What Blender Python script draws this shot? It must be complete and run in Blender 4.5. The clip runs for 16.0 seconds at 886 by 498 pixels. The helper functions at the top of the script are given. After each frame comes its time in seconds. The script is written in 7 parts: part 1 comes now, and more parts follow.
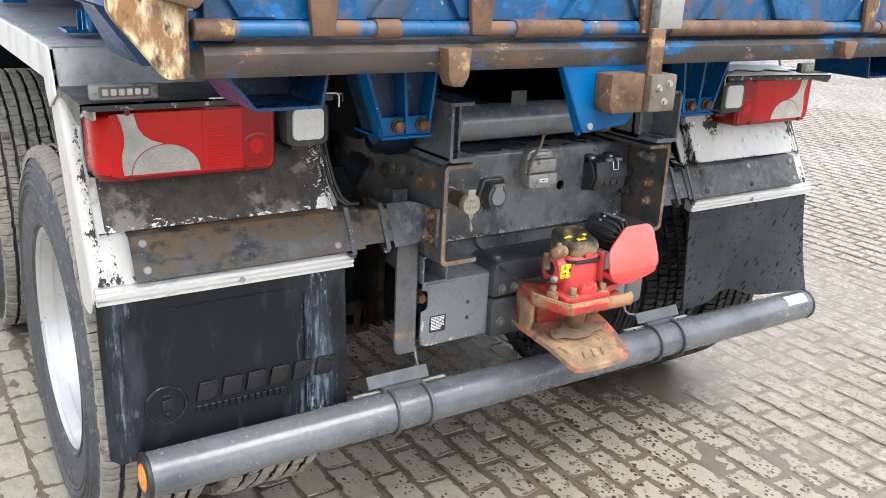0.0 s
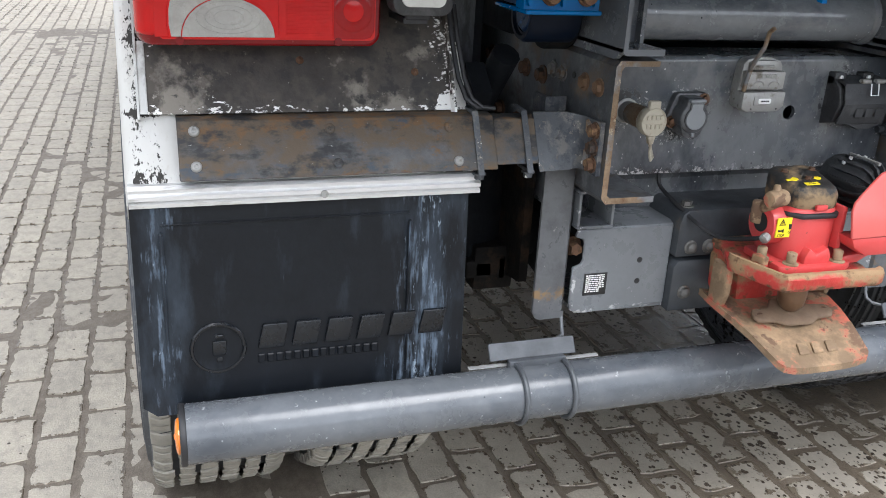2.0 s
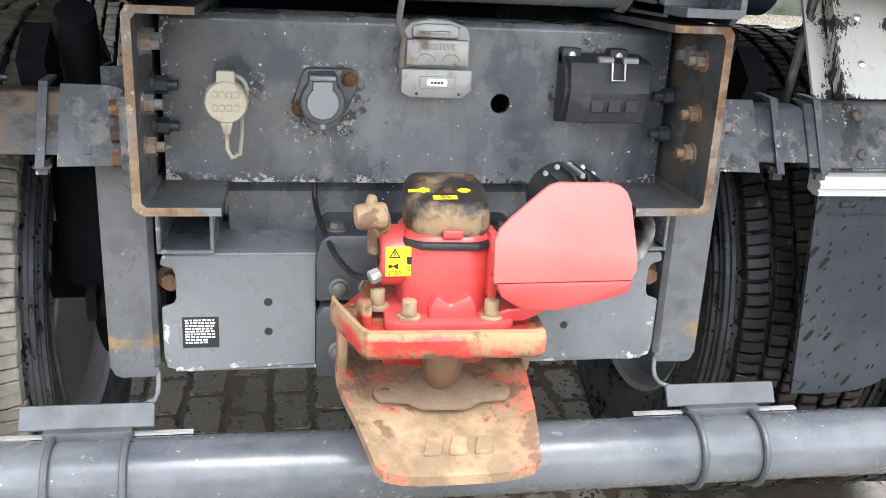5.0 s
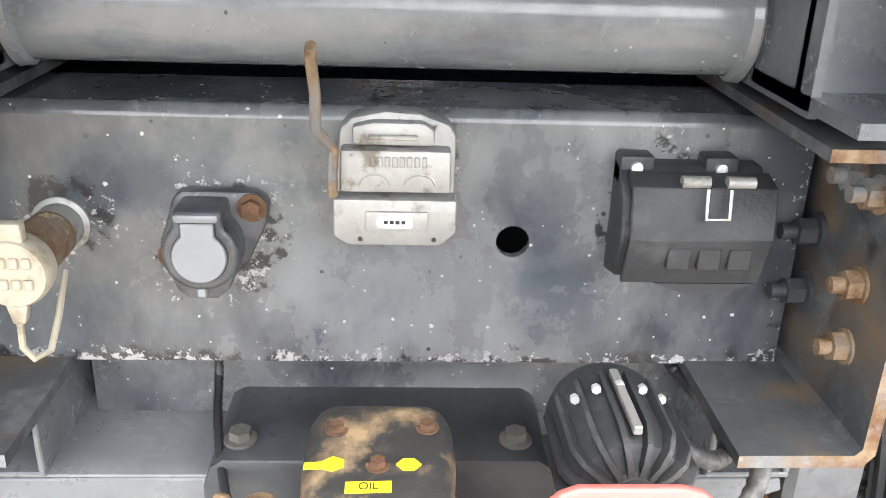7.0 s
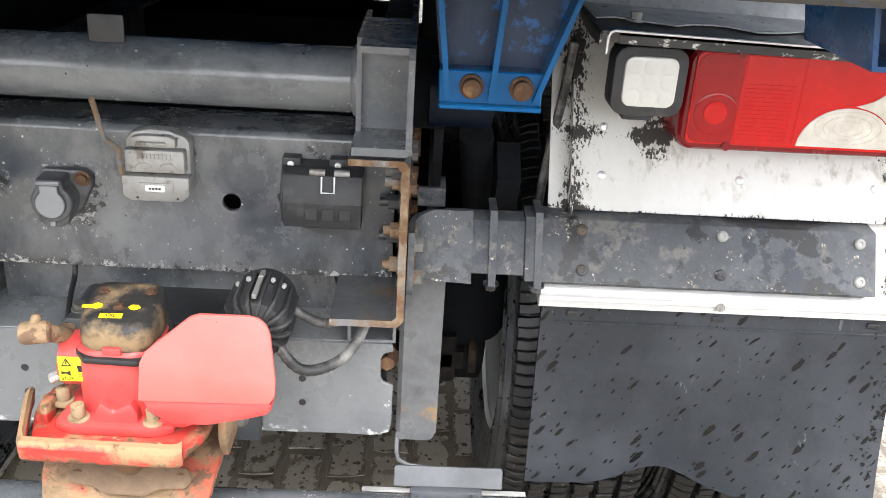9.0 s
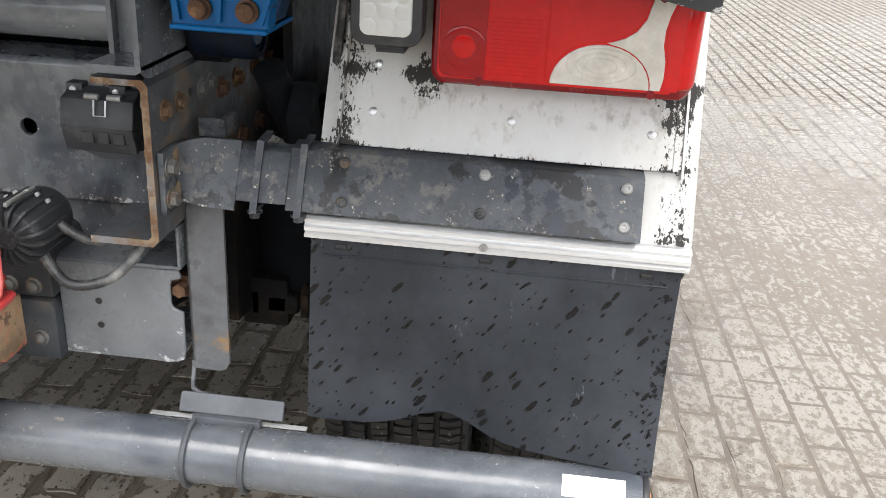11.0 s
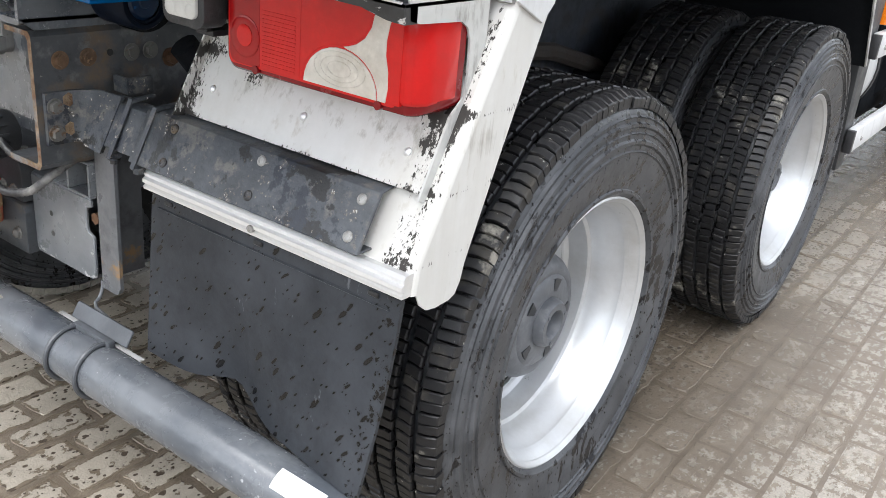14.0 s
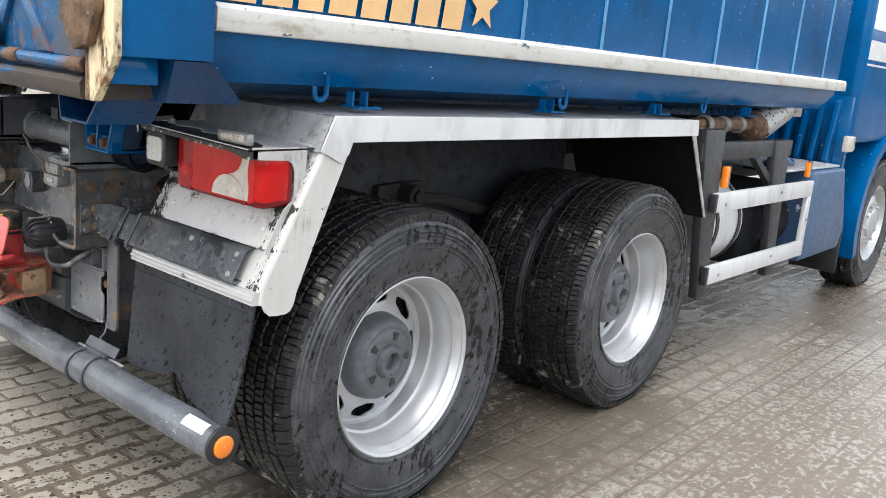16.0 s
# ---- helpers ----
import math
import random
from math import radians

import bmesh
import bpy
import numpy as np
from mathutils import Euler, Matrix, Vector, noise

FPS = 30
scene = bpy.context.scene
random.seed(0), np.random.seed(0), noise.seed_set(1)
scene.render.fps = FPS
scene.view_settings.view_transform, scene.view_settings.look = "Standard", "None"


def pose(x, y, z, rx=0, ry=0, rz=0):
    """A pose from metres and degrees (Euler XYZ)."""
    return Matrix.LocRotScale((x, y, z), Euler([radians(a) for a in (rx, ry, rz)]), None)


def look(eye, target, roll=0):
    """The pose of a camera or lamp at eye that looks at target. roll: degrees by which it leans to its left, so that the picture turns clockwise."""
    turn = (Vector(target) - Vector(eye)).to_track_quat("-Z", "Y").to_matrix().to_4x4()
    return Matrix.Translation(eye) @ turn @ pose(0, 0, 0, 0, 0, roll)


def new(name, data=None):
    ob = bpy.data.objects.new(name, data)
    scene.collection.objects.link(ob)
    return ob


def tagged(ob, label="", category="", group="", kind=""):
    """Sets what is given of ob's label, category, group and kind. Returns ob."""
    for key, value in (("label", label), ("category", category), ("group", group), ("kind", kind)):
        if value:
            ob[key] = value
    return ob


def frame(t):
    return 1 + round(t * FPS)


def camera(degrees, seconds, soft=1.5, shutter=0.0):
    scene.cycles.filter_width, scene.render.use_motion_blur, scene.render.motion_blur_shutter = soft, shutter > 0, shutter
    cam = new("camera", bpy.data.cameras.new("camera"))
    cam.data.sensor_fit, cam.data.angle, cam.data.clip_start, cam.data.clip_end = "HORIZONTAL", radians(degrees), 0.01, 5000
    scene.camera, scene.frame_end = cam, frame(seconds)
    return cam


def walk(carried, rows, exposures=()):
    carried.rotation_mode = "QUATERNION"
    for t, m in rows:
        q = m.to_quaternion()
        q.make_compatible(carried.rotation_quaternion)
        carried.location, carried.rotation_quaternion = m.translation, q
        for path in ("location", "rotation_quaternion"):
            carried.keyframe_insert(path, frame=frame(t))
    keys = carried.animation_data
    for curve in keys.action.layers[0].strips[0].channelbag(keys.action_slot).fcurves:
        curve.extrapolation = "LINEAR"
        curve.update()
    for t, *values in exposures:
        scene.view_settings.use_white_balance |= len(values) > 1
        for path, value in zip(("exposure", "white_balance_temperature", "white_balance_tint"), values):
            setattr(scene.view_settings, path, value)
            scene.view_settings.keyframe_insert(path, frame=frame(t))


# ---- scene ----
cam = camera(53.2, 16.0, soft=0.65)
PATH = [
    (0, (-1.63, 0.594, 1.662), (-0.58, 2.176, 1.031), 2.8),
    (0.5, (-1.597, 0.583, 1.636), (-0.575, 2.176, 0.988), 3.0),
    (1, (-1.514, 0.723, 1.548), (-0.52, 2.322, 0.875), 3.4),
    (1.5, (-1.383, 0.918, 1.452), (-0.526, 2.591, 0.769), 3.1),
    (2, (-1.221, 1.004, 1.382), (-0.609, 2.772, 0.673), 3.1),
    (2.5, (-1.061, 1.021, 1.364), (-0.674, 2.856, 0.669), 2.5),
    (3, (-0.935, 1.083, 1.33), (-0.555, 2.921, 0.638), 2.8),
    (3.5, (-0.721, 1.164, 1.322), (-0.364, 3.013, 0.647), 3.2),
    (4, (-0.529, 1.191, 1.285), (-0.178, 3.043, 0.616), 3.4),
    (4.5, (-0.329, 1.194, 1.259), (0.016, 3.048, 0.592), 3.2),
    (5, (-0.201, 1.258, 1.218), (0.135, 3.13, 0.598), 2.8),
    (5.2, (-0.157, 1.381, 1.281), (0.165, 3.225, 0.576), 2.4),
    (7.3, (0.013, 1.845, 1.318), (0.109, 3.693, 0.558), 2.1),
    (7.5, (0.004, 1.809, 1.325), (0.153, 3.657, 0.576), 2.7),
    (8, (0.04, 1.624, 1.377), (0.21, 3.474, 0.638), 3.3),
    (8.5, (0.209, 1.416, 1.471), (0.328, 3.258, 0.701), 3.2),
    (9, (0.414, 1.226, 1.551), (0.49, 3.054, 0.742), 3.6),
    (9.5, (0.53, 1.049, 1.552), (0.583, 2.875, 0.738), 3.7),
    (10, (0.663, 0.993, 1.549), (0.693, 2.815, 0.724), 3.5),
    (10.2, (0.749, 1.015, 1.544), (0.757, 2.836, 0.717), 3.3),
    (12.3, (1.244, 1.529, 1.343), (0.844, 3.352, 0.624), 5.5),
    (12.5, (1.312, 1.591, 1.354), (0.912, 3.411, 0.628), 5.9),
    (13, (1.496, 1.727, 1.386), (0.949, 3.49, 0.614), 5.9),
    (13.5, (1.727, 1.652, 1.452), (0.945, 3.3, 0.632), 5.7),
    (14, (1.994, 1.552, 1.501), (0.953, 3.063, 0.707), 5.7),
    (14.5, (2.324, 1.491, 1.515), (1.161, 2.994, 0.894), 5.0),
    (15, (2.618, 1.304, 1.538), (1.419, 2.802, 0.975), 5.0),
    (15.5, (2.884, 1.098, 1.584), (1.676, 2.593, 1.033), 5.6),
    (16, (3.187, 1.001, 1.623), (1.944, 2.509, 1.198), 5.3),
]
EXPOSURES = [(0, 1.73, 6400, 10), (1, 1.48, 6300, 10), (1.5, 1.44, 6200, 10), (2.5, 1.54, 6050, 10), (3, 1.69, 6130, 10), (3.5, 2.35, 6180, 10), (4, 2.75, 6230, 10), (4.5, 2.65, 6230, 10), (5, 2.3, 6280, 10), (6.2, 2.65, 6480, 10), (7.5, 3.2, 6630, 10), (8, 2.9, 6630, 10), (9, 2.35, 6580, 10), (10, 1.95, 6530, 10), (12.5, 1.55, 6400, 10), (13.5, 1.55, 6350, 10), (14.5, 1.88, 6300, 10), (15, 1.8, 6300, 10), (16, 1.53, 6350, 10)]
walk(cam, [(t, look(eye, target, roll)) for t, eye, target, roll in PATH], EXPOSURES)

# ---- world and light: overcast daylight ----
world = bpy.data.worlds.new("overcast")
scene.world = world
world.use_nodes = True
wn, wl = world.node_tree.nodes, world.node_tree.links
sky = wn.new("ShaderNodeTexSky")
sky.sky_type, sky.sun_disc = "NISHITA", False
sky.sun_elevation, sky.sun_rotation = radians(60), radians(174)
hs = wn.new("ShaderNodeHueSaturation")
hs.inputs["Saturation"].default_value = 0.18
wl.new(sky.outputs[0], hs.inputs["Color"])
wl.new(hs.outputs[0], wn["Background"].inputs["Color"])
wn["Background"].inputs["Strength"].default_value = 0.15
sun = new("sun", bpy.data.lights.new("sun", "SUN"))
sun.data.energy, sun.data.angle, sun.data.color = 1.2, radians(40), (1.0, 0.97, 0.93)
sun.matrix_world = look((0.6, -3.6, 10), (0, 2, 0))

# ---- materials ----
def ramp(nt, src, p0, p1, c0=0.0, c1=1.0):
    r = nt.nodes.new("ShaderNodeMapRange")
    r.inputs["From Min"].default_value, r.inputs["From Max"].default_value = p0, p1
    r.inputs["To Min"].default_value, r.inputs["To Max"].default_value = c0, c1
    nt.links.new(src, r.inputs["Value"])
    return r.outputs[0]


def noisy(nt, co, scale, detail=6, rough=0.6, stretch=None):
    n = nt.nodes.new("ShaderNodeTexNoise")
    n.inputs["Scale"].default_value, n.inputs["Detail"].default_value, n.inputs["Roughness"].default_value = scale, detail, rough
    nt.links.new(stretched(nt, co, stretch), n.inputs["Vector"])
    return n.outputs[0]


def stretched(nt, co, stretch):
    """Coordinates scaled along x, y, z, after a turn about y where a fourth number gives one."""
    if not stretch:
        return co
    m = nt.nodes.new("ShaderNodeMapping")
    if len(stretch) > 3:
        m.vector_type = "TEXTURE"
        m.inputs["Rotation"].default_value = (0, radians(stretch[3]), 0)
        m.inputs["Scale"].default_value = tuple(1 / v for v in stretch[:3])
    else:
        m.inputs["Scale"].default_value = stretch
    nt.links.new(co, m.inputs["Vector"])
    return m.outputs[0]


def calc(nt, op, a, b=0.0):
    n = nt.nodes.new("ShaderNodeMath")
    n.operation = op
    for k, v in enumerate((a, b)):
        if isinstance(v, (int, float)):
            n.inputs[k].default_value = v
        else:
            nt.links.new(v, n.inputs[k])
    return n.outputs[0]


def drops(nt, co, scale, stretch, flat=False):
    """Separate spots of uneven size: high at each spot's middle."""
    v = nt.nodes.new("ShaderNodeTexVoronoi")
    v.voronoi_dimensions = "2D" if flat else "3D"
    v.inputs["Scale"].default_value = scale
    nt.links.new(stretched(nt, co, stretch), v.inputs["Vector"])
    sep = nt.nodes.new("ShaderNodeSeparateColor")
    nt.links.new(v.outputs["Color"], sep.inputs[0])
    wob = calc(nt, "MULTIPLY", noisy(nt, co, scale * 2.2, 3, 0.6, stretch), 0.5)
    return calc(nt, "SUBTRACT", calc(nt, "MULTIPLY", sep.outputs[0], 0.6), calc(nt, "SUBTRACT", calc(nt, "ADD", v.outputs["Distance"], wob), 0.25))


def blend(nt, fac, a, b):
    m = nt.nodes.new("ShaderNodeMix")
    m.data_type = "RGBA"
    if isinstance(fac, float):
        m.inputs[0].default_value = fac
    else:
        nt.links.new(fac, m.inputs[0])
    for k, v in ((6, a), (7, b)):
        if isinstance(v, tuple):
            m.inputs[k].default_value = (*v, 1)
        else:
            nt.links.new(v, m.inputs[k])
    return m.outputs[2]


def near_line(nt, co, v, axis, place, half, amount):
    """Raises v near the plane |axis| = place: wear along an edge."""
    sep = nt.nodes.new("ShaderNodeSeparateXYZ")
    nt.links.new(co, sep.inputs[0])
    out = calc(nt, "ABSOLUTE", calc(nt, "SUBTRACT", calc(nt, "ABSOLUTE", sep.outputs[axis]), place))
    return calc(nt, "ADD", v, ramp(nt, out, 0.0, half, amount, 0.0))


def near_point(nt, co, v, x, z, half, amount):
    """Raises v round the place (x, z): wear round a fitting."""
    sep = nt.nodes.new("ShaderNodeSeparateXYZ")
    nt.links.new(co, sep.inputs[0])
    dx, dz = calc(nt, "SUBTRACT", sep.outputs[0], x), calc(nt, "SUBTRACT", sep.outputs[2], z)
    d = calc(nt, "SQRT", calc(nt, "ADD", calc(nt, "MULTIPLY", dx, dx), calc(nt, "MULTIPLY", dz, dz)))
    return calc(nt, "ADD", v, ramp(nt, d, half * 0.5, half, amount, 0.0))


def surface(name, col, rough=0.5, metal=0.0, vary=0.25, layers=(), bump=0.1, grain=60.0, coat=0.0, spec=0.5):
    """Principled material. layers: (colour, noise scale, threshold, softness, roughness, stretch) laid over the base in turn."""
    m = bpy.data.materials.new(name)
    m.use_nodes = True
    nt = m.node_tree
    p = nt.nodes["Principled BSDF"]
    co = nt.nodes.new("ShaderNodeTexCoord").outputs["Object"]
    big, mid, fine = noisy(nt, co, 3.0), noisy(nt, co, 17.0, 9, 0.72), noisy(nt, co, grain, 4)
    dark, lite = tuple(c * (1 - vary) for c in col), tuple(min(1, c * (1 + vary)) for c in col)
    c = blend(nt, ramp(nt, big, 0.3, 0.7), dark, lite)
    c = blend(nt, ramp(nt, mid, 0.42, 0.72, 0, 0.75), c, tuple(x * (1 - vary * 1.3) for x in col))
    c = blend(nt, ramp(nt, fine, 0.35, 0.65, 0, 0.35), c, tuple(x * (1 - vary * 1.2) for x in col))
    r = ramp(nt, mid, 0.3, 0.7, max(0.03, rough - 0.09), min(1, rough + 0.12))
    height = fine
    for lc, sc, th, soft, lr, st, *bands in layers:
        if sc < 0:
            v = drops(nt, co, -sc, st)
        else:
            v = noisy(nt, co, sc, 8, 0.65, st)
            if sc >= 20:  # small marks gather in clusters
                v = calc(nt, "ADD", v, calc(nt, "MULTIPLY", calc(nt, "SUBTRACT", noisy(nt, co, sc / 7, 4), 0.5), 0.5))
        gain = 1.4 if sc >= 20 else 1.0
        for *band, amount in bands:
            band = (*band, amount * gain)
            v = near_point(nt, co, v, *band[1:]) if band[0] == "p" else near_line(nt, co, v, *band)
        f = ramp(nt, v, th - soft, th + soft)
        c = blend(nt, f, c, lc)
        mr = nt.nodes.new("ShaderNodeMix")
        nt.links.new(f, mr.inputs[0])
        nt.links.new(r, mr.inputs[2])
        mr.inputs[3].default_value = lr
        r = mr.outputs[0]
    nt.links.new(c, p.inputs["Base Color"])
    nt.links.new(r, p.inputs["Roughness"])
    p.inputs["Metallic"].default_value = metal
    p.inputs["Coat Weight"].default_value = coat
    p.inputs["Specular IOR Level"].default_value = spec
    if bump:
        b = nt.nodes.new("ShaderNodeBump")
        b.inputs["Strength"].default_value, b.inputs["Distance"].default_value = bump, 0.004
        nt.links.new(height, b.inputs["Height"])
        nt.links.new(b.outputs[0], p.inputs["Normal"])
    return m


RUST, OCHRE = (0.13, 0.062, 0.03), (0.27, 0.16, 0.075)
M_blue = surface("blue_paint", (0.0005, 0.105, 0.305), 0.17, vary=0.2, layers=(((0.0005, 0.062, 0.18), 4, 0.60, 0.12, 0.25, (1, 1, 0.4)), ((0.5, 0.6, 0.66), -30, 0.46, 0.02, 0.6, None), ((0.5, 0.6, 0.66), 70, 0.76, 0.02, 0.6, None)), coat=0.05, bump=0.03, spec=0.22)
M_blue_worn = surface("worn_blue_paint", (0.002, 0.07, 0.185), 0.32, layers=(((0.055, 0.06, 0.07), 6, 0.56, 0.06, 0.7, (1, 1, 0.4)), (RUST, 14, 0.60, 0.05, 0.9, None), ((0.002, 0.11, 0.3), 22, 0.60, 0.05, 0.35, None), ((0.5, 0.42, 0.3), 50, 0.72, 0.03, 0.9, None), ((0.6, 0.6, 0.55), 80, 0.74, 0.02, 0.7, None)), bump=0.4)
M_beam = surface("scraped_steel", (0.038, 0.036, 0.034), 0.55, layers=(((0.10, 0.058, 0.034), 14, 0.58, 0.08, 0.85, (0.35, 1, 1)), ((0.0005, 0.10, 0.25), 16, 0.585, 0.035, 0.35, (0.35, 1, 1)), ((0.3, 0.2, 0.11), 40, 0.68, 0.04, 0.85, (0.4, 1, 1)), ((0.055, 0.042, 0.033), 12, 0.58, 0.06, 0.85, (0.35, 1, 1), (0, 1.08, 0.35, 0.14)), ((0.5, 0.5, 0.48), 80, 0.74, 0.02, 0.7, (0.4, 1, 1))), bump=0.5)
M_rust = surface("rust", (0.10, 0.05, 0.026), 0.85, vary=0.4, layers=((OCHRE, 30, 0.63, 0.08, 0.9, None), ((0.03, 0.022, 0.018), 40, 0.60, 0.05, 0.8, None)), bump=0.6, grain=120)
M_ochre = surface("ochre_rust", (0.235, 0.165, 0.102), 0.85, vary=0.35, layers=(((0.12, 0.062, 0.03), 26, 0.55, 0.07, 0.9, None), ((0.16, 0.165, 0.17), 15, 0.55, 0.06, 0.6, None), ((0.42, 0.33, 0.2), 60, 0.70, 0.04, 0.9, None)), bump=0.6, grain=140)
M_chassis = surface("chassis_paint", (0.052, 0.058, 0.065), 0.32, vary=0.3, layers=(((0.018, 0.018, 0.02), 4, 0.62, 0.12, 0.5, None), ((0.10, 0.085, 0.07), 22, 0.70, 0.08, 0.8, None), ((0.35, 0.35, 0.34), 110, 0.78, 0.02, 0.7, None)), bump=0.15)
M_rail_end = surface("dusty_rail_paint", (0.066, 0.070, 0.075), 0.42, vary=0.3, layers=(((0.125, 0.09, 0.058), 9, 0.60, 0.07, 0.8, None), ((0.13, 0.133, 0.137), 16, 0.60, 0.06, 0.5, None), ((0.028, 0.028, 0.03), 13, 0.62, 0.05, 0.5, None), ((0.4, 0.36, 0.3), 70, 0.75, 0.03, 0.7, None)), bump=0.2)
M_mud_under = surface("dark_splashed_mud", (0.026, 0.019, 0.015), 0.8, vary=0.4, layers=(((0.02, 0.018, 0.017), 16, 0.56, 0.08, 0.8, None),), bump=0.5)
M_inner = surface("light_block_sheet", (0.021, 0.027, 0.038), 0.55, vary=0.35, layers=(((0.045, 0.037, 0.03), 7, 0.60, 0.08, 0.9, None), ((0.012, 0.013, 0.016), 16, 0.58, 0.08, 0.8, None)), bump=0.3)
# near-black: dimness beneath the truck is put into this colour, plus brown flecks
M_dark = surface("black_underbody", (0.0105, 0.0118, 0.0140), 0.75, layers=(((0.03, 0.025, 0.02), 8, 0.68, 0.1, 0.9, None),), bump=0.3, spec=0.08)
M_grey = surface("grey_paint", (0.173, 0.182, 0.191), 0.28, vary=0.15, layers=(((0.10, 0.107, 0.117), 5, 0.58, 0.1, 0.4, None), ((0.45, 0.45, 0.45), 60, 0.72, 0.03, 0.6, None, (2, 0.598, 0.02, 0.12), (0, 0.39, 0.015, 0.1)), ((0.04, 0.04, 0.04), -80, 0.49, 0.02, 0.6, None)), bump=0.08)
M_clamp = surface("clamp_paint", (0.085, 0.092, 0.102), 0.42, vary=0.2, layers=(((0.04, 0.043, 0.048), 7, 0.57, 0.1, 0.5, None), ((0.4, 0.4, 0.4), 70, 0.75, 0.03, 0.6, None)), bump=0.12)
M_flap_l = surface("mudflap_rubber_dry", (0.0055, 0.007, 0.0098), 0.42, vary=0.3, layers=(((0.032, 0.042, 0.056), 14, 0.70, 0.14, 0.6, (1, 1, 0.3), (0, 0.72, 0.14, 0.2), (0, 1.22, 0.08, 0.2)), ((0.10, 0.13, 0.17), 110, 0.80, 0.08, 0.8, (1.0, 1.0, 0.10), (0, 0.73, 0.13, 0.18), (0, 1.225, 0.05, 0.16)), ((0.28, 0.34, 0.40), 130, 0.86, 0.05, 0.8, (1.0, 1.0, 0.22), (0, 0.73, 0.12, 0.16), (0, 1.225, 0.05, 0.14))), bump=0.12, spec=0.28)
M_flap_r = surface("mudflap_rubber_wet", (0.017, 0.020, 0.025), 0.5, vary=0.3, layers=(((0.034, 0.038, 0.045), 4, 0.57, 0.12, 0.6, None), ((0.0035, 0.0035, 0.004), -68, 0.25, 0.05, 0.25, (1.0, 1.0, 0.32, 40), (2, 0.62, 0.3, 0.04)), ((0.0035, 0.0035, 0.004), -125, 0.29, 0.05, 0.25, (1.0, 1.0, 0.40, 40)), ((0.0035, 0.0035, 0.004), 70, 0.76, 0.03, 0.2, None, (0, 1.235, 0.06, 0.12)), ((0.10, 0.105, 0.115), 80, 0.74, 0.04, 0.7, (1, 1, 0.4), (2, 0.875, 0.03, 0.08))), bump=0.14, spec=0.35)
M_white = surface("worn_white_paint", (0.585, 0.578, 0.555), 0.38, vary=0.06, layers=(((0.50, 0.485, 0.45), 6, 0.54, 0.12, 0.5, (1, 1, 0.12)), ((0.48, 0.46, 0.42), 60, 0.66, 0.06, 0.6, (1, 1, 0.3)), ((0.30, 0.28, 0.245), 60, 0.80, 0.10, 0.6, (1, 1, 0.05), (2, 1.11, 0.06, 0.13)), ((0.03, 0.027, 0.024), 190, 0.82, 0.03, 0.8, (1, 1, 0.28), (0, 0.683, 0.05, 0.23), (0, 1.212, 0.022, 0.18), (0, 1.243, 0.026, 0.21), (2, 1.150, 0.016, 0.17), (2, 1.035, 0.012, 0.19), (2, 0.93, 0.02, 0.11), (2, 0.893, 0.012, 0.08), ("p", 0.81, 1.14, 0.05, 0.22), ("p", 1.19, 0.97, 0.05, 0.02), ("p", 1.215, 1.13, 0.05, 0.16)), ((0.03, 0.027, 0.024), 130, 0.80, 0.02, 0.8, (1, 1, 0.2), (0, 0.672, 0.03, 0.19), (0, 1.246, 0.02, 0.11), (0, 1.228, 0.014, 0.12), ("p", 0.695, 1.26, 0.05, 0.13), ("p", 0.81, 1.165, 0.03, 0.22))), bump=0.08)
M_white_bad = surface("dirty_panel", (0.044, 0.037, 0.031), 0.6, vary=0.4, layers=(((0.07, 0.06, 0.049), 20, 0.54, 0.08, 0.75, None), ((0.02, 0.018, 0.016), 26, 0.60, 0.05, 0.5, None), ((0.30, 0.28, 0.24), 50, 0.70, 0.05, 0.75, None), ((0.20, 0.18, 0.15), 7, 0.63, 0.04, 0.7, None, (0, 1.19, 0.07, 0.10), (0, 0.72, 0.08, 0.08)), ((0.018, 0.016, 0.014), 22, 0.60, 0.03, 0.45, None), ((0.78, 0.77, 0.74), 110, 0.76, 0.02, 0.6, (0.6, 1, 1), (2, 1.037, 0.03, 0.15), (0, 0.68, 0.05, 0.15), (2, 1.15, 0.02, 0.06), (0, 1.215, 0.02, 0.08))), bump=0.35)
M_bar = surface("beam_paint", (0.072, 0.079, 0.088), 0.5, vary=0.4, layers=(((0.125, 0.12, 0.112), 30, 0.56, 0.05, 0.7, None), ((0.014, 0.014, 0.014), 11, 0.59, 0.015, 0.45, None, (0, 1.05, 0.13, 0.09)), ((0.022, 0.026, 0.036), 40, 0.60, 0.04, 0.5, None), ((0.20, 0.17, 0.13), 110, 0.66, 0.04, 0.8, None), ((0.5, 0.5, 0.48), 110, 0.70, 0.02, 0.7, None)), bump=0.4)
M_bar_rust = surface("beam_paint_rusty", (0.076, 0.076, 0.077), 0.55, vary=0.4, layers=(((0.105, 0.080, 0.055), 24, 0.55, 0.09, 0.85, (0.6, 1, 1), (2, 1.03, 0.06, 0.14)), ((0.145, 0.085, 0.042), 55, 0.66, 0.06, 0.9, (0.6, 1, 1), (2, 1.03, 0.05, 0.12)), ((0.02, 0.02, 0.021), 26, 0.57, 0.06, 0.6, (0.6, 1, 1)), ((0.05, 0.062, 0.08), 50, 0.68, 0.06, 0.7, (0.5, 1, 1), (2, 0.945, 0.04, 0.08)), ((0.30, 0.29, 0.26), 120, 0.74, 0.03, 0.8, (0.5, 1, 1)), ((0.5, 0.5, 0.47), 150, 0.80, 0.02, 0.7, (0.4, 1, 1), (2, 0.985, 0.02, 0.08))), bump=0.4)
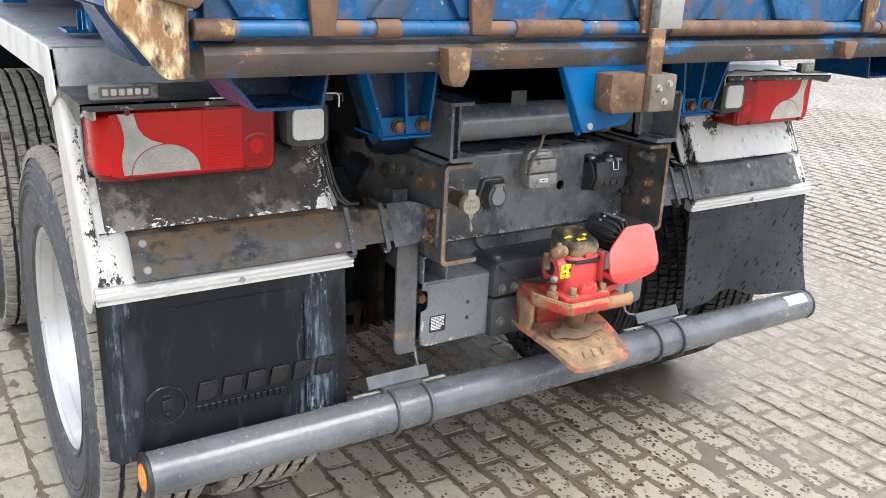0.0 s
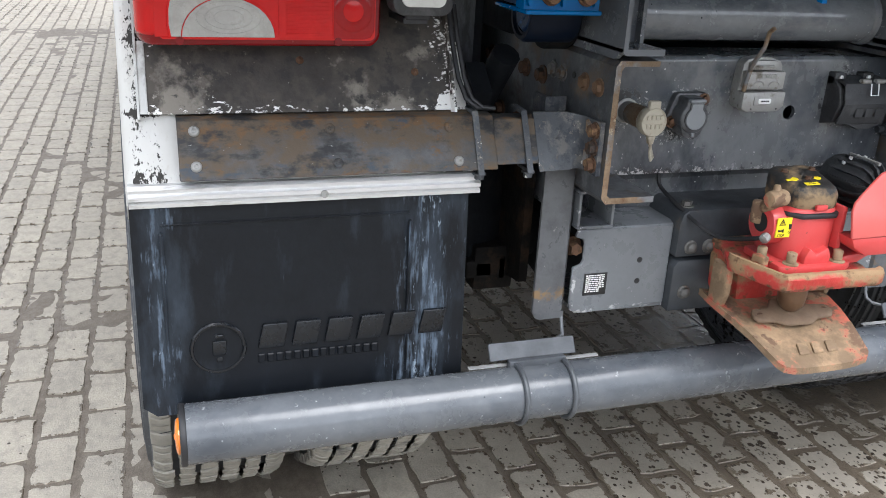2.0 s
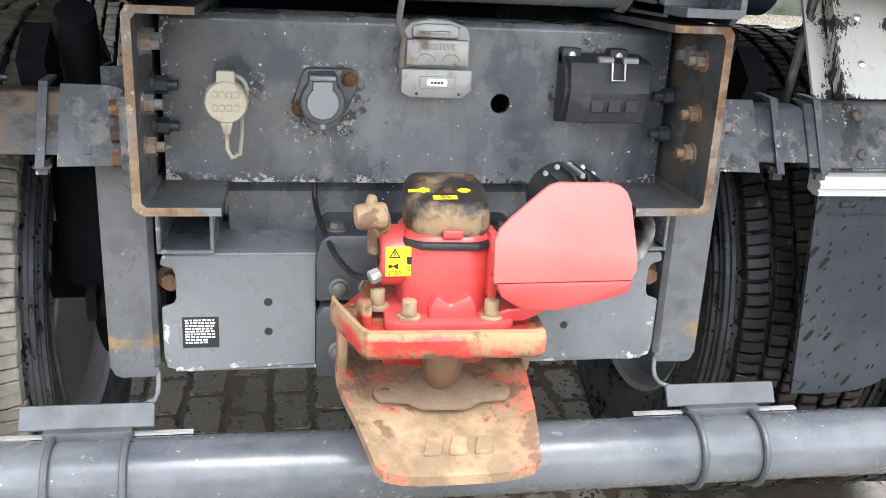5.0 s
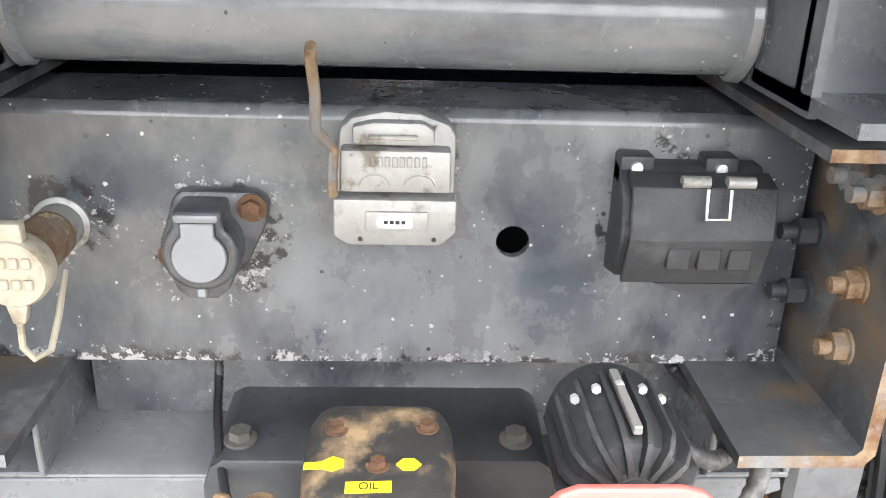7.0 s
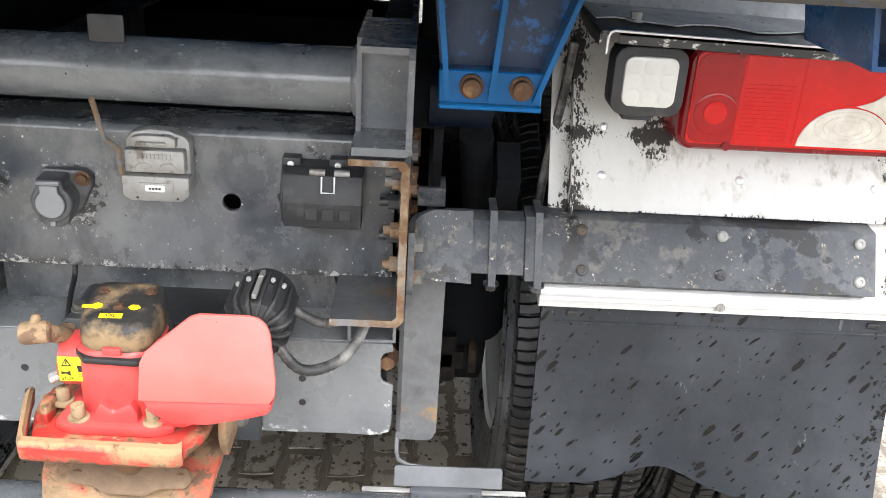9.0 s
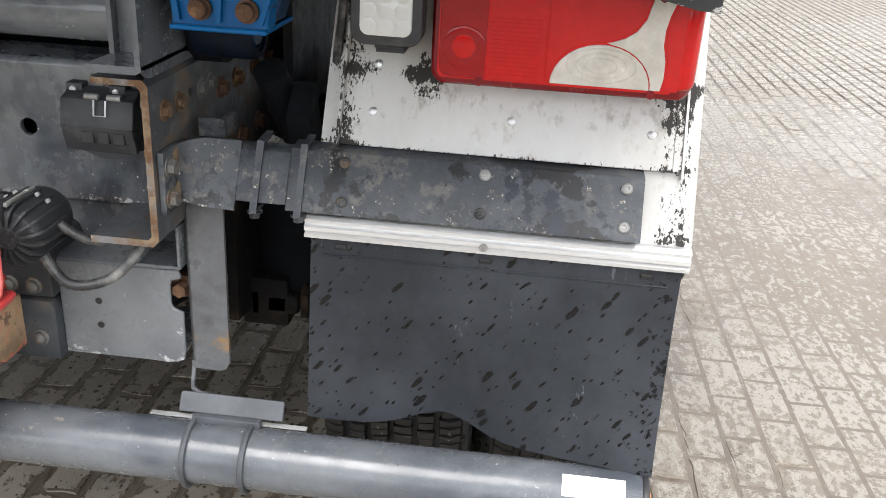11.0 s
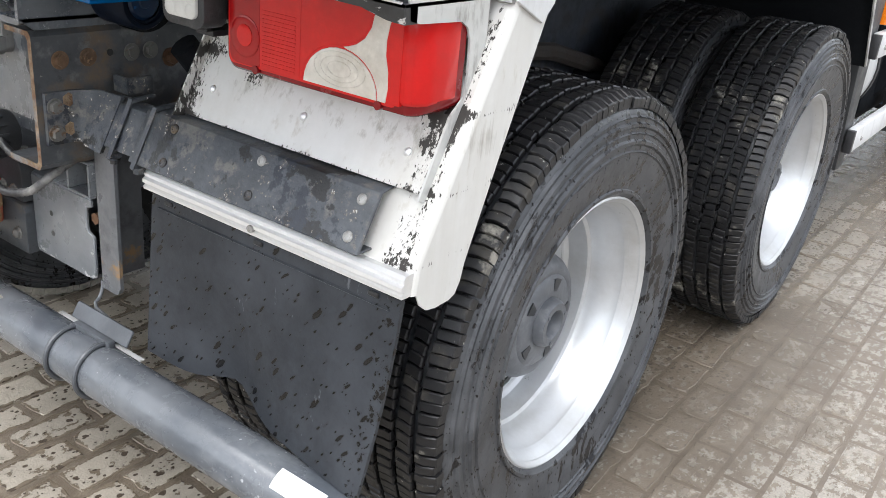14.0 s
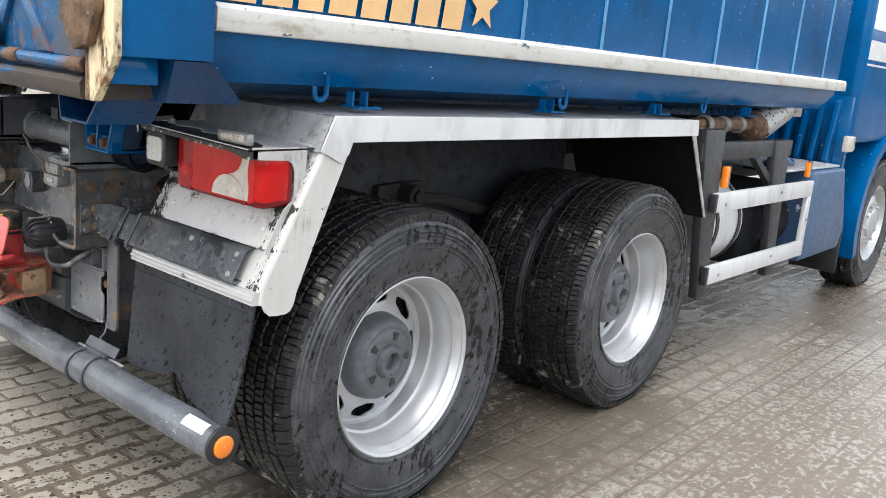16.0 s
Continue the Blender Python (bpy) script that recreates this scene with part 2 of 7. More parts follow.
M_alu = surface("aluminium", (0.73, 0.73, 0.725), 0.35, metal=0.6, vary=0.08, layers=(((0.3, 0.29, 0.27), 30, 0.68, 0.06, 0.6, (0.15, 1, 1)), ((0.05, 0.05, 0.05), 70, 0.80, 0.03, 0.8, (0.4, 1, 1))), bump=0.05)
M_alu_dull = surface("dull_wet_aluminium", (0.52, 0.52, 0.515), 0.32, metal=0.2, vary=0.2, layers=(((0.10, 0.10, 0.10), 5, 0.62, 0.12, 0.3, None), ((0.2, 0.2, 0.195), 24, 0.64, 0.08, 0.4, None)), bump=0.05)
M_red_lens = surface("red_lens", (0.52, 0.008, 0.007), 0.12, vary=0.2, layers=(((0.48, 0.005, 0.006), 14, 0.57, 0.12, 0.14, None),), bump=0.0, coat=0.1, spec=0.3)
M_dark_lens = surface("dark_red_lens", (0.17, 0.003, 0.005), 0.2, vary=0.15, bump=0.0, coat=0.2, spec=0.3)
M_deep_lens = surface("deep_red_lens", (0.30, 0.004, 0.005), 0.16, vary=0.2, bump=0.0, coat=0.1, spec=0.3)
M_clear_lens = surface("clear_lens", (0.60, 0.565, 0.50), 0.15, vary=0.2, layers=(((0.42, 0.37, 0.31), 14, 0.56, 0.12, 0.2, None),), bump=0.0, coat=0.6)
M_black = surface("black_plastic", (0.02, 0.02, 0.022), 0.5, bump=0.15)
M_red = surface("red_paint", (0.58, 0.068, 0.064), 0.36, vary=0.08, layers=(((0.58, 0.048, 0.046), 6, 0.58, 0.1, 0.4, None), ((0.24, 0.10, 0.05), 60, 0.78, 0.04, 0.9, None, (2, 0.775, 0.02, 0.1)), ((0.2, 0.05, 0.04), -50, 0.52, 0.02, 0.6, None)), bump=0.08, coat=0.2)
M_red_mud = surface("muddy_red_paint", (0.5, 0.042, 0.032), 0.5, layers=(((0.30, 0.19, 0.10), 16, 0.535, 0.06, 0.9, None, (2, 0.784, 0.010, 0.22), (2, 0.70, 0.04, 0.1)), ((0.12, 0.065, 0.035), 32, 0.62, 0.05, 0.9, None, (2, 0.752, 0.008, 0.08)), ((0.42, 0.32, 0.2), 70, 0.70, 0.03, 0.9, None)), bump=0.6)
M_mud = surface("mud_caked_steel", (0.25, 0.168, 0.098), 0.8, vary=0.35, layers=(((0.37, 0.25, 0.145), 12, 0.54, 0.08, 0.85, None), ((0.46, 0.10, 0.06), 24, 0.665, 0.06, 0.6, None, (2, 0.652, 0.02, 0.07), (0, 0.13, 0.03, 0.06)), ((0.15, 0.09, 0.055), 30, 0.61, 0.03, 0.9, None, (0, 0.11, 0.03, 0.05)), ((0.16, 0.03, 0.025), 24, 0.69, 0.02, 0.8, None)), bump=0.8)
M_cover = surface("muddy_black_cover", (0.025, 0.024, 0.023), 0.5, layers=(((0.24, 0.165, 0.09), 13, 0.57, 0.06, 0.9, None, (2, 0.895, 0.03, 0.14)), ((0.10, 0.07, 0.045), 40, 0.58, 0.08, 0.9, None)), bump=0.4)
M_tyre = surface("tyre_rubber", (0.043, 0.046, 0.051), 0.36, vary=0.35, layers=(((0.085, 0.088, 0.094), 8, 0.57, 0.12, 0.55, None), ((0.008, 0.008, 0.009), 34, 0.585, 0.03, 0.2, (1, 1, 0.4)), ((0.005, 0.005, 0.006), -42, 0.29, 0.04, 0.15, None), ((0.005, 0.005, 0.006), -90, 0.29, 0.04, 0.15, None)), bump=0.15, spec=0.35)
M_tread = surface("wet_tread", (0.015, 0.015, 0.0165), 0.42, vary=0.35, layers=(((0.05, 0.045, 0.038), 20, 0.62, 0.08, 0.9, None), ((0.27, 0.255, 0.22), 15, 0.71, 0.05, 0.9, None, (1, 0.44, 0.10, 0.12)), ((0.42, 0.41, 0.38), 80, 0.70, 0.02, 0.9, None)), bump=0.3, spec=0.4)
M_rim = surface("silver_rim", (0.56, 0.57, 0.58), 0.34, metal=0.55, vary=0.03, layers=(((0.47, 0.47, 0.46), 6, 0.60, 0.12, 0.5, None),), bump=0.0)
M_hub = surface("hub_grey", (0.115, 0.122, 0.134), 0.42, vary=0.25, layers=(((0.17, 0.175, 0.185), 24, 0.64, 0.08, 0.6, None), ((0.3, 0.3, 0.3), 60, 0.77, 0.03, 0.7, None)), bump=0.2)
# darker copy of the hub grey: the pockets' shade put into colour
M_pocket_shade = surface("hub_pocket_shade", (0.035, 0.037, 0.041), 0.5, vary=0.25, bump=0.2)
M_bolt_dull = surface("dull_bolt", (0.15, 0.145, 0.135), 0.5, metal=0.3, vary=0.3, layers=(((0.14, 0.09, 0.055), 60, 0.62, 0.06, 0.9, None),), bump=0.3)
M_yellow = surface("yellow_sticker", (0.85, 0.68, 0.02), 0.4, vary=0.05, bump=0.0)
M_ink = surface("black_ink", (0.015, 0.015, 0.015), 0.5, bump=0.0)
M_cream = surface("cream_plastic", (0.38, 0.345, 0.27), 0.5, vary=0.1, layers=(((0.22, 0.18, 0.13), 30, 0.60, 0.08, 0.7, None),), bump=0.1)
M_zinc = surface("cast_zinc", (0.34, 0.336, 0.32), 0.5, metal=0.4, vary=0.2, layers=(((0.2, 0.18, 0.15), 40, 0.62, 0.06, 0.8, None), ((0.05, 0.045, 0.04), 60, 0.70, 0.04, 0.8, None)), bump=0.3)
M_orange = surface("amber_lens", (0.85, 0.22, 0.01), 0.25, vary=0.05, bump=0.0, coat=0.8)
M_letter = surface("gold_lettering", (0.72, 0.45, 0.2), 0.5, vary=0.1, bump=0.0)
M_cabwhite = surface("cab_white_stripe", (0.8, 0.82, 0.84), 0.2, vary=0.03, bump=0.0, coat=0.5)
M_label = surface("white_label", (0.8, 0.8, 0.78), 0.45, vary=0.05, bump=0.0)
M_xmember = surface("crossmember_paint", (0.124, 0.130, 0.135), 0.22, vary=0.3, layers=(((0.18, 0.186, 0.192), 4, 0.57, 0.12, 0.35, (1, 1, 0.6)), ((0.042, 0.047, 0.055), 6, 0.55, 0.10, 0.22, (1, 1, 0.6)), ((0.048, 0.057, 0.068), 9, 0.74, 0.12, 0.25, None, ("p", -0.25, 1.07, 0.06, 0.28), ("p", -0.16, 1.075, 0.07, 0.22), ("p", 0.146, 1.064, 0.075, 0.3), ("p", 0.17, 0.945, 0.08, 0.2), ("p", 0.345, 1.10, 0.06, 0.3), ("p", -0.06, 1.09, 0.06, 0.2)), ((0.015, 0.016, 0.018), 60, 0.78, 0.03, 0.4, None, (2, 0.885, 0.026, 0.23), (0, 0.385, 0.03, 0.18), ("p", -0.15, 1.01, 0.085, 0.22), ("p", 0.01, 1.08, 0.09, 0.16), ("p", 0.27, 1.045, 0.105, 0.17), ("p", -0.288, 1.022, 0.07, 0.2)), ((0.33, 0.33, 0.325), 170, 0.79, 0.03, 0.7, None, (2, 0.885, 0.028, 0.18), (0, 0.385, 0.03, 0.13), ("p", -0.15, 1.01, 0.095, 0.16), ("p", 0.01, 1.08, 0.095, 0.13), ("p", 0.27, 1.045, 0.11, 0.14), ("p", -0.288, 1.022, 0.07, 0.12)), ((0.42, 0.42, 0.41), -110, 0.42, 0.03, 0.5, None), ((0.015, 0.017, 0.02), -70, 0.46, 0.02, 0.3, None)), bump=0.14, coat=0.2)
M_tube = surface("tube_paint", (0.129, 0.138, 0.150), 0.22, vary=0.2, layers=(((0.06, 0.068, 0.08), 9, 0.58, 0.1, 0.3, (0.5, 1, 1)), ((0.36, 0.37, 0.38), 60, 0.72, 0.03, 0.6, None), ((0.25, 0.22, 0.18), 45, 0.73, 0.04, 0.7, None), ((0.36, 0.37, 0.38), -75, 0.46, 0.02, 0.6, None), ((0.02, 0.022, 0.026), -60, 0.50, 0.02, 0.2, None)), bump=0.10, coat=0.05)
M_cross_tube = surface("glossy_tube_paint", (0.21, 0.22, 0.23), 0.2, vary=0.2, layers=(((0.06, 0.068, 0.08), 9, 0.58, 0.1, 0.3, (0.5, 1, 1)), ((0.36, 0.37, 0.38), 60, 0.72, 0.03, 0.6, None), ((0.25, 0.22, 0.18), 45, 0.73, 0.04, 0.7, None), ((0.36, 0.37, 0.38), -75, 0.46, 0.02, 0.6, None), ((0.02, 0.022, 0.026), -60, 0.50, 0.02, 0.2, None)), bump=0.10, coat=0.25)
M_upright = surface("upright_paint", (0.118, 0.122, 0.128), 0.32, vary=0.25, layers=(((0.24, 0.155, 0.08), 28, 0.765, 0.05, 0.9, None, (2, 0.645, 0.05, 0.20)), ((0.045, 0.045, 0.048), 9, 0.58, 0.1, 0.5, None), ((0.35, 0.34, 0.32), 70, 0.74, 0.03, 0.7, None)), bump=0.2)
# navy taken near black: the shadow on the bush is put into its colour
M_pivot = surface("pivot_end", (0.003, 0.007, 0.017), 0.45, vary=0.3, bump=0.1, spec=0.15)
M_skirt = surface("pale_aluminium", (0.70, 0.71, 0.72), 0.4, metal=0.25, vary=0.06, layers=(((0.45, 0.45, 0.45), 12, 0.60, 0.12, 0.5, (0.5, 0.5, 0.15)), ((0.12, 0.115, 0.11), 60, 0.80, 0.03, 0.7, (1, 1, 0.4), (1, 2.12, 0.05, 0.1))), bump=0.05)
M_shelf = surface("blackened_sheet", (0.045, 0.045, 0.046), 0.35, metal=0.3, vary=0.4, layers=(((0.7, 0.7, 0.7), 20, 0.72, 0.03, 0.4, (0.3, 1, 1)), ((0.55, 0.54, 0.52), 90, 0.80, 0.03, 0.6, (0.5, 1, 1), (1, 2.50, 0.012, 0.14))), bump=0.1)
M_lock = surface("dirty_lock_plate", (0.17, 0.145, 0.118), 0.55, metal=0.2, vary=0.3, layers=(((0.09, 0.055, 0.032), 14, 0.57, 0.08, 0.8, None), ((0.4, 0.38, 0.34), 70, 0.74, 0.03, 0.7, None)), bump=0.3)
M_worklens = surface("work_lamp_lens", (0.60, 0.60, 0.57), 0.18, vary=0.08, bump=0.1, grain=200, coat=1.0)
M_flap_gloss = surface("raised_rubber", (0.007, 0.0085, 0.011), 0.25, bump=0.1)
M_socket = surface("socket_plastic", (0.045, 0.047, 0.052), 0.4, vary=0.2, layers=(((0.3, 0.3, 0.3), 40, 0.7, 0.03, 0.7, None),), bump=0.15)
M_socket_grey = surface("worn_socket_plastic", (0.085, 0.088, 0.092), 0.35, vary=0.25, layers=(((0.035, 0.037, 0.041), 24, 0.57, 0.07, 0.3, None), ((0.3, 0.3, 0.295), 90, 0.72, 0.03, 0.7, None)), bump=0.25)
M_lid = surface("lid_plastic", (0.215, 0.225, 0.235), 0.4, vary=0.08, bump=0.03)
M_plastic = surface("grained_black_plastic", (0.03, 0.031, 0.033), 0.55, vary=0.2, layers=(((0.1, 0.1, 0.1), 12, 0.66, 0.1, 0.7, None),), bump=0.25, grain=160)
M_pin = surface("worn_pin", (0.2, 0.12, 0.07), 0.4, metal=0.4, vary=0.3, bump=0.3)
M_mud_dark = surface("dark_mud_steel", (0.2, 0.135, 0.085), 0.8, vary=0.35, bump=0.6)
M_bolt_mud = surface("muddy_bolt", (0.36, 0.27, 0.16), 0.7, vary=0.35, layers=((RUST, 30, 0.62, 0.06, 0.9, None),), bump=0.4)
M_hose = surface("hose_rubber", (0.03, 0.03, 0.032), 0.45, vary=0.3, layers=(((0.3, 0.29, 0.27), 10, 0.57, 0.1, 0.7, None),), bump=0.2)
# rusty steel taken near black: shade beneath the truck is in the colour
M_rust_dark = surface("shaded_rusty_steel", (0.009, 0.008, 0.0075), 0.8, vary=0.3, layers=(((0.06, 0.036, 0.02), 10, 0.62, 0.1, 0.9, None),), bump=0.4, spec=0.2)
M_frame_post = surface("grey_post_paint", (0.032, 0.034, 0.037), 0.5, vary=0.25, bump=0.15)
M_blue_dull = surface("dull_blue_paint", (0.045, 0.10, 0.2), 0.4, vary=0.15, layers=(((0.7, 0.72, 0.74), 7, 0.70, 0.012, 0.5, None),), bump=0.05)
# darker copy of the blue: shade under the body in the colour, plus rust flecks
M_blue_deep = surface("shaded_blue_paint", (0.001, 0.045, 0.145), 0.28, vary=0.3, layers=(((0.07, 0.04, 0.024), 9, 0.70, 0.05, 0.85, None), ((0.4, 0.45, 0.48), 60, 0.76, 0.02, 0.7, None)), bump=0.2)
M_rail = surface("chipped_white_rail", (0.66, 0.66, 0.62), 0.5, vary=0.08, layers=(((0.42, 0.38, 0.3), 16, 0.60, 0.08, 0.7, (1, 0.4, 1)), ((0.03, 0.07, 0.11), 24, 0.70, 0.02, 0.6, (1, 0.4, 1)), ((0.2, 0.17, 0.12), 60, 0.70, 0.03, 0.8, None)), bump=0.3)
M_seam = surface("weld_seam", (0.09, 0.28, 0.5), 0.35, vary=0.3, bump=0.3)
M_cream_rust = surface("cream_weathered", (0.62, 0.52, 0.33), 0.7, vary=0.2, layers=(((0.24, 0.13, 0.06), 26, 0.575, 0.06, 0.9, (1.0, 1.0, 0.4), (0, 1.15, 0.05, 0.12)), ((0.07, 0.04, 0.024), 30, 0.58, 0.04, 0.9, (1.0, 1.0, 0.35), (0, 1.15, 0.05, 0.06)), ((0.003, 0.11, 0.34), 30, 0.66, 0.03, 0.5, None)), bump=0.6)
M_bluebar = surface("blue_bar", (0.001, 0.09, 0.23), 0.3, vary=0.25, layers=(((0.16, 0.09, 0.05), 12, 0.52, 0.06, 0.8, (1.5, 0.3, 0.3)), ((0.5, 0.5, 0.48), 60, 0.72, 0.03, 0.7, None)), bump=0.2)
M_hinge = surface("hinge_rust", (0.15, 0.082, 0.045), 0.65, vary=0.35, layers=(((0.07, 0.038, 0.024), 16, 0.54, 0.08, 0.8, None), ((0.36, 0.25, 0.13), 34, 0.67, 0.05, 0.9, None), ((0.01, 0.1, 0.3), 26, 0.72, 0.03, 0.4, None), ((0.5, 0.46, 0.36), 90, 0.76, 0.03, 0.9, None)), bump=0.5)
M_rustblock = surface("brown_steel", (0.17, 0.098, 0.052), 0.6, vary=0.35, layers=(((0.06, 0.035, 0.02), 16, 0.56, 0.1, 0.8, None), ((0.34, 0.22, 0.12), 40, 0.64, 0.05, 0.9, None)), bump=0.4)


M_faded_lens = surface("faded_lens", (0.40, 0.385, 0.355), 0.25, vary=0.2, layers=(((0.27, 0.255, 0.23), 14, 0.58, 0.1, 0.3, None),), bump=0.0, coat=0.4)
M_wing = surface("stained_sheet", (0.52, 0.52, 0.50), 0.4, metal=0.15, vary=0.12, layers=(((0.25, 0.24, 0.22), 40, 0.60, 0.08, 0.6, (1, 1, 0.3)), ((0.03, 0.027, 0.024), 120, 0.76, 0.03, 0.8, (1, 1, 0.3), (1, 2.700, 0.02, 0.16), (1, 2.60, 0.04, 0.18), (2, 1.29, 0.02, 0.08))), bump=0.08)
# darkest copy of the blue: shade in recesses put into colour, with brown flecks
M_navy_shade = surface("shaded_navy_paint", (0.002, 0.022, 0.068), 0.45, vary=0.3, layers=(((0.05, 0.032, 0.022), 12, 0.66, 0.06, 0.85, None), ((0.003, 0.09, 0.28), 30, 0.64, 0.04, 0.4, None)), bump=0.3)
M_dusty_tyre = surface("dusty_sidewall", (0.078, 0.084, 0.092), 0.7, vary=0.25, layers=(((0.036, 0.038, 0.042), 9, 0.58, 0.1, 0.6, None), ((0.19, 0.195, 0.2), 30, 0.66, 0.08, 0.8, None), ((0.02, 0.02, 0.022), 30, 0.70, 0.03, 0.4, None)), bump=0.15)
M_backdrop = surface("horizon_dimmer", (0.10, 0.105, 0.085), 0.9, vary=0.3, layers=(((0.2, 0.195, 0.18), 0.12, 0.55, 0.03, 0.9, None), ((0.02, 0.025, 0.016), 0.8, 0.55, 0.1, 0.9, None)), bump=0.0, spec=0.1)
M_dusty_tread = surface("dust_caked_tread", (0.32, 0.30, 0.255), 0.9, vary=0.3, layers=(((0.12, 0.112, 0.10), 20, 0.60, 0.08, 0.9, None), ((0.03, 0.03, 0.03), 40, 0.72, 0.04, 0.8, None)), bump=0.4)
M_perforated = surface("perforated_shield", (0.42, 0.41, 0.39), 0.45, metal=0.4, vary=0.1, layers=(((0.03, 0.03, 0.03), -42, 0.06, 0.03, 0.8, None),), bump=0.1)
# paler red: the sky's sheen on the plate is put into its colour
M_pale_red = surface("red_plate_with_sheen", (0.62, 0.12, 0.105), 0.4, vary=0.06, layers=(((0.7, 0.09, 0.075), 5, 0.60, 0.12, 0.4, None), ((0.2, 0.06, 0.05), -45, 0.52, 0.02, 0.6, None)), bump=0.05)


def paving_material(name, joints):
    """Concrete blocks: pale where dry, brown and glossy where wet or silted; joints filled with silt. Laid out in world space."""
    m = bpy.data.materials.new(name)
    m.use_nodes = True
    nt = m.node_tree
    p = nt.nodes["Principled BSDF"]
    co = nt.nodes.new("ShaderNodeNewGeometry").outputs["Position"]
    sep = nt.nodes.new("ShaderNodeSeparateXYZ")
    nt.links.new(co, sep.inputs[0])
    big, mid, fine, grit = noisy(nt, co, 0.6, 4), noisy(nt, co, 5.0, 6), noisy(nt, co, 26.0, 8, 0.68, (1.2, 0.8, 1)), noisy(nt, co, 170.0, 3)

    def add(a, b, op="ADD"):
        return calc(nt, op, a, b)

    def blob(cx, cy, sx, sy):
        dx, dy = add(add(sep.outputs[0], cx, "SUBTRACT"), 1 / sx, "MULTIPLY"), add(add(sep.outputs[1], cy, "SUBTRACT"), 1 / sy, "MULTIPLY")
        d = add(add(dx, dx, "MULTIPLY"), add(dy, dy, "MULTIPLY"))
        return ramp(nt, add(d, add(mid, 1.4, "MULTIPLY")), 0.9, 2.0, 1.0, 0.0)

    br = nt.nodes.new("ShaderNodeTexBrick")
    mp = nt.nodes.new("ShaderNodeMapping")
    mp.inputs["Location"].default_value = (-0.7, 0.385, 0)
    rot = nt.nodes.new("ShaderNodeCombineXYZ")
    nt.links.new(sep.outputs[1], rot.inputs[0])
    nt.links.new(sep.outputs[0], rot.inputs[1])
    nt.links.new(rot.outputs[0], mp.inputs["Vector"])
    nt.links.new(mp.outputs[0], br.inputs["Vector"])
    br.inputs["Scale"].default_value, br.inputs["Brick Width"].default_value, br.inputs["Row Height"].default_value = 1.0, 0.225, 0.1185
    br.inputs["Mortar Size"].default_value, br.inputs["Mortar Smooth"].default_value = (0.009, 0.3) if joints else (0.034, 1.0)
    dry = blend(nt, ramp(nt, mid, 0.3, 0.7), (0.405, 0.362, 0.295), (0.54, 0.485, 0.395))
    dry = blend(nt, ramp(nt, fine, 0.46, 0.60, 0, 0.6), dry, (0.27, 0.25, 0.21))
    dry = blend(nt, ramp(nt, grit, 0.35, 0.7, 0, 0.45), dry, (0.2, 0.185, 0.155))
    dry = blend(nt, ramp(nt, sep.outputs[0], -1.2, 0.3, 0.1, 0.6), dry, (0.245, 0.213, 0.171))
    wet = blend(nt, ramp(nt, mid, 0.35, 0.65), (0.115, 0.093, 0.068), (0.185, 0.152, 0.113))
    rightward = ramp(nt, sep.outputs[0], 0.9, 1.5)
    wet = blend(nt, rightward, wet, blend(nt, ramp(nt, mid, 0.35, 0.65), (0.20, 0.16, 0.117), (0.285, 0.232, 0.173)))
    # brown silt on the right of the truck, driest on the left
    silt = add(add(blob(2.35, 5.1, 0.75, 1.5), 0.95, "MULTIPLY"), add(add(blob(1.15, 2.9, 0.3, 0.25), 0.5, "MULTIPLY"), add(blob(2.9, 3.3, 0.6, 0.6), 0.5, "MULTIPLY"), "MAXIMUM"), "MAXIMUM")
    pool = silt
    silt = add(silt, add(ramp(nt, sep.outputs[0], 0.95, 1.35), add(ramp(nt, big, 0.35, 0.6, 0.75, 1.0), 0.9, "MULTIPLY"), "MULTIPLY"), "MAXIMUM")
    # soaked paving by the wheels; the last patch darkens the middle under the truck
    soaked_dark = add(add(blob(0.95, 3.0, 0.45, 0.28), blob(1.15, 4.2, 0.5, 1.1), "MAXIMUM"), add(blob(1.3, 8.2, 0.8, 1.3), add(blob(0.0, 4.4, 0.9, 2.0), 0.6, "MULTIPLY"), "MAXIMUM"), "MAXIMUM")
    side = ramp(nt, sep.outputs[0], -0.9, 1.2, -0.215, -0.055)
    w = add(add(add(fine, side), add(add(big, 0.5, "SUBTRACT"), 0.6, "MULTIPLY")), add(add(silt, 0.05, "MULTIPLY"), add(soaked_dark, 0.12, "MULTIPLY")))
    if not joints:
        oi = nt.nodes.new("ShaderNodeObjectInfo").outputs["Random"]
        gi = nt.nodes.new("ShaderNodeNewGeometry").outputs["Random Per Island"]
        hue = add(add(oi, gi), 0.5, "MULTIPLY")
        w = add(add(w, ramp(nt, br.outputs["Fac"], 0.2, 0.85, 0, 0.2)), ramp(nt, hue, 0.2, 0.8, -0.035, 0.035))
        dry = blend(nt, ramp(nt, hue, 0.2, 0.8, 0, 0.35), dry, (0.25, 0.228, 0.195))
    f = ramp(nt, w, 0.512, 0.532)
    spots = ramp(nt, add(add(drops(nt, co, 30.0, (1.0, 0.85, 1), True), drops(nt, co, 52.0, (1.0, 0.8, 1), True), "MAXIMUM"), add(ramp(nt, sep.outputs[0], -1.1, 0.4, -0.25, 0.0), add(add(mid, 0.5, "SUBTRACT"), 0.5, "MULTIPLY"))), 0.27, 0.31)
    f = add(f, spots, "MAXIMUM")
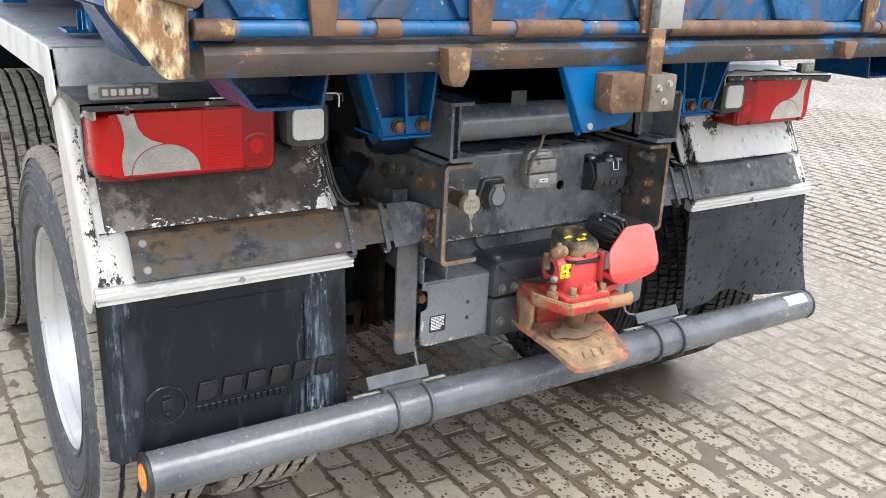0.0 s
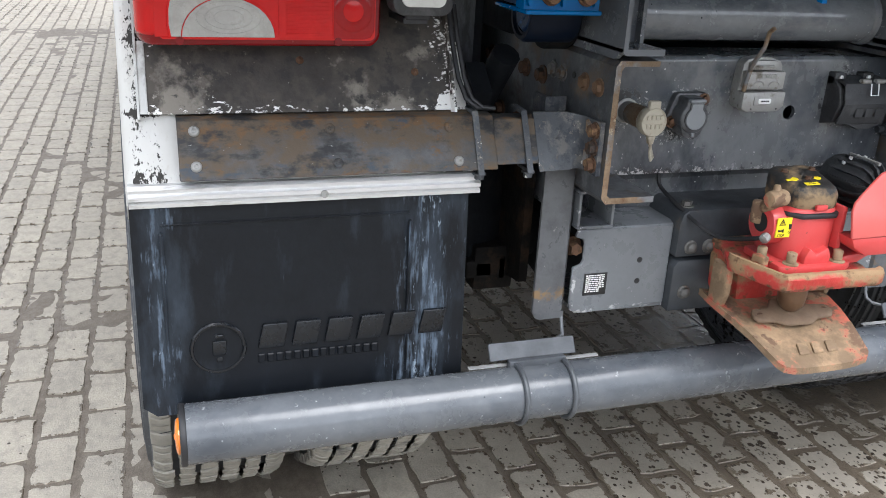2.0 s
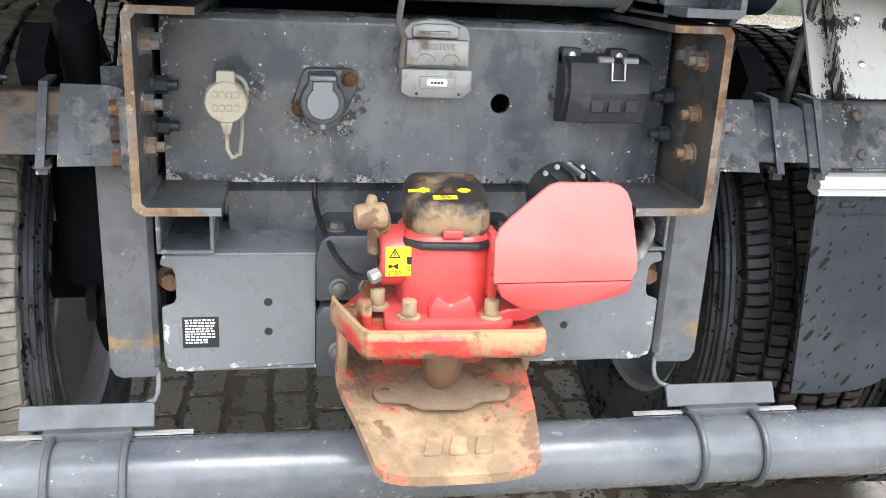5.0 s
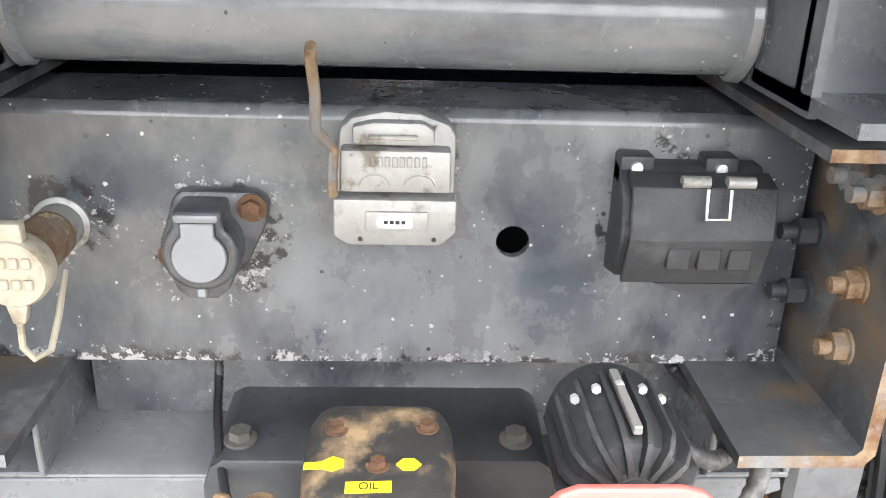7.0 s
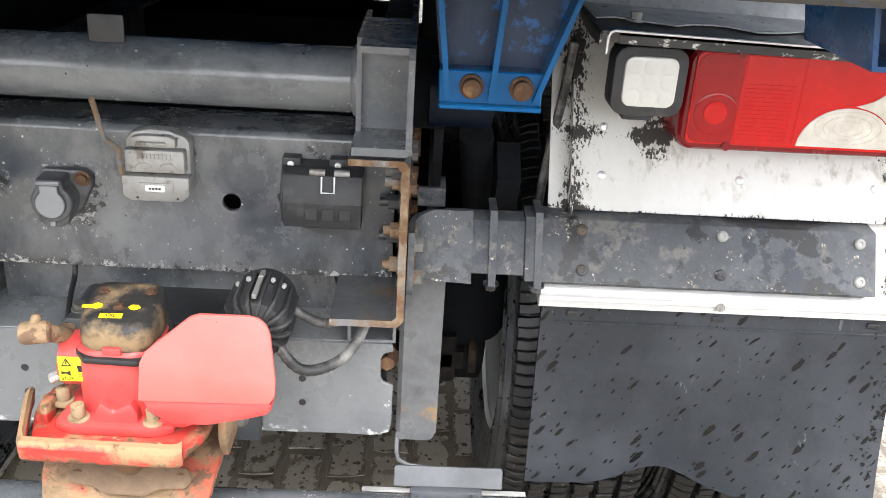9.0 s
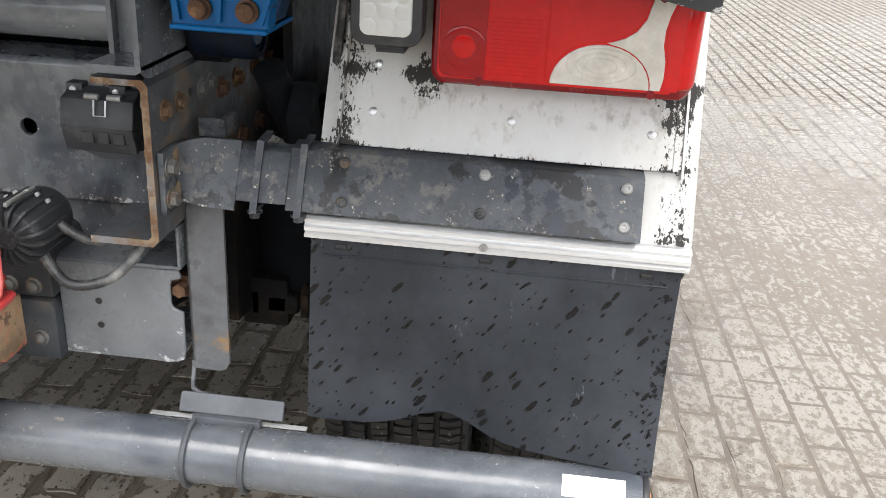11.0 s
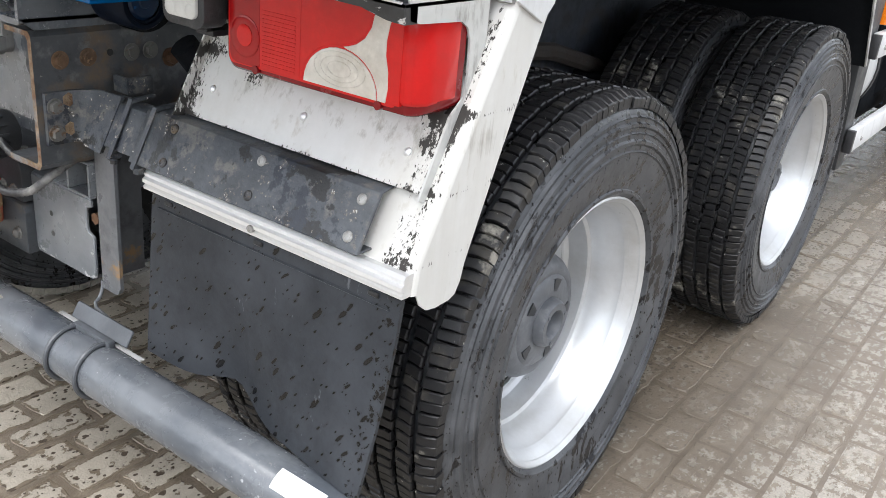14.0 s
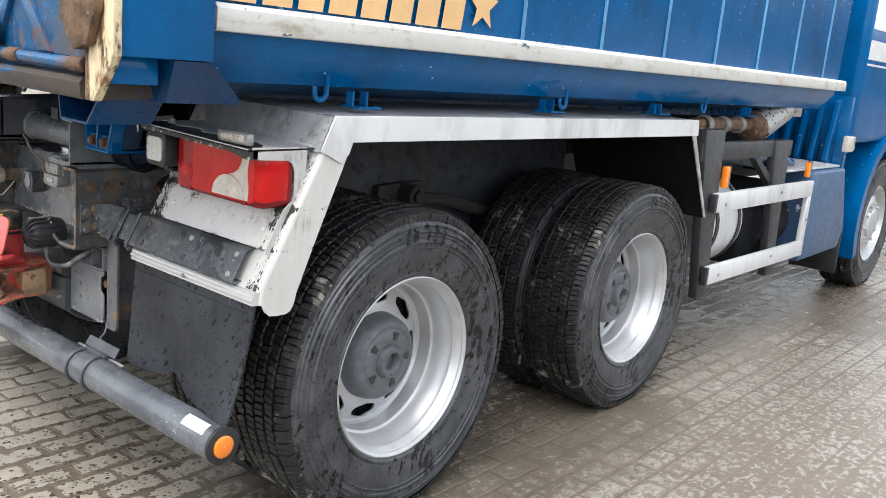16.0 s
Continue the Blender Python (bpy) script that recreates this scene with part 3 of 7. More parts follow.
    if joints:
        edge = ramp(nt, add(fine, add(grit, 0.3, "MULTIPLY")), 0.5, 0.75)
        leftward = ramp(nt, sep.outputs[0], -1.2, 0.6, 1.0, 0.0)
        damp = blend(nt, leftward, wet, (0.18, 0.153, 0.12))
        damp = blend(nt, edge, damp, (0.115, 0.092, 0.069))
        outside = add(add(ramp(nt, sep.outputs[1], 16.6, 16.9), ramp(nt, sep.outputs[0], -5.85, -5.8, 1, 0), "MAXIMUM"), add(ramp(nt, sep.outputs[0], 8.7, 8.8), ramp(nt, sep.outputs[1], -3.3, -3.2, 1, 0), "MAXIMUM"), "MAXIMUM")
        face = add(ramp(nt, br.outputs["Fac"], 0, 1, 1, 0), outside, "MULTIPLY")
        col = blend(nt, face, damp, blend(nt, ramp(nt, w, 0.47, 0.52), blend(nt, 0.3, dry, wet), wet))
        f = ramp(nt, leftward, 0, 1, 1.0, 0.35)
    else:
        col = blend(nt, spots, blend(nt, f, dry, wet), (0.062, 0.048, 0.036))
    flake = noisy(nt, co, 30.0, 9, 0.70, (1.25, 0.75, 1))
    flake = add(add(flake, add(br.outputs["Fac"], -0.10, "MULTIPLY")), add(add(big, 0.5, "SUBTRACT"), 0.4, "MULTIPLY"))
    flake = ramp(nt, add(flake, add(add(soaked_dark, -0.10, "MULTIPLY"), add(pool, -0.085, "MULTIPLY"))), 0.475, 0.505)
    film = blend(nt, ramp(nt, mid, 0.35, 0.65), (0.165, 0.138, 0.108), (0.235, 0.20, 0.160))
    film = blend(nt, add(pool, 0.8, "MULTIPLY"), film, blend(nt, ramp(nt, fine, 0.35, 0.65), (0.160, 0.126, 0.092), (0.225, 0.184, 0.138)))
    col = blend(nt, add(silt, 0.92, "MULTIPLY"), col, blend(nt, add(ramp(nt, br.outputs["Fac"], 0.5, 1.0, 0, 0.5), ramp(nt, pool, 0, 1, 1.0, 0.1), "MULTIPLY"), blend(nt, flake, film, blend(nt, ramp(nt, grit, 0.35, 0.65), (0.385, 0.355, 0.308), (0.30, 0.275, 0.235))), (0.095, 0.072, 0.052)))
    silt = add(silt, ramp(nt, flake, 0, 1, 1.0, 0.35), "MULTIPLY")
    col = blend(nt, add(soaked_dark, 0.5, "MULTIPLY"), col, (0.085, 0.07, 0.054))
    nt.links.new(col, p.inputs["Base Color"])
    nt.links.new(ramp(nt, add(f, add(soaked_dark, silt, "MAXIMUM"), "MAXIMUM"), 0, 1, 0.8, 0.24), p.inputs["Roughness"])
    b = nt.nodes.new("ShaderNodeBump")
    b.inputs["Strength"].default_value, b.inputs["Distance"].default_value = 0.6, 0.004
    nt.links.new(add(add(grit, fine), add(f, 0.8, "MULTIPLY"), "SUBTRACT"), b.inputs["Height"])
    nt.links.new(b.outputs[0], p.inputs["Normal"])
    return m


M_paver, M_joint = paving_material("concrete_paving_block", False), paving_material("joint_silt", True)


# ---- mesh helpers ----
def B():
    return bmesh.new()


def box(bm, x0, x1, y0, y1, z0, z1, bev=0.0, seg=2):
    m = Matrix.LocRotScale(((x0 + x1) / 2, (y0 + y1) / 2, (z0 + z1) / 2), None, (abs(x1 - x0), abs(y1 - y0), abs(z1 - z0)))
    vs = bmesh.ops.create_cube(bm, size=1, matrix=m)["verts"]
    if bev:
        es = list({e for v in vs for e in v.link_edges})
        bmesh.ops.bevel(bm, geom=es, offset=bev, segments=seg, profile=0.5, affect="EDGES")
    return bm


def prism(bm, pts, axis, a, b, bev=0.0, seg=2):
    """A polygon of 2D points pushed from a to b along an axis: x takes (y, z), y takes (x, z), z takes (x, y)."""
    put = {"x": lambda p, d: (d, p[0], p[1]), "y": lambda p, d: (p[0], d, p[1]), "z": lambda p, d: (p[0], p[1], d)}[axis]
    lo, hi = [bm.verts.new(put(p, a)) for p in pts], [bm.verts.new(put(p, b)) for p in pts]
    n = len(pts)
    fs = [bm.faces.new(lo), bm.faces.new(hi[::-1])] + [bm.faces.new((lo[i], hi[i], hi[(i + 1) % n], lo[(i + 1) % n])) for i in range(n)]
    bmesh.ops.recalc_face_normals(bm, faces=fs)
    if bev:
        bmesh.ops.bevel(bm, geom=list({e for f in fs for e in f.edges}), offset=bev, segments=seg, profile=0.5, affect="EDGES")
    return bm


def rounded(x0, x1, z0, z1, r, n=6):
    """Outline of a rectangle with round corners."""
    out = []
    for cx, cz, a0 in ((x1 - r, z1 - r, 0), (x0 + r, z1 - r, 90), (x0 + r, z0 + r, 180), (x1 - r, z0 + r, 270)):
        out += [(cx + r * math.cos(math.radians(a0 + 90 * k / n)), cz + r * math.sin(math.radians(a0 + 90 * k / n))) for k in range(n + 1)]
    return out


def lamp_shell(bm, s, ring):
    """Lamp housing: the outline pushed forward, with a soft front edge and a bent outer end."""
    cx, cz = sum(p[0] for p in ring) / len(ring), sum(p[1] for p in ring) / len(ring)
    bend = lambda x: max(0.0, (x - 1.19) / 0.045) ** 2 * 0.036
    rows = []
    for y, inset in ((2.66, 0.0), (2.566, 0.0), (2.556, 0.002), (2.552, 0.006)):
        row = []
        for x, z in ring:
            x, z = x - math.copysign(min(inset, abs(x - cx)), x - cx), z - math.copysign(min(inset, abs(z - cz)), z - cz)
            row.append(bm.verts.new((s * x, min(2.66, y + bend(x)), z)))
        rows.append(row)
    n = len(ring)
    fs = [bm.faces.new(rows[0])]
    for a, b in zip(rows, rows[1:]):
        fs += [bm.faces.new((a[i], a[(i + 1) % n], b[(i + 1) % n], b[i])) for i in range(n)]
    # front: strips across the height, so that the bent end stays smooth
    top = rows[-1][0:n // 2]
    low = rows[-1][n // 2:][::-1]
    fs += [bm.faces.new((top[i], top[i + 1], low[i + 1], low[i])) for i in range(len(top) - 1)]
    bmesh.ops.recalc_face_normals(bm, faces=fs)


def cyl(bm, p0, p1, r0, r1=None, seg=24, bev=0.0):
    p0, p1 = Vector(p0), Vector(p1)
    d = p1 - p0
    m = Matrix.Translation((p0 + p1) / 2) @ d.to_track_quat("Z", "Y").to_matrix().to_4x4()
    vs = bmesh.ops.create_cone(bm, cap_ends=True, segments=seg, radius1=r0, radius2=r0 if r1 is None else r1, depth=d.length, matrix=m)["verts"]
    if bev:
        es = [e for e in {e for v in vs for e in v.link_edges} if any(len(f.verts) > 4 for f in e.link_faces)]
        bmesh.ops.bevel(bm, geom=es, offset=bev, segments=2, profile=0.5, affect="EDGES")
    return bm


def lathe(bm, prof, m, seg=48, close=False):
    """A profile of (radius, height) turned about z, then posed by m."""
    rings = []
    for r, h in prof:
        rings.append([bm.verts.new(m @ Vector((r * math.cos(2 * math.pi * i / seg), r * math.sin(2 * math.pi * i / seg), h))) for i in range(seg)])
    if close:
        rings.append(rings[0])
    for a, b in zip(rings, rings[1:]):
        for i in range(seg):
            bm.faces.new((a[i], a[(i + 1) % seg], b[(i + 1) % seg], b[i]))
    return bm


def sweep(bm, pts, r, seg=8):
    pts = [Vector(p) for p in pts]
    rings = []
    side = None
    for i, p in enumerate(pts):
        d = (pts[min(i + 1, len(pts) - 1)] - pts[max(i - 1, 0)]).normalized()
        side = (side - d * side.dot(d)).normalized() if side else d.orthogonal().normalized()
        up = d.cross(side)
        rings.append([bm.verts.new(p + r * (math.cos(2 * math.pi * k / seg) * side + math.sin(2 * math.pi * k / seg) * up)) for k in range(seg)])
    for a, b in zip(rings, rings[1:]):
        for k in range(seg):
            bm.faces.new((a[k], a[(k + 1) % seg], b[(k + 1) % seg], b[k]))
    bm.faces.new(rings[0][::-1])
    bm.faces.new(rings[-1])
    return bm


def hexbolt(bm, p, axis, r, h, washer=True):
    p, d = Vector(p), Vector(axis).normalized()
    if washer:
        cyl(bm, p, p + d * h * 0.25, r * 1.45, seg=16)
    cyl(bm, p + d * h * 0.2, p + d * h, r, seg=6)
    return bm


def thing(name, at, label, category, group="", kind=""):
    ob = new(name)
    ob.empty_display_size = 0.2
    ob.location = at
    return tagged(ob, label, category, group, kind)


def base_of(ob):
    v = Vector(ob.location)
    while ob.parent:
        ob = ob.parent
        v += Vector(ob.location)
    return v


def part(name, bm, material, parent, label="", angle=35, recalc=True):
    """One mesh object, built in world coordinates, under a thing or a part."""
    me = bpy.data.meshes.new(name)
    if recalc:
        bmesh.ops.recalc_face_normals(bm, faces=bm.faces)
    bm.to_mesh(me)
    bm.free()
    me.polygons.foreach_set("use_smooth", [True] * len(me.polygons))
    me.set_sharp_from_angle(angle=radians(angle))
    for mt in material if isinstance(material, (list, tuple)) else (material,):
        me.materials.append(mt)
    ob = new(name, me)
    if parent:
        me.transform(Matrix.Translation(-base_of(parent)))
        ob.parent = parent
    return tagged(ob, label)


# ---- ground ----
bm = B()
g = 400
GX0, GX1, GY0, GY1, STEP = -3.0, 6.6, 0.6, 12.0, 0.045
nx, ny = round((GX1 - GX0) / STEP), round((GY1 - GY0) / STEP)
grid = []
for i in range(nx + 1):
    col = []
    for j in range(ny + 1):
        x, y = GX0 + i * STEP, GY0 + j * STEP
        edge = min(1.0, i / 6, j / 6, (nx - i) / 6, (ny - j) / 6)
        z = -0.008 + 0.006 * noise.noise(Vector((x * 1.3, y * 1.1, 0))) + 0.003 * noise.noise(Vector((x * 7, y * 7, 3)))
        z += 0.0078 * min(1.0, max(0.0, (x - 1.05) / 0.5)) * min(1.0, max(0.0, (3.9 - x) / 0.8)) * min(1.0, max(0.0, (y - 2.0) / 0.8)) * min(1.0, max(0.0, (9.0 - y) / 1.5)) + 0.0026 * noise.noise(Vector((x * 19, y * 13, 7)))
        for cx, cy, sx, sy, h in ((2.15, 5.1, 0.45, 0.9, 0.010), (1.15, 2.85, 0.28, 0.22, 0.008), (2.4, 3.9, 0.4, 0.4, 0.006), (1.9, 6.4, 0.5, 0.6, 0.006)):
            z += h * math.exp(-((x - cx) / sx) ** 2 - ((y - cy) / sy) ** 2)
        col.append(bm.verts.new((x, y, -0.010 + (z + 0.010) * edge)))
    grid.append(col)
for i in range(nx):
    for j in range(ny):
        bm.faces.new((grid[i][j], grid[i + 1][j], grid[i + 1][j + 1], grid[i][j + 1]))
for x0, x1, y0, y1 in ((-g, g, -g, GY0), (-g, g, GY1, g), (-g, GX0, GY0, GY1), (GX1, g, GY0, GY1)):
    bm.faces.new([bm.verts.new(v) for v in ((x0, y0, -0.010), (x1, y0, -0.010), (x1, y1, -0.010), (x0, y1, -0.010))])
ground = tagged(part("ground", bm, M_joint, None), "wet grey-brown concrete block paving of a yard", "ground", kind="structure")

# unseen ring added to dim low sky light and darken the horizon in reflections
bm = B()
ring = [(1.0 + 30 * math.cos(2 * math.pi * i / 48), 4.0 + 30 * math.sin(2 * math.pi * i / 48)) for i in range(48)]
rnd = random.Random(3)
tops = [rnd.uniform(2.4, 4.2) for i in range(48)]
for i in range(48):
    k = (i + 1) % 48
    bm.faces.new([bm.verts.new(v) for v in ((*ring[i], -0.2), (*ring[k], -0.2), (*ring[k], tops[k]), (*ring[i], tops[i]))])
    bm.faces.new([bm.verts.new(v) for v in ((ring[i][0] * 1.02, ring[i][1] * 1.02, -0.2), (ring[i][0] * 1.02, ring[i][1] * 1.02, tops[i]), (ring[k][0] * 1.02, ring[k][1] * 1.02, tops[k]), (ring[k][0] * 1.02, ring[k][1] * 1.02, -0.2))])
tagged(part("backdrop", bm, M_backdrop, None), "unseen green-grey ring round the yard, added to dim the low sky", "backdrop", kind="structure")

# ---- truck ----
truck = thing("dump_truck", (0, 5, 0), "blue three-axle dump truck with grey chassis, parked on wet paving", "truck")
# ---- wheels ----
TURN_X = Matrix.Rotation(math.pi / 2, 4, "Y")


def tyre_mesh():
    bm = B()
    prof = [(0.312, 0.10), (0.322, 0.128), (0.335, 0.138), (0.338, 0.143), (0.345, 0.144), (0.348, 0.140), (0.362, 0.143), (0.40, 0.150), (0.432, 0.153), (0.435, 0.1565), (0.438, 0.153), (0.448, 0.153), (0.452, 0.159), (0.459, 0.159), (0.463, 0.153), (0.472, 0.152), (0.475, 0.155), (0.478, 0.151), (0.485, 0.150),
            (0.489, 0.155), (0.495, 0.154), (0.499, 0.147), (0.506, 0.146), (0.509, 0.149), (0.513, 0.143), (0.52, 0.141), (0.530, 0.134), (0.536, 0.122), (0.537, 0.112)]
    lathe(bm, prof + [(r, -h) for r, h in prof[::-1]], TURN_X, 96)
    return bm


def tread_mesh(gap=0.09, deep=0.550, sipe=0.03):
    """Winter tread: six rows of blocks, each cut across by a fine sipe."""
    bm = B()
    n = 152
    rnd = random.Random(4)
    for row, (a, b) in enumerate(((-0.142, -0.098), (-0.089, -0.052), (-0.043, -0.005), (0.005, 0.043), (0.052, 0.089), (0.098, 0.142))):
        step, lean = 2 * math.pi / n, 0.003 * (1 if row % 2 else -1)
        for i in range(n):
            t0 = step * (i + 0.62 * row) + rnd.uniform(-0.0015, 0.0015)
            low, high = (gap, sipe) if i % 2 else (sipe, gap)
            t1, t2 = t0 + step * low, t0 + step * (1 - high)
            top = rnd.uniform(0.5585, 0.5635)
            jog = rnd.uniform(-0.001, 0.0035)
            rings = []
            for level, inset in ((deep, 0.0), (top - 0.003, 0.0), (top, 0.0022)):
                ring = []
                for sh, t in ((-1, t1), (0, t1 + 0.0022), (1, t1), (1, t2), (0, t2 + 0.0022), (-1, t2)):
                    edge = (row == 0 and sh < 0) or (row == 5 and sh > 0)
                    h = (a + b) / 2 + sh * ((b - a) / 2 - inset - jog)
                    tt = t + lean * sh + (inset / 0.56) * (1 if t == t1 or t == t1 + 0.0022 else -1)
                    r = (0.527 if level == deep else level - 0.010) if edge else level
                    ring.append(bm.verts.new((h, r * math.sin(tt), r * math.cos(tt))))
                rings.append(ring)
            for lo, hi in zip(rings, rings[1:]):
                for k in range(6):
                    bm.faces.new((lo[k], lo[(k + 1) % 6], hi[(k + 1) % 6], hi[k]))
            bm.faces.new(rings[-1])
    return bm


def blocks_mesh():
    """Low raised blanks where the maker's lettering stands."""
    bm = B()
    wall = lambda r: 0.1435 + (r - 0.362) * 0.135
    for t0, t1, r0, r1, cnt in ((-0.75, 0.05, 0.385, 0.425, 6), (0.55, 1.0, 0.395, 0.412, 9), (2.3, 3.1, 0.385, 0.425, 6)):
        for i in range(cnt):
            a0 = t0 + (t1 - t0) * i / cnt
            a1 = a0 + (t1 - t0) / cnt * 0.78
            vs = []
            for lift in (-0.004, 0.0011):
                for a, r in ((a0, r0), (a1, r0), (a1, r1), (a0, r1)):
                    vs.append(bm.verts.new((wall(r) + lift, r * math.sin(a), r * math.cos(a))))
            for f in ((4, 5, 6, 7), (0, 1, 5, 4), (1, 2, 6, 5), (2, 3, 7, 6), (3, 0, 4, 7)):
                bm.faces.new([vs[k] for k in f])
    return bm


def rim_mesh():
    bm = B()
    lathe(bm, [(0.30, 0.09), (0.316, 0.128), (0.324, 0.135), (0.330, 0.132), (0.331, 0.12), (0.322, 0.112)], TURN_X, 72)
    lathe(bm, [(0.322, 0.134), (0.314, 0.126), (0.311, 0.108), (0.304, 0.100), (0.301, 0.070), (0.293, 0.058), (0.289, 0.02), (0.283, 0.005), (0.274, 0.0), (0.270, -0.03), (0.266, -0.048), (0.264, -0.07)], TURN_X, 72)
    lathe(bm, [(0.266, -0.05), (0.258, -0.06), (0.250, -0.062)], TURN_X, 72)
    # disc with eight oval hand holes
    holes, k = 8, 12
    for s in range(holes):
        c = 2 * math.pi * (s + 0.62) / holes
        half = math.pi / holes
        outer = [(0.250, -half), (0.250, -half / 2), (0.250, 0), (0.250, half / 2), (0.250, half), (0.2175, half), (0.185, half), (0.185, half / 2), (0.185, 0), (0.185, -half / 2), (0.185, -half), (0.2175, -half)]
        inner = []
        for j in range(k):
            a = math.atan2(outer[j][0] - 0.2175, outer[j][1] * 0.2175)
            inner.append((0.2190 + 0.0285 * math.sin(a), 0.060 * math.cos(a) / 0.219))
        def at(p, h):
            return bm.verts.new((h, p[0] * math.sin(c + p[1]), p[0] * math.cos(c + p[1])))
        oh = lambda p: -0.062 + (0.250 - p[0]) * 0.35
        vo, vi, vb = [at(p, oh(p)) for p in outer], [at(p, oh(p)) for p in inner], [at(p, oh(p) - 0.008) for p in inner]
        for j in range(k):
            n = (j + 1) % k
            bm.faces.new((vo[j], vo[n], vi[n], vi[j]))
            bm.faces.new((vi[j], vi[n], vb[n], vb[j]))
    lathe(bm, [(0.185, -0.0392), (0.165, -0.034), (0.12, -0.034)], TURN_X, 48)
    bmesh.ops.remove_doubles(bm, verts=bm.verts, dist=0.0005)
    return bm


def hub_mesh():
    bm = B()
    lathe(bm, [(0.166, -0.06), (0.161, -0.03), (0.157, -0.004), (0.151, 0.016), (0.141, 0.030), (0.129, 0.037), (0.120, 0.038), (0.114, 0.036), (0.108, 0.041), (0.068, 0.046), (0.061, 0.044), (0.058, 0.060), (0.052, 0.068), (0.037, 0.068), (0.032, 0.062), (0.029, 0.036), (0.0, 0.034)], TURN_X, 48)
    return bm


def boss_mesh():
    """Dark raised block on the hub's face; its colour paints a pocket's shade."""
    bm = B()
    prism(bm, [(0.015, -0.016), (0.017, 0.0), (0.015, 0.016), (-0.015, 0.007), (-0.015, -0.007)], "x", 0.036, 0.0452)
    return bm


def nut_mesh(p0, p1, r0, r1, seg):
    bm = B()
    cyl(bm, p0, p1, r0, r1, seg=seg)
    return bm


def front_rim_mesh():
    bm = B()
    lathe(bm, [(0.331, 0.12), (0.331, 0.132), (0.322, 0.136), (0.312, 0.122), (0.30, 0.10), (0.29, 0.07), (0.27, 0.06), (0.24, 0.085), (0.20, 0.11), (0.16, 0.115), (0.13, 0.11), (0.125, 0.13), (0.09, 0.145), (0.0, 0.145)], TURN_X, 64)
    for i in range(10):
        t = 2 * math.pi * i / 10
        cyl(bm, (0.10, 0.168 * math.cos(t), 0.168 * math.sin(t)), (0.135, 0.168 * math.cos(t), 0.168 * math.sin(t)), 0.016, seg=6)
        t += 0.31
        cyl(bm, (0.08, 0.24 * math.cos(t), 0.24 * math.sin(t)), (0.0885, 0.24 * math.cos(t), 0.24 * math.sin(t)), 0.022, seg=16)
    return bm


def shared(name, bm, material, angle=35):
    me = bpy.data.meshes.new(name)
    bmesh.ops.recalc_face_normals(bm, faces=bm.faces)
    bm.to_mesh(me)
    bm.free()
    me.polygons.foreach_set("use_smooth", [True] * len(me.polygons))
    me.set_sharp_from_angle(angle=radians(angle))
    me.materials.append(material)
    return me


TREAD, DUSTY_TREAD, BLOCKS = shared("tread", tread_mesh(), M_tread), shared("tread", tread_mesh(0.035, 0.5575, 0.012), M_dusty_tread), shared("raised_lettering", blocks_mesh(), M_tyre)
DUSTY_TYRE = shared("tyre", tyre_mesh(), M_dusty_tyre)
HUB_BOSS = shared("dark_pocket_block", boss_mesh(), M_pocket_shade)
HUB_BOLT = shared("hub_bolt", nut_mesh((0.040, 0, 0), (0.071, 0, 0), 0.0065, 0.005, 8), M_hub)
TYRE, RIM, HUB, FRONT_RIM = shared("tyre", tyre_mesh(), M_tyre), shared("rim", rim_mesh(), M_rim), shared("hub", hub_mesh(), M_hub), shared("rim", front_rim_mesh(), M_rim)


def wheel(x, y, s, pieces, spin):
    w = tagged(new("wheel"), "")
    w.parent = truck
    w.location = Vector((x, y, 0.548)) - truck.location
    for nm, me in pieces:
        o = new(nm, DUSTY_TYRE if x < -0.9 and nm == "tyre" else me)
        o.parent = w
        o.rotation_euler = (spin, 0, 0 if s > 0 else math.pi)
        if nm == "tyre":
            for sub, mesh in (("tread", TREAD if x > 0 else DUSTY_TREAD), ("raised_lettering", BLOCKS)):
                t = tagged(new(sub, mesh), kind="stuff")
                t.parent, t.rotation_euler = w, (spin if sub != "tread" else 0.0, 0, 0 if s > 0 else math.pi)
    if any(nm == "hub" for nm, me in pieces):
        nuts(w, s, spin)


def nuts(w, s, spin):
    """Dark pocket blocks and bolt heads of one hub, each an object of its own."""
    for mesh, name, n, r, turn in ((HUB_BOSS, "dark_pocket_block", 5, 0.088, 0.35), (HUB_BOLT, "hub_bolt", 3, 0.046, 0.7)):
        for i in range(n):
            a = 2 * math.pi * i / n + turn + spin
            o = new(name, mesh)
            o.parent = w
            o.location, o.rotation_euler = (0, r * math.cos(a), r * math.sin(a)), (a, 0, 0 if s > 0 else math.pi)


AXLES = (3.212, 4.86)
for s in (1, -1):
    for k, y in enumerate(AXLES):
        off, back = (0.032, 0.0) if s > 0 else (0.035, 0.045)
        wheel(s * (1.085 + off), y - back, s, (("tyre", TYRE), ("rim", RIM), ("hub", HUB)), -0.35 - 0.15 * k)
        wheel(s * (0.735 + off), y - back, -s, (("tyre", TYRE), ("rim", RIM)), 0.3 + k)
    wheel(s * 1.06, 9.2, s, (("tyre", TYRE), ("rim", FRONT_RIM)), 0.2)

# ---- frame ----
def rear_edge(bm, y, index):
    """Gives the faces that look back at y a second material."""
    for f in bm.faces:
        if all(abs(v.co.y - y) < 0.002 for v in f.verts):
            f.material_index = index


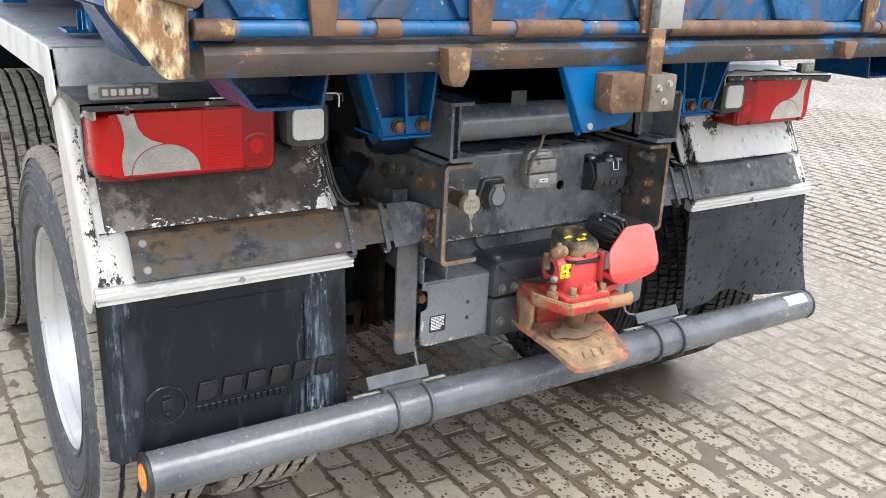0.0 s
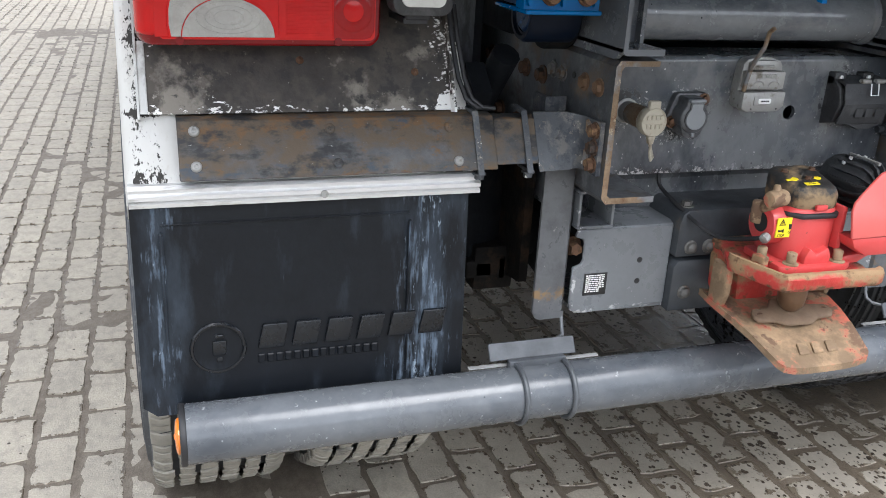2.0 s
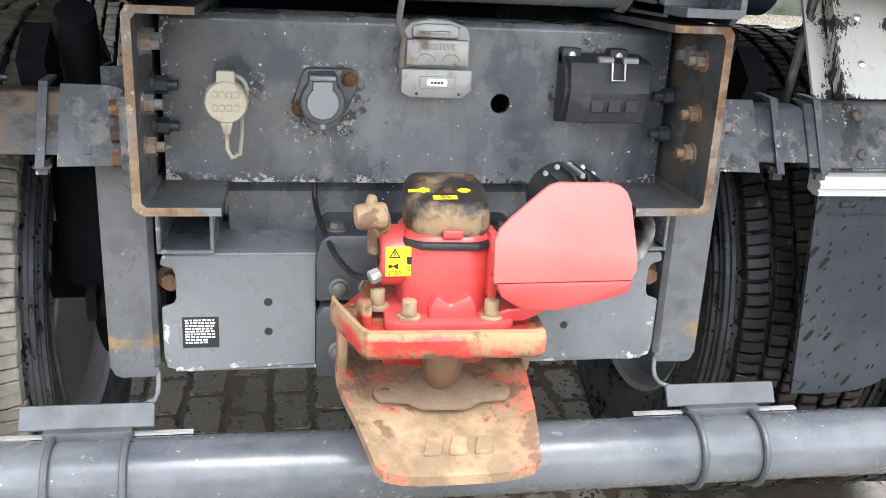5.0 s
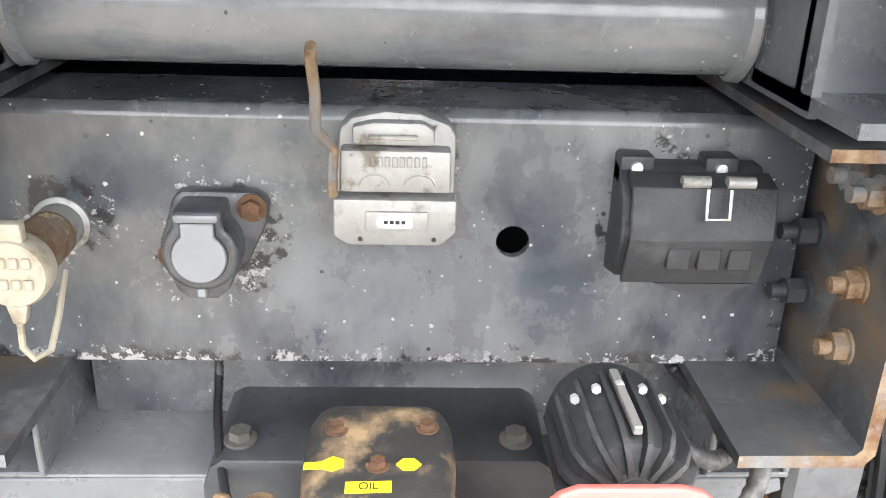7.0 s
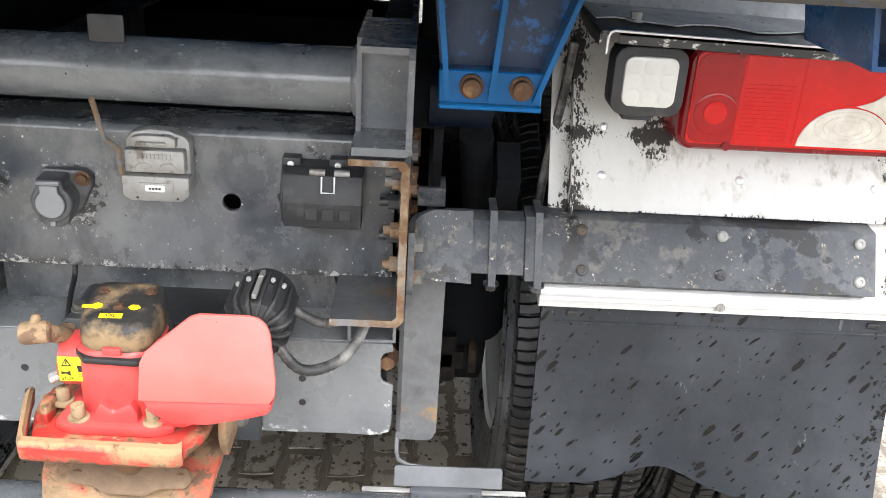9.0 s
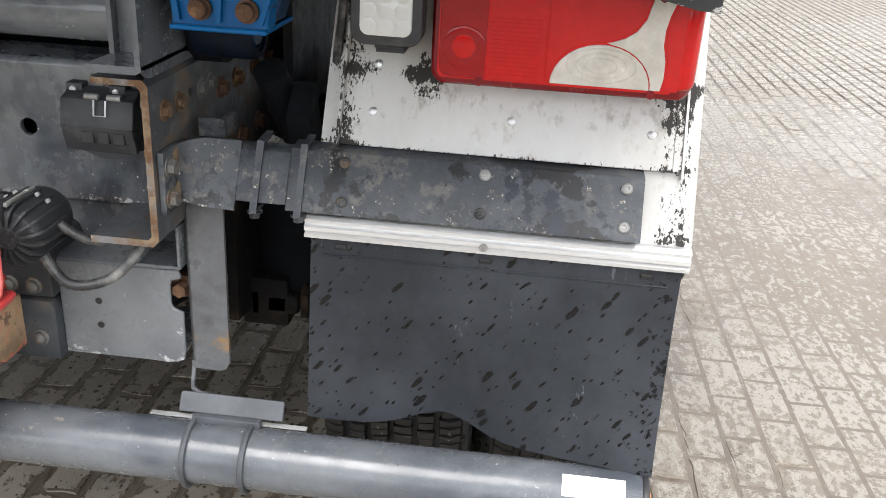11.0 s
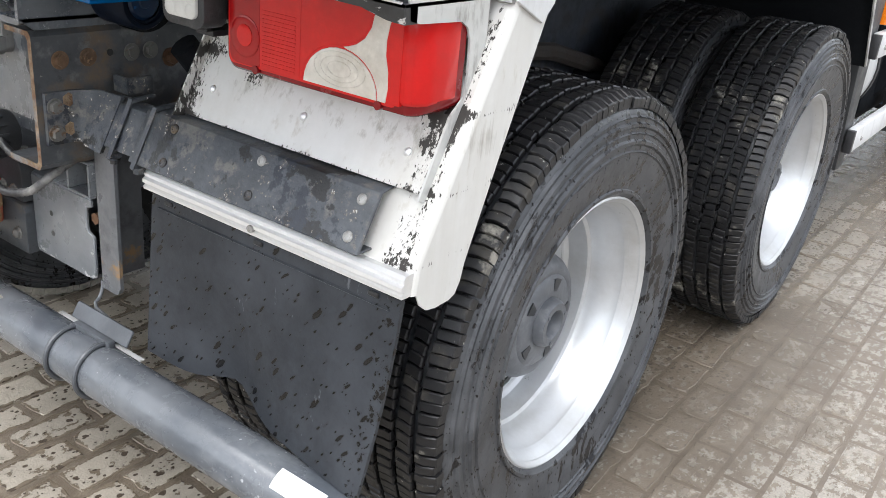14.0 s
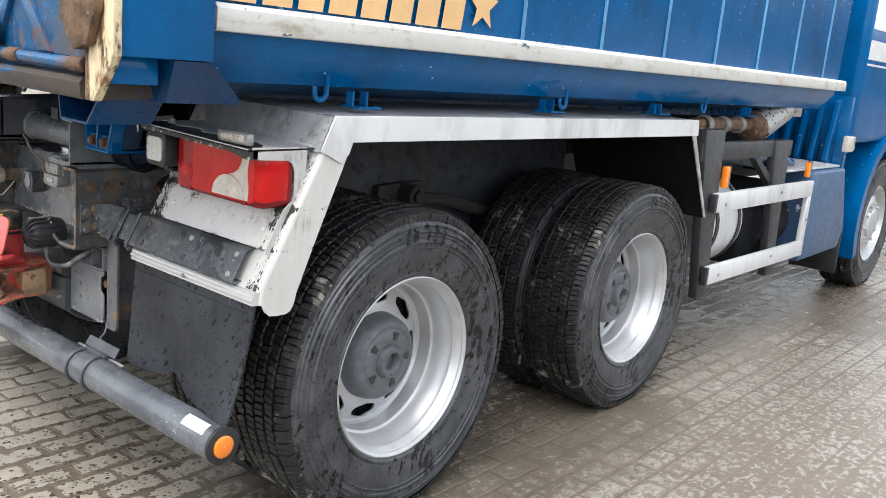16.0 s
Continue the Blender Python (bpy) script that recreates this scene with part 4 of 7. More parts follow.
for s in (1, -1):
    bm = B()
    prism(bm, [(s * 0.410, 0.887), (s * 0.410, 1.138), (s * 0.402, 1.148), (s * 0.32, 1.148), (s * 0.32, 1.138), (s * 0.392, 1.138), (s * 0.398, 1.130), (s * 0.398, 0.893), (s * 0.392, 0.887), (s * 0.295, 0.887), (s * 0.295, 0.875), (s * 0.40, 0.875)], "y", 2.44, 9.6)
    rear_edge(bm, 2.44, 1)
    rail = part("frame_rail", bm, [M_rail_end, M_ochre], truck, "dark grey steel rail with rusty cut edge")
    for y, z in ((2.50, 1.095), (2.50, 1.015), (2.50, 0.957), (2.535, 1.10)):
        bm = B()
        cyl(bm, (s * 0.398, y, z), (s * 0.3955, y, z), 0.0165, seg=18)
        cyl(bm, (s * 0.3955, y, z), (s * 0.383, y, z), 0.0135, seg=6)
        cyl(bm, (s * 0.384, y, z), (s * 0.372, y, z), 0.0075, seg=12)
        if z < 1.05:
            cyl(bm, (s * 0.41, y, z), (s * 0.424, y, z), 0.014, seg=6)
        part("bolt", bm, M_ochre, rail, "rusty bolt")
    for y in (2.495, 2.555, 2.655, 2.70):
        bm = B()
        hexbolt(bm, (s * 0.41, y, 1.09), (s, 0, 0), 0.0125, 0.011)
        part("bolt", bm, M_rustblock if y < 2.6 else M_bolt_dull, rail, "brown rusty bolt")
    # black disc on the rail: the hole's dark is put into its colour
    bm = B()
    cyl(bm, (s * 0.409, 2.605, 1.094), (s * 0.4112, 2.605, 1.094), 0.007, seg=14)
    part("bolt_hole_disc", bm, M_ink, rail)
    for y, z in ((2.585, 1.03), (2.585, 0.97)):
        bm = B()
        hexbolt(bm, (s * 0.398, y, z), (-s, 0, 0), 0.013, 0.022)
        cyl(bm, (s * 0.38, y, z), (s * 0.362, y, z), 0.0075, seg=12)
        part("bolt", bm, M_chassis, rail)
    for y in (2.75, 2.84, 2.95, 3.05):
        for dy, z in ((0.0, 1.07), (0.02, 0.95)):
            bm = B()
            hexbolt(bm, (s * 0.41, y + dy, z), (s, 0, 0), 0.014, 0.016)
            part("bolt", bm, M_rust, rail, "rusty bolt")
bm = B()
# face plate with a round hole, and a top flange
HX, HZ, HR = 0.118, 1.011, 0.0155
x0, x1, z0, z1 = -0.386, 0.386, 0.884, 1.122
ring, outer = [], []
for i in range(24):
    a = 2 * math.pi * i / 24
    m = 0.05 / max(abs(math.cos(a)), abs(math.sin(a)))
    ring.append((HX + HR * math.cos(a), HZ + HR * math.sin(a)))
    outer.append((HX + m * math.cos(a), HZ + m * math.sin(a)))
for i in range(24):
    j = (i + 1) % 24
    prism(bm, [outer[i], outer[j], ring[j], ring[i]], "y", 2.597, 2.607)
for a, b, c, d in ((x0, HX - 0.05, z0, z1), (HX + 0.05, x1, z0, z1), (HX - 0.05, HX + 0.05, z0, HZ - 0.05), (HX - 0.05, HX + 0.05, HZ + 0.05, z1)):
    box(bm, a, b, 2.597, 2.607, c, d)
arc = [(2.609 - 0.012 * math.cos(math.pi / 2 * i / 6), 1.121 + 0.012 * math.sin(math.pi / 2 * i / 6)) for i in range(7)]
prism(bm, [(2.597, 1.1215)] + arc[1:] + [(2.72, 1.133), (2.72, 1.127), (2.612, 1.127), (2.607, 1.1215)], "x", x0, x1)
bmesh.ops.remove_doubles(bm, verts=bm.verts, dist=0.0008)
part("rear_crossmember", bm, M_xmember, truck, "dark grey painted plate with chipped edges", 40)
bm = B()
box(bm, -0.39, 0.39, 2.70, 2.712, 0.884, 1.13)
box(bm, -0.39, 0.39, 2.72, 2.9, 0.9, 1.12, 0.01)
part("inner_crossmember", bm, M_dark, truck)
bm = B()
prism(bm, [(2.66, 0.785), (2.655, 0.79), (2.655, 0.855), (2.665, 0.868), (2.78, 0.868), (2.78, 0.785)], "x", -0.30, 0.385)
part("coupling_crossbeam", bm, M_xmember, truck)
for s in (1, -1):
    # open square tube end
    bm = B()
    a, b = 0.315, 0.398
    for x_0, x_1, z_0, z_1 in ((a, b, 0.786, 0.792), (a, b, 0.862, 0.868), (a, a + 0.006, 0.792, 0.862), (b - 0.006, b, 0.792, 0.862)):
        box(bm, s * x_0, s * x_1, 2.545, 2.8, z_0, z_1, 0.0015, 1)
    part("square_tube", bm, M_grey, truck)
    bm = B()
    pts = [(0.165, 0.60), (0.36, 0.592), (0.392, 0.60), (0.396, 0.618), (0.396, 0.70), (0.378, 0.706), (0.374, 0.715), (0.374, 0.752), (0.378, 0.762), (0.396, 0.768), (0.392, 0.783), (0.165, 0.783)]
    prism(bm, [(s * x, z) for x, z in pts], "y", 2.548, 2.556, 0.002, 1)
    prism(bm, [(2.552, 0.772), (2.548, 0.776), (2.552, 0.785), (2.566, 0.79), (2.75, 0.79), (2.75, 0.784), (2.556, 0.776)], "x", s * 0.165, s * 0.374)
    prism(bm, [(2.552, 0.592), (2.552, 0.6), (2.75, 0.6), (2.75, 0.592)], "x", s * 0.165, s * 0.38)
    box(bm, s * 0.165, s * 0.175, 2.552, 2.75, 0.6, 0.78)
    bx = part("coupling_side_box", bm, M_grey, truck)
    bm = B()
    cyl(bm, (s * 0.384, 2.562, 0.735), (s * 0.384, 2.585, 0.735), 0.014, seg=6)
    cyl(bm, (s * 0.384, 2.585, 0.735), (s * 0.384, 2.66, 0.735), 0.022, seg=16)
    part("bolt", bm, M_rust, bx, "rusty bolt")
    # drain holes as flat black discs, their dark put into the colour
    for z in (0.707, 0.658):
        bm = B()
        cyl(bm, (s * 0.238, 2.5475, z), (s * 0.238, 2.5481, z), 0.0065, seg=20)
        part("drain_hole_disc", bm, M_ink, bx)
    # upright that carries the underrun tube: bent plate
    bm = B()
    prism(bm, [(s * 0.404, 2.575), (s * 0.404, 2.562), (s * 0.412, 2.553), (s * 0.468, 2.549), (s * 0.477, 2.553), (s * 0.477, 2.561), (s * 0.414, 2.565)], "z", 0.60, 0.95, 0)
    prism(bm, [(s * 0.404, 2.575), (s * 0.414, 2.565), (s * 0.414, 2.66), (s * 0.404, 2.66)], "z", 0.60, 0.95, 0)
    prism(bm, [(s * 0.4055, 0.6), (s * 0.4065, 0.59), (s * 0.411, 0.585), (s * 0.460, 0.584), (s * 0.470, 0.588), (s * 0.4755, 0.6)], "y", 2.5515, 2.5625)
    part("underrun_upright", bm, M_upright, truck, "grey steel upright with rust at its foot")
    bm = B()
    sweep(bm, [(s * 0.408, 2.557, 0.592), (s * 0.407, 2.552, 0.572), (s * 0.408, 2.545, 0.560), (s * 0.412, 2.532, 0.554), (s * 0.43, 2.522, 0.551), (s * 0.48, 2.516, 0.549)], 0.004)
    part("hook_rod", bm, M_grey, truck)
    cx = 0.495
    bm = B()
    prism(bm, [(s * 0.408, 2.512), (s * 0.595, 2.512), (s * 0.597, 2.508), (s * 0.597, 2.475), (s * 0.405, 2.475), (s * 0.405, 2.508)], "z", 0.0, 0.006, 0.0015, 1)
    bmesh.ops.transform(bm, matrix=Matrix.Translation((0, 2.49, 0.548)) @ Matrix.Rotation(radians(58), 4, "X") @ Matrix.Translation((0, -2.49, 0)), verts=bm.verts)
    box(bm, s * 0.435, s * 0.56, 2.462, 2.478, 0.522, 0.541, 0.002)
    cp = part("underrun_clamp_plate", bm, M_clamp, truck)
    bm = B()
    box(bm, s * 0.35, s * 0.64, 2.480, 2.490, 0.5225, 0.5255)
    part("edge_strip", bm, M_alu_dull, truck)
    for x in (0.44, 0.545):
        bm = B()
        pts = []
        for i in range(0, 33):
            a = 2 * math.pi * i / 32
            pts.append((s * x, 2.45 + 0.0605 * math.cos(a), 0.474 + 0.0605 * math.sin(a)))
        sweep(bm, pts, 0.0055, 8)
        cyl(bm, (s * x, 2.475, 0.418), (s * x, 2.482, 0.408), 0.008, seg=6)
        part("u_bolt", bm, M_clamp, truck)
bm = B()
prism(bm, [(-0.165, 0.715), (-0.165, 0.79), (-0.158, 0.812), (-0.146, 0.82), (0.146, 0.82), (0.158, 0.812), (0.165, 0.79), (0.165, 0.715)], "y", 2.526, 2.75, 0.004)
prism(bm, [(-0.165, 0.587), (-0.165, 0.69), (-0.155, 0.706), (0.155, 0.706), (0.165, 0.69), (0.165, 0.587)], "y", 2.526, 2.75, 0.004)
mp = part("coupling_mount_plate", bm, M_chassis, truck)
for x in (-0.134, 0.128):
    bm = B()
    hexbolt(bm, (x, 2.558, 0.820), (0, 0, 1), 0.011, 0.012)
    part("bolt", bm, M_bolt_dull, mp)
for x, z in ((-0.131, 0.737), (-0.086, 0.737), (-0.131, 0.632), (0.086, 0.737), (0.131, 0.737), (0.131, 0.632)):
    bm = B()
    lathe(bm, [(0.016, 0.0), (0.016, 0.002), (0.0125, 0.004), (0.011, 0.010), (0.006, 0.014), (0.0, 0.015)], Matrix.Translation((x, 2.526, z)) @ Matrix.Rotation(math.pi / 2, 4, "X"), 14)
    part("bolt", bm, M_bolt_dull, mp)
bm = B()
cyl(bm, (-1.20, 2.45, 0.474), (1.24, 2.45, 0.474), 0.0555, seg=48, bev=0.004)
tube = part("underrun_tube", bm, M_tube, truck, "grey painted steel tube with scratches")
for s in (1, -1):
    e = 1.24 if s > 0 else 1.20
    bm = B()
    cyl(bm, (s * (e - 0.006), 2.45, 0.474), (s * (e + 0.006), 2.45, 0.474), 0.0575, seg=40, bev=0.003)
    part("end_cap", bm, M_black, tube, "black end cap")
    bm = B()
    lathe(bm, [(0.034, 0), (0.034, 0.003), (0.030, 0.006), (0.018, 0.008), (0.006, 0.0085), (0.005, 0.010), (0.0, 0.010)], Matrix.Translation((s * (e + 0.006), 2.45, 0.472)) @ Matrix.Rotation(s * math.pi / 2, 4, "Y"), 28)
    part("amber_reflector", bm, M_orange, tube, "round amber reflector")
bm = B()
for i in range(4):
    a0, a1 = radians(105 + 10 * i), radians(115 + 10 * i)
    q = [(2.45 + 0.0563 * math.cos(a), 0.474 + 0.0563 * math.sin(a)) for a in (a0, a1)]
    bm.faces.new([bm.verts.new(v) for v in ((1.098, *q[0]), (1.205, *q[0]), (1.205, *q[1]), (1.098, *q[1]))])
part("white_sticker", bm, M_label, tube, "plain white sticker")

# ---- tipping pivot: cross tube, brackets ----
bm = B()
cyl(bm, (-0.34, 2.66, 1.21), (0.34, 2.66, 1.21), 0.053, seg=40)
for s in (1, -1):
    lathe(bm, [(0.052, 0), (0.060, 0.004), (0.058, 0.012), (0.053, 0.016)], Matrix.Translation((s * 0.325, 2.66, 1.21)) @ Matrix.Rotation(-s * math.pi / 2, 4, "Y"), 32)
part("tipping_cross_tube", bm, M_cross_tube, truck)
for s in (1, -1):
    bm = B()
    # pocket: web, back wall and inner wall in one welded bracket, with folded lips
    prism(bm, [(2.42, 1.172), (2.42, 1.298), (2.43, 1.312), (2.80, 1.33), (2.80, 1.15), (2.45, 1.15)], "x", s * 0.402, s * 0.411)
    bracket = part("pivot_bracket", bm, M_tube, truck)
    for pts, ax, a, b in (([(s * 0.326, 1.160), (s * 0.402, 1.160), (s * 0.411, 1.165), (s * 0.411, 1.172), (s * 0.326, 1.172)], "y", 2.42, 2.62), ([(2.43, 1.303), (2.43, 1.312), (2.62, 1.32), (2.62, 1.311)], "x", s * 0.335, s * 0.405)):
        bm = B()
        prism(bm, pts, ax, a, b)
        part("bracket_lip", bm, M_tube, bracket)
    bm = B()
    box(bm, s * 0.326, s * 0.402, 2.52, 2.53, 1.172, 1.306)
    part("back_wall", bm, M_tube, bracket)
    bm = B()
    box(bm, s * 0.326, s * 0.334, 2.50, 2.75, 1.155, 1.31)
    part("inner_wall", bm, M_tube, bracket)
    bm = B()
    cyl(bm, (s * 0.411, 2.66, 1.21), (s * 0.465, 2.66, 1.21), 0.072, seg=36, bev=0.004)
    part("tube_flange", bm, M_dark, truck)
    bm = B()
    lathe(bm, [(0.036, -0.006), (0.041, -0.006), (0.043, 0.0), (0.050, 0.0), (0.055, -0.008), (0.055, -0.10)], Matrix.Translation((s * 0.535, 2.605, 1.213)) @ Matrix.Rotation(s * math.pi / 2, 4, "Y"), 36)
    bush = part("pivot_bush", bm, M_pivot, truck, "shadow-dark ribbed pivot bush with a blue cap")
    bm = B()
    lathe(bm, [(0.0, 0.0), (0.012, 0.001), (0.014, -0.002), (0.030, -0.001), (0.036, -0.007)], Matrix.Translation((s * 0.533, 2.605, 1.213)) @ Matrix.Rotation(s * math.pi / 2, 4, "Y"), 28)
    part("cap", bm, M_navy_shade, bush, "dark blue cap")

# ---- rear fenders with lamp panels ----
def slope(z, off=0.0):
    return 2.55 + off + 0.53 * (z - 1.025)


def tilt(x, z, off=0.0):
    return Vector((x, slope(z, off), z))


OUT = Vector((0, -0.8836, 0.468))  # outward from the sloping wall
for s in (1, -1):
    bm = B()
    prism(bm, [(2.785, 1.424), (5.232, 1.424), (5.232, 1.417), (2.79, 1.417)], "x", s * 0.50, s * 1.262)
    prism(bm, [(2.732, 1.318), (2.78, 1.421), (2.79, 1.417), (2.742, 1.315)], "x", s * 0.60, s * 1.262)
    fender = part("fender", bm, M_alu_dull, truck, "dull wet aluminium fender")
    bm = B()
    prism(bm, [(2.778, 1.425), (5.235, 1.425), (5.250, 1.346), (2.856, 1.346), (2.843, 1.312), (2.812, 1.283), (2.728, 1.322)], "x", s * 1.270, s * 1.275, 0.0015, 1)
    box(bm, s * 1.262, s * 1.270, 2.785, 5.232, 1.4175, 1.4245)
    part("top_skirt", bm, M_skirt, fender, "pale brushed aluminium edge")
    # reaches far inward to hide the lit parts ahead of the wheels
    bm = B()
    prism(bm, [(5.235, 1.42), (5.243, 1.42), (5.51, 0.905), (5.502, 0.903)], "x", s * 0.48, s * 1.257)
    part("front_flap", bm, M_dark, fender)
    bm = B()
    prism(bm, [(5.212, 1.344), (5.252, 1.344), (5.515, 0.908), (5.496, 0.906)], "x", s * 1.258, s * 1.264)
    part("front_flap_edge", bm, M_alu_dull, fender, "dull grey sheet edge")
    bm = B()
    prism(bm, [(slope(0.915, 0.036), 0.915), (slope(1.33, 0.036), 1.33), (slope(1.33, 0.042), 1.328), (slope(0.915, 0.042), 0.913)], "x", s * 0.64, s * 1.252)
    # rounded outer fold and side wing
    prev = None
    r0 = 0.016
    for z in (0.885, 0.93, 1.1, 1.25, 1.33):
        row = []
        for k in range(5):
            a = k / 4 * math.pi / 2
            row.append((s * (1.252 + r0 * math.sin(a)), slope(max(z, 0.92), 0.036) + r0 * (1 - math.cos(a)), z))
        row = [bm.verts.new(v) for v in row]
        if prev:
            for k in range(4):
                bm.faces.new((prev[k], prev[k + 1], row[k + 1], row[k]))
        prev = row
    # side wing with a rounded foot
    prism(bm, [(slope(0.92, 0.052), 0.884), (slope(0.93, 0.052), 0.93), (slope(1.33, 0.052), 1.33), (2.852, 1.33), (2.742, 1.075), (2.672, 0.905), (2.664, 0.872), (2.652, 0.852), (2.636, 0.846), (2.60, 0.845), (2.575, 0.849), (2.556, 0.864)], "x", s * 1.265, s * 1.268)
    part("rear_wall", bm, M_white, fender, "white painted sheet with black scuffs")
    # lamp panel
    bm = B()
    a, b = 0.675, 1.222
    prism(bm, [(slope(1.035, 0.022), 1.035), (slope(1.335, 0.022), 1.335), (slope(1.335, 0.026), 1.335), (slope(1.035, 0.026), 1.033)], "x", s * a, s * b)
    prism(bm, [(slope(1.03, 0.0), 1.035), (slope(1.30, 0.0), 1.30), (slope(1.30, 0.026), 1.30), (slope(1.03, 0.026), 1.03)], "x", s * (a - 0.004), s * a)
    # folded side wing beside the lamp
    panel = part("lamp_panel", bm, M_white if s > 0 else M_white_bad, truck, "white screwed-on panel, scuffed black round its edges" if s > 0 else "dirt-blackened panel with flaking white paint")
    bm = B()
    prism(bm, [(slope(1.03, 0.030), 1.022), (slope(1.03, 0.016), 1.028), (slope(1.15, 0.014), 1.15), (2.662, 1.176), (2.667, 1.20), (2.664, 1.262), (2.655, 1.283), (2.638, 1.293), (2.538, 1.297), (2.515, 1.302), (2.512, 1.332), (2.706, 1.330), (2.708, 1.225), (2.680, 1.165)], "x", s * 1.236, s * 1.240)
    part("panel_wing", bm, M_wing, panel, "bare grey sheet round the lamp's end")
    bm = B()
    prism(bm, [(slope(1.036, 0.020), 1.036), (slope(1.15, 0.020), 1.15), (slope(1.15, 0.025), 1.15), (slope(1.036, 0.025), 1.036)], "x", s * 1.2225, s * 1.2355)
    part("panel_fold", bm, M_white if s > 0 else M_wing, panel, "scuffed white fold")
    for x, z in (((0.726, 1.159), (0.725, 1.087), (0.956, 1.089), (1.185, 1.086)) if s > 0 else ((0.74, 1.10), (0.955, 1.12))):
        bm = B()
        p = tilt(s * x, z, 0.022)
        lathe(bm, [(0.0075, 0), (0.0065, 0.003), (0.003, 0.005), (0, 0.0055)], Matrix.Translation(p) @ OUT.to_track_quat("Z", "Y").to_matrix().to_4x4(), 14)
        part("rivet", bm, M_alu if s > 0 else M_rust, panel)
    # shelf above the lamp
    SH = 1.240 if s > 0 else -1.268
    bm = B()
    prism(bm, [(2.50, 1.334), (2.50, 1.339), (2.74, 1.341), (2.74, 1.336)], "x", s * 0.672, SH)
    prism(bm, [(2.50, 1.322), (2.50, 1.339), (2.502, 1.339), (2.502, 1.322)], "x", s * 0.70, SH)
    if s > 0:
        prism(bm, [(1.12, 1.336), (1.24, 1.338), (1.24, 1.311), (1.21, 1.312), (1.166, 1.320)], "y", 2.5025, 2.53)
    prism(bm, [(2.50, 1.339), (2.50, 1.318), (2.60, 1.318), (2.74, 1.339)], "x", s * 0.672, s * 0.675)
    if s < 0:
        prism(bm, [(2.50, 1.339), (2.50, 1.30), (2.53, 1.29), (2.64, 1.32), (2.74, 1.339)], "x", SH - s * 0.003, SH + s * 0.001)
    if s > 0:
        for v in bm.verts:
            v.co.z -= max(0.0, v.co.x - 0.68) * 0.024
    shelf = part("lamp_shelf", bm, M_shelf, truck, "blackened sheet metal shelf with bare edge")
    bm = B()
    sweep(bm, [(s * 0.684, 2.4985, 1.306), (s * 0.684, 2.4985, 1.331), (s * 0.687, 2.4985, 1.337), (s * 0.693, 2.4985, 1.3395), (1.236, 2.4985, 1.3265) if s > 0 else (-1.0, 2.4985, 1.340)], 0.0022, 6)
    part("bare_edge", bm, M_alu, shelf, "bright bare metal edge")
    if s > 0:
        bm = B()
        rim = [(0.68 + 0.03 * i, 2.585 + 0.02 * math.sin(i * 1.3) + 0.012 * math.sin(i * 3.1)) for i in range(19)]
        prism(bm, rim + [(1.22, 2.742), (0.68, 2.742)], "z", 1.342, 1.344)
        for v in bm.verts:
            v.co.z -= max(0.0, v.co.x - 0.68) * 0.024
        part("shelf_sheet", bm, M_alu_dull, shelf, "pale dull sheet on the shelf")
    bm = B()
    hexbolt(bm, (s * 0.74, 2.585, 1.341), (0, 0, 1), 0.009, 0.014)
    part("bolt", bm, M_zinc, shelf)
    # marker light
    bm = B()
    mx, mz = (-0.025, -0.0095) if s > 0 else (0.0, 0.0)
    box(bm, s * (1.105 + mx), s * (1.245 + mx), 2.508, 2.532, 1.342 + mz, 1.376 + mz, 0.006)
    led = part("marker_light", bm, M_zinc, truck, "slim clear LED marker light in grey housing")
    bm = B()
    box(bm, s * (1.122 + mx), s * (1.228 + mx), 2.505, 2.512, 1.349 + mz, 1.371 + mz, 0.003)
    part("lens", bm, M_hub if s < 0 else M_clear_lens, led)
    for i in range(6):
        bm = B()
        box(bm, s * (1.127 + mx + i * 0.0165), s * (1.139 + mx + i * 0.0165), 2.503, 2.506, 1.353 + mz, 1.367 + mz, 0.002, 1)
        part("diode", bm, M_clear_lens, led)
    # work lamp
    bm = B()
    prism(bm, [(s * x, z) for x, z in rounded(0.702, 0.812, 1.213, 1.316, 0.022)], "y", 2.515, 2.565, 0.004)
    wl = part("work_lamp", bm, M_plastic, truck, "square LED work lamp in black housing")
    for i in range(5):
        bm = B()
        box(bm, s * (0.715 + i * 0.018), s * (0.722 + i * 0.018), 2.56, 2.60, 1.225, 1.305, 0.001, 1)
        part("cooling_fin", bm, M_plastic, wl)
    bm = B()
    prism(bm, [(s * x, z) for x, z in rounded(0.717, 0.797, 1.228, 1.303, 0.014)], "y", 2.509, 2.52, 0.003)
    part("lens", bm, M_worklens, wl, "clear ribbed lens")
    for i in range(3):
        for k in range(3):
            bm = B()
            lathe(bm, [(0.0125, 0), (0.0115, 0.0003), (0.005, 0.0006), (0, 0.0007)], Matrix.Translation((s * (0.731 + 0.026 * i), 2.509, 1.242 + 0.0235 * k)) @ Matrix.Rotation(math.pi / 2, 4, "X"), 12)
            part("reflector", bm, M_worklens, wl)
    bm = B()
    prism(bm, [(2.56, 1.205), (2.56, 1.195), (2.66, 1.195), (2.66, 1.205)], "x", s * 0.735, s * 0.78)
    box(bm, s * 0.735, s * 0.78, 2.545, 2.56, 1.203, 1.225, 0.002, 1)
    part("bracket", bm, M_black, wl)
    # tail lamp: a shell with rounded corners whose outer end bends forward
    bm = B()
    ring = rounded(0.822, 1.235, 1.153, 1.317, 0.024)
    lamp_shell(bm, s, ring)
    lamp = part("tail_lamp", bm, M_dark_lens, truck, "red and clear tail lamp with dark red rim")
    y0 = 2.548
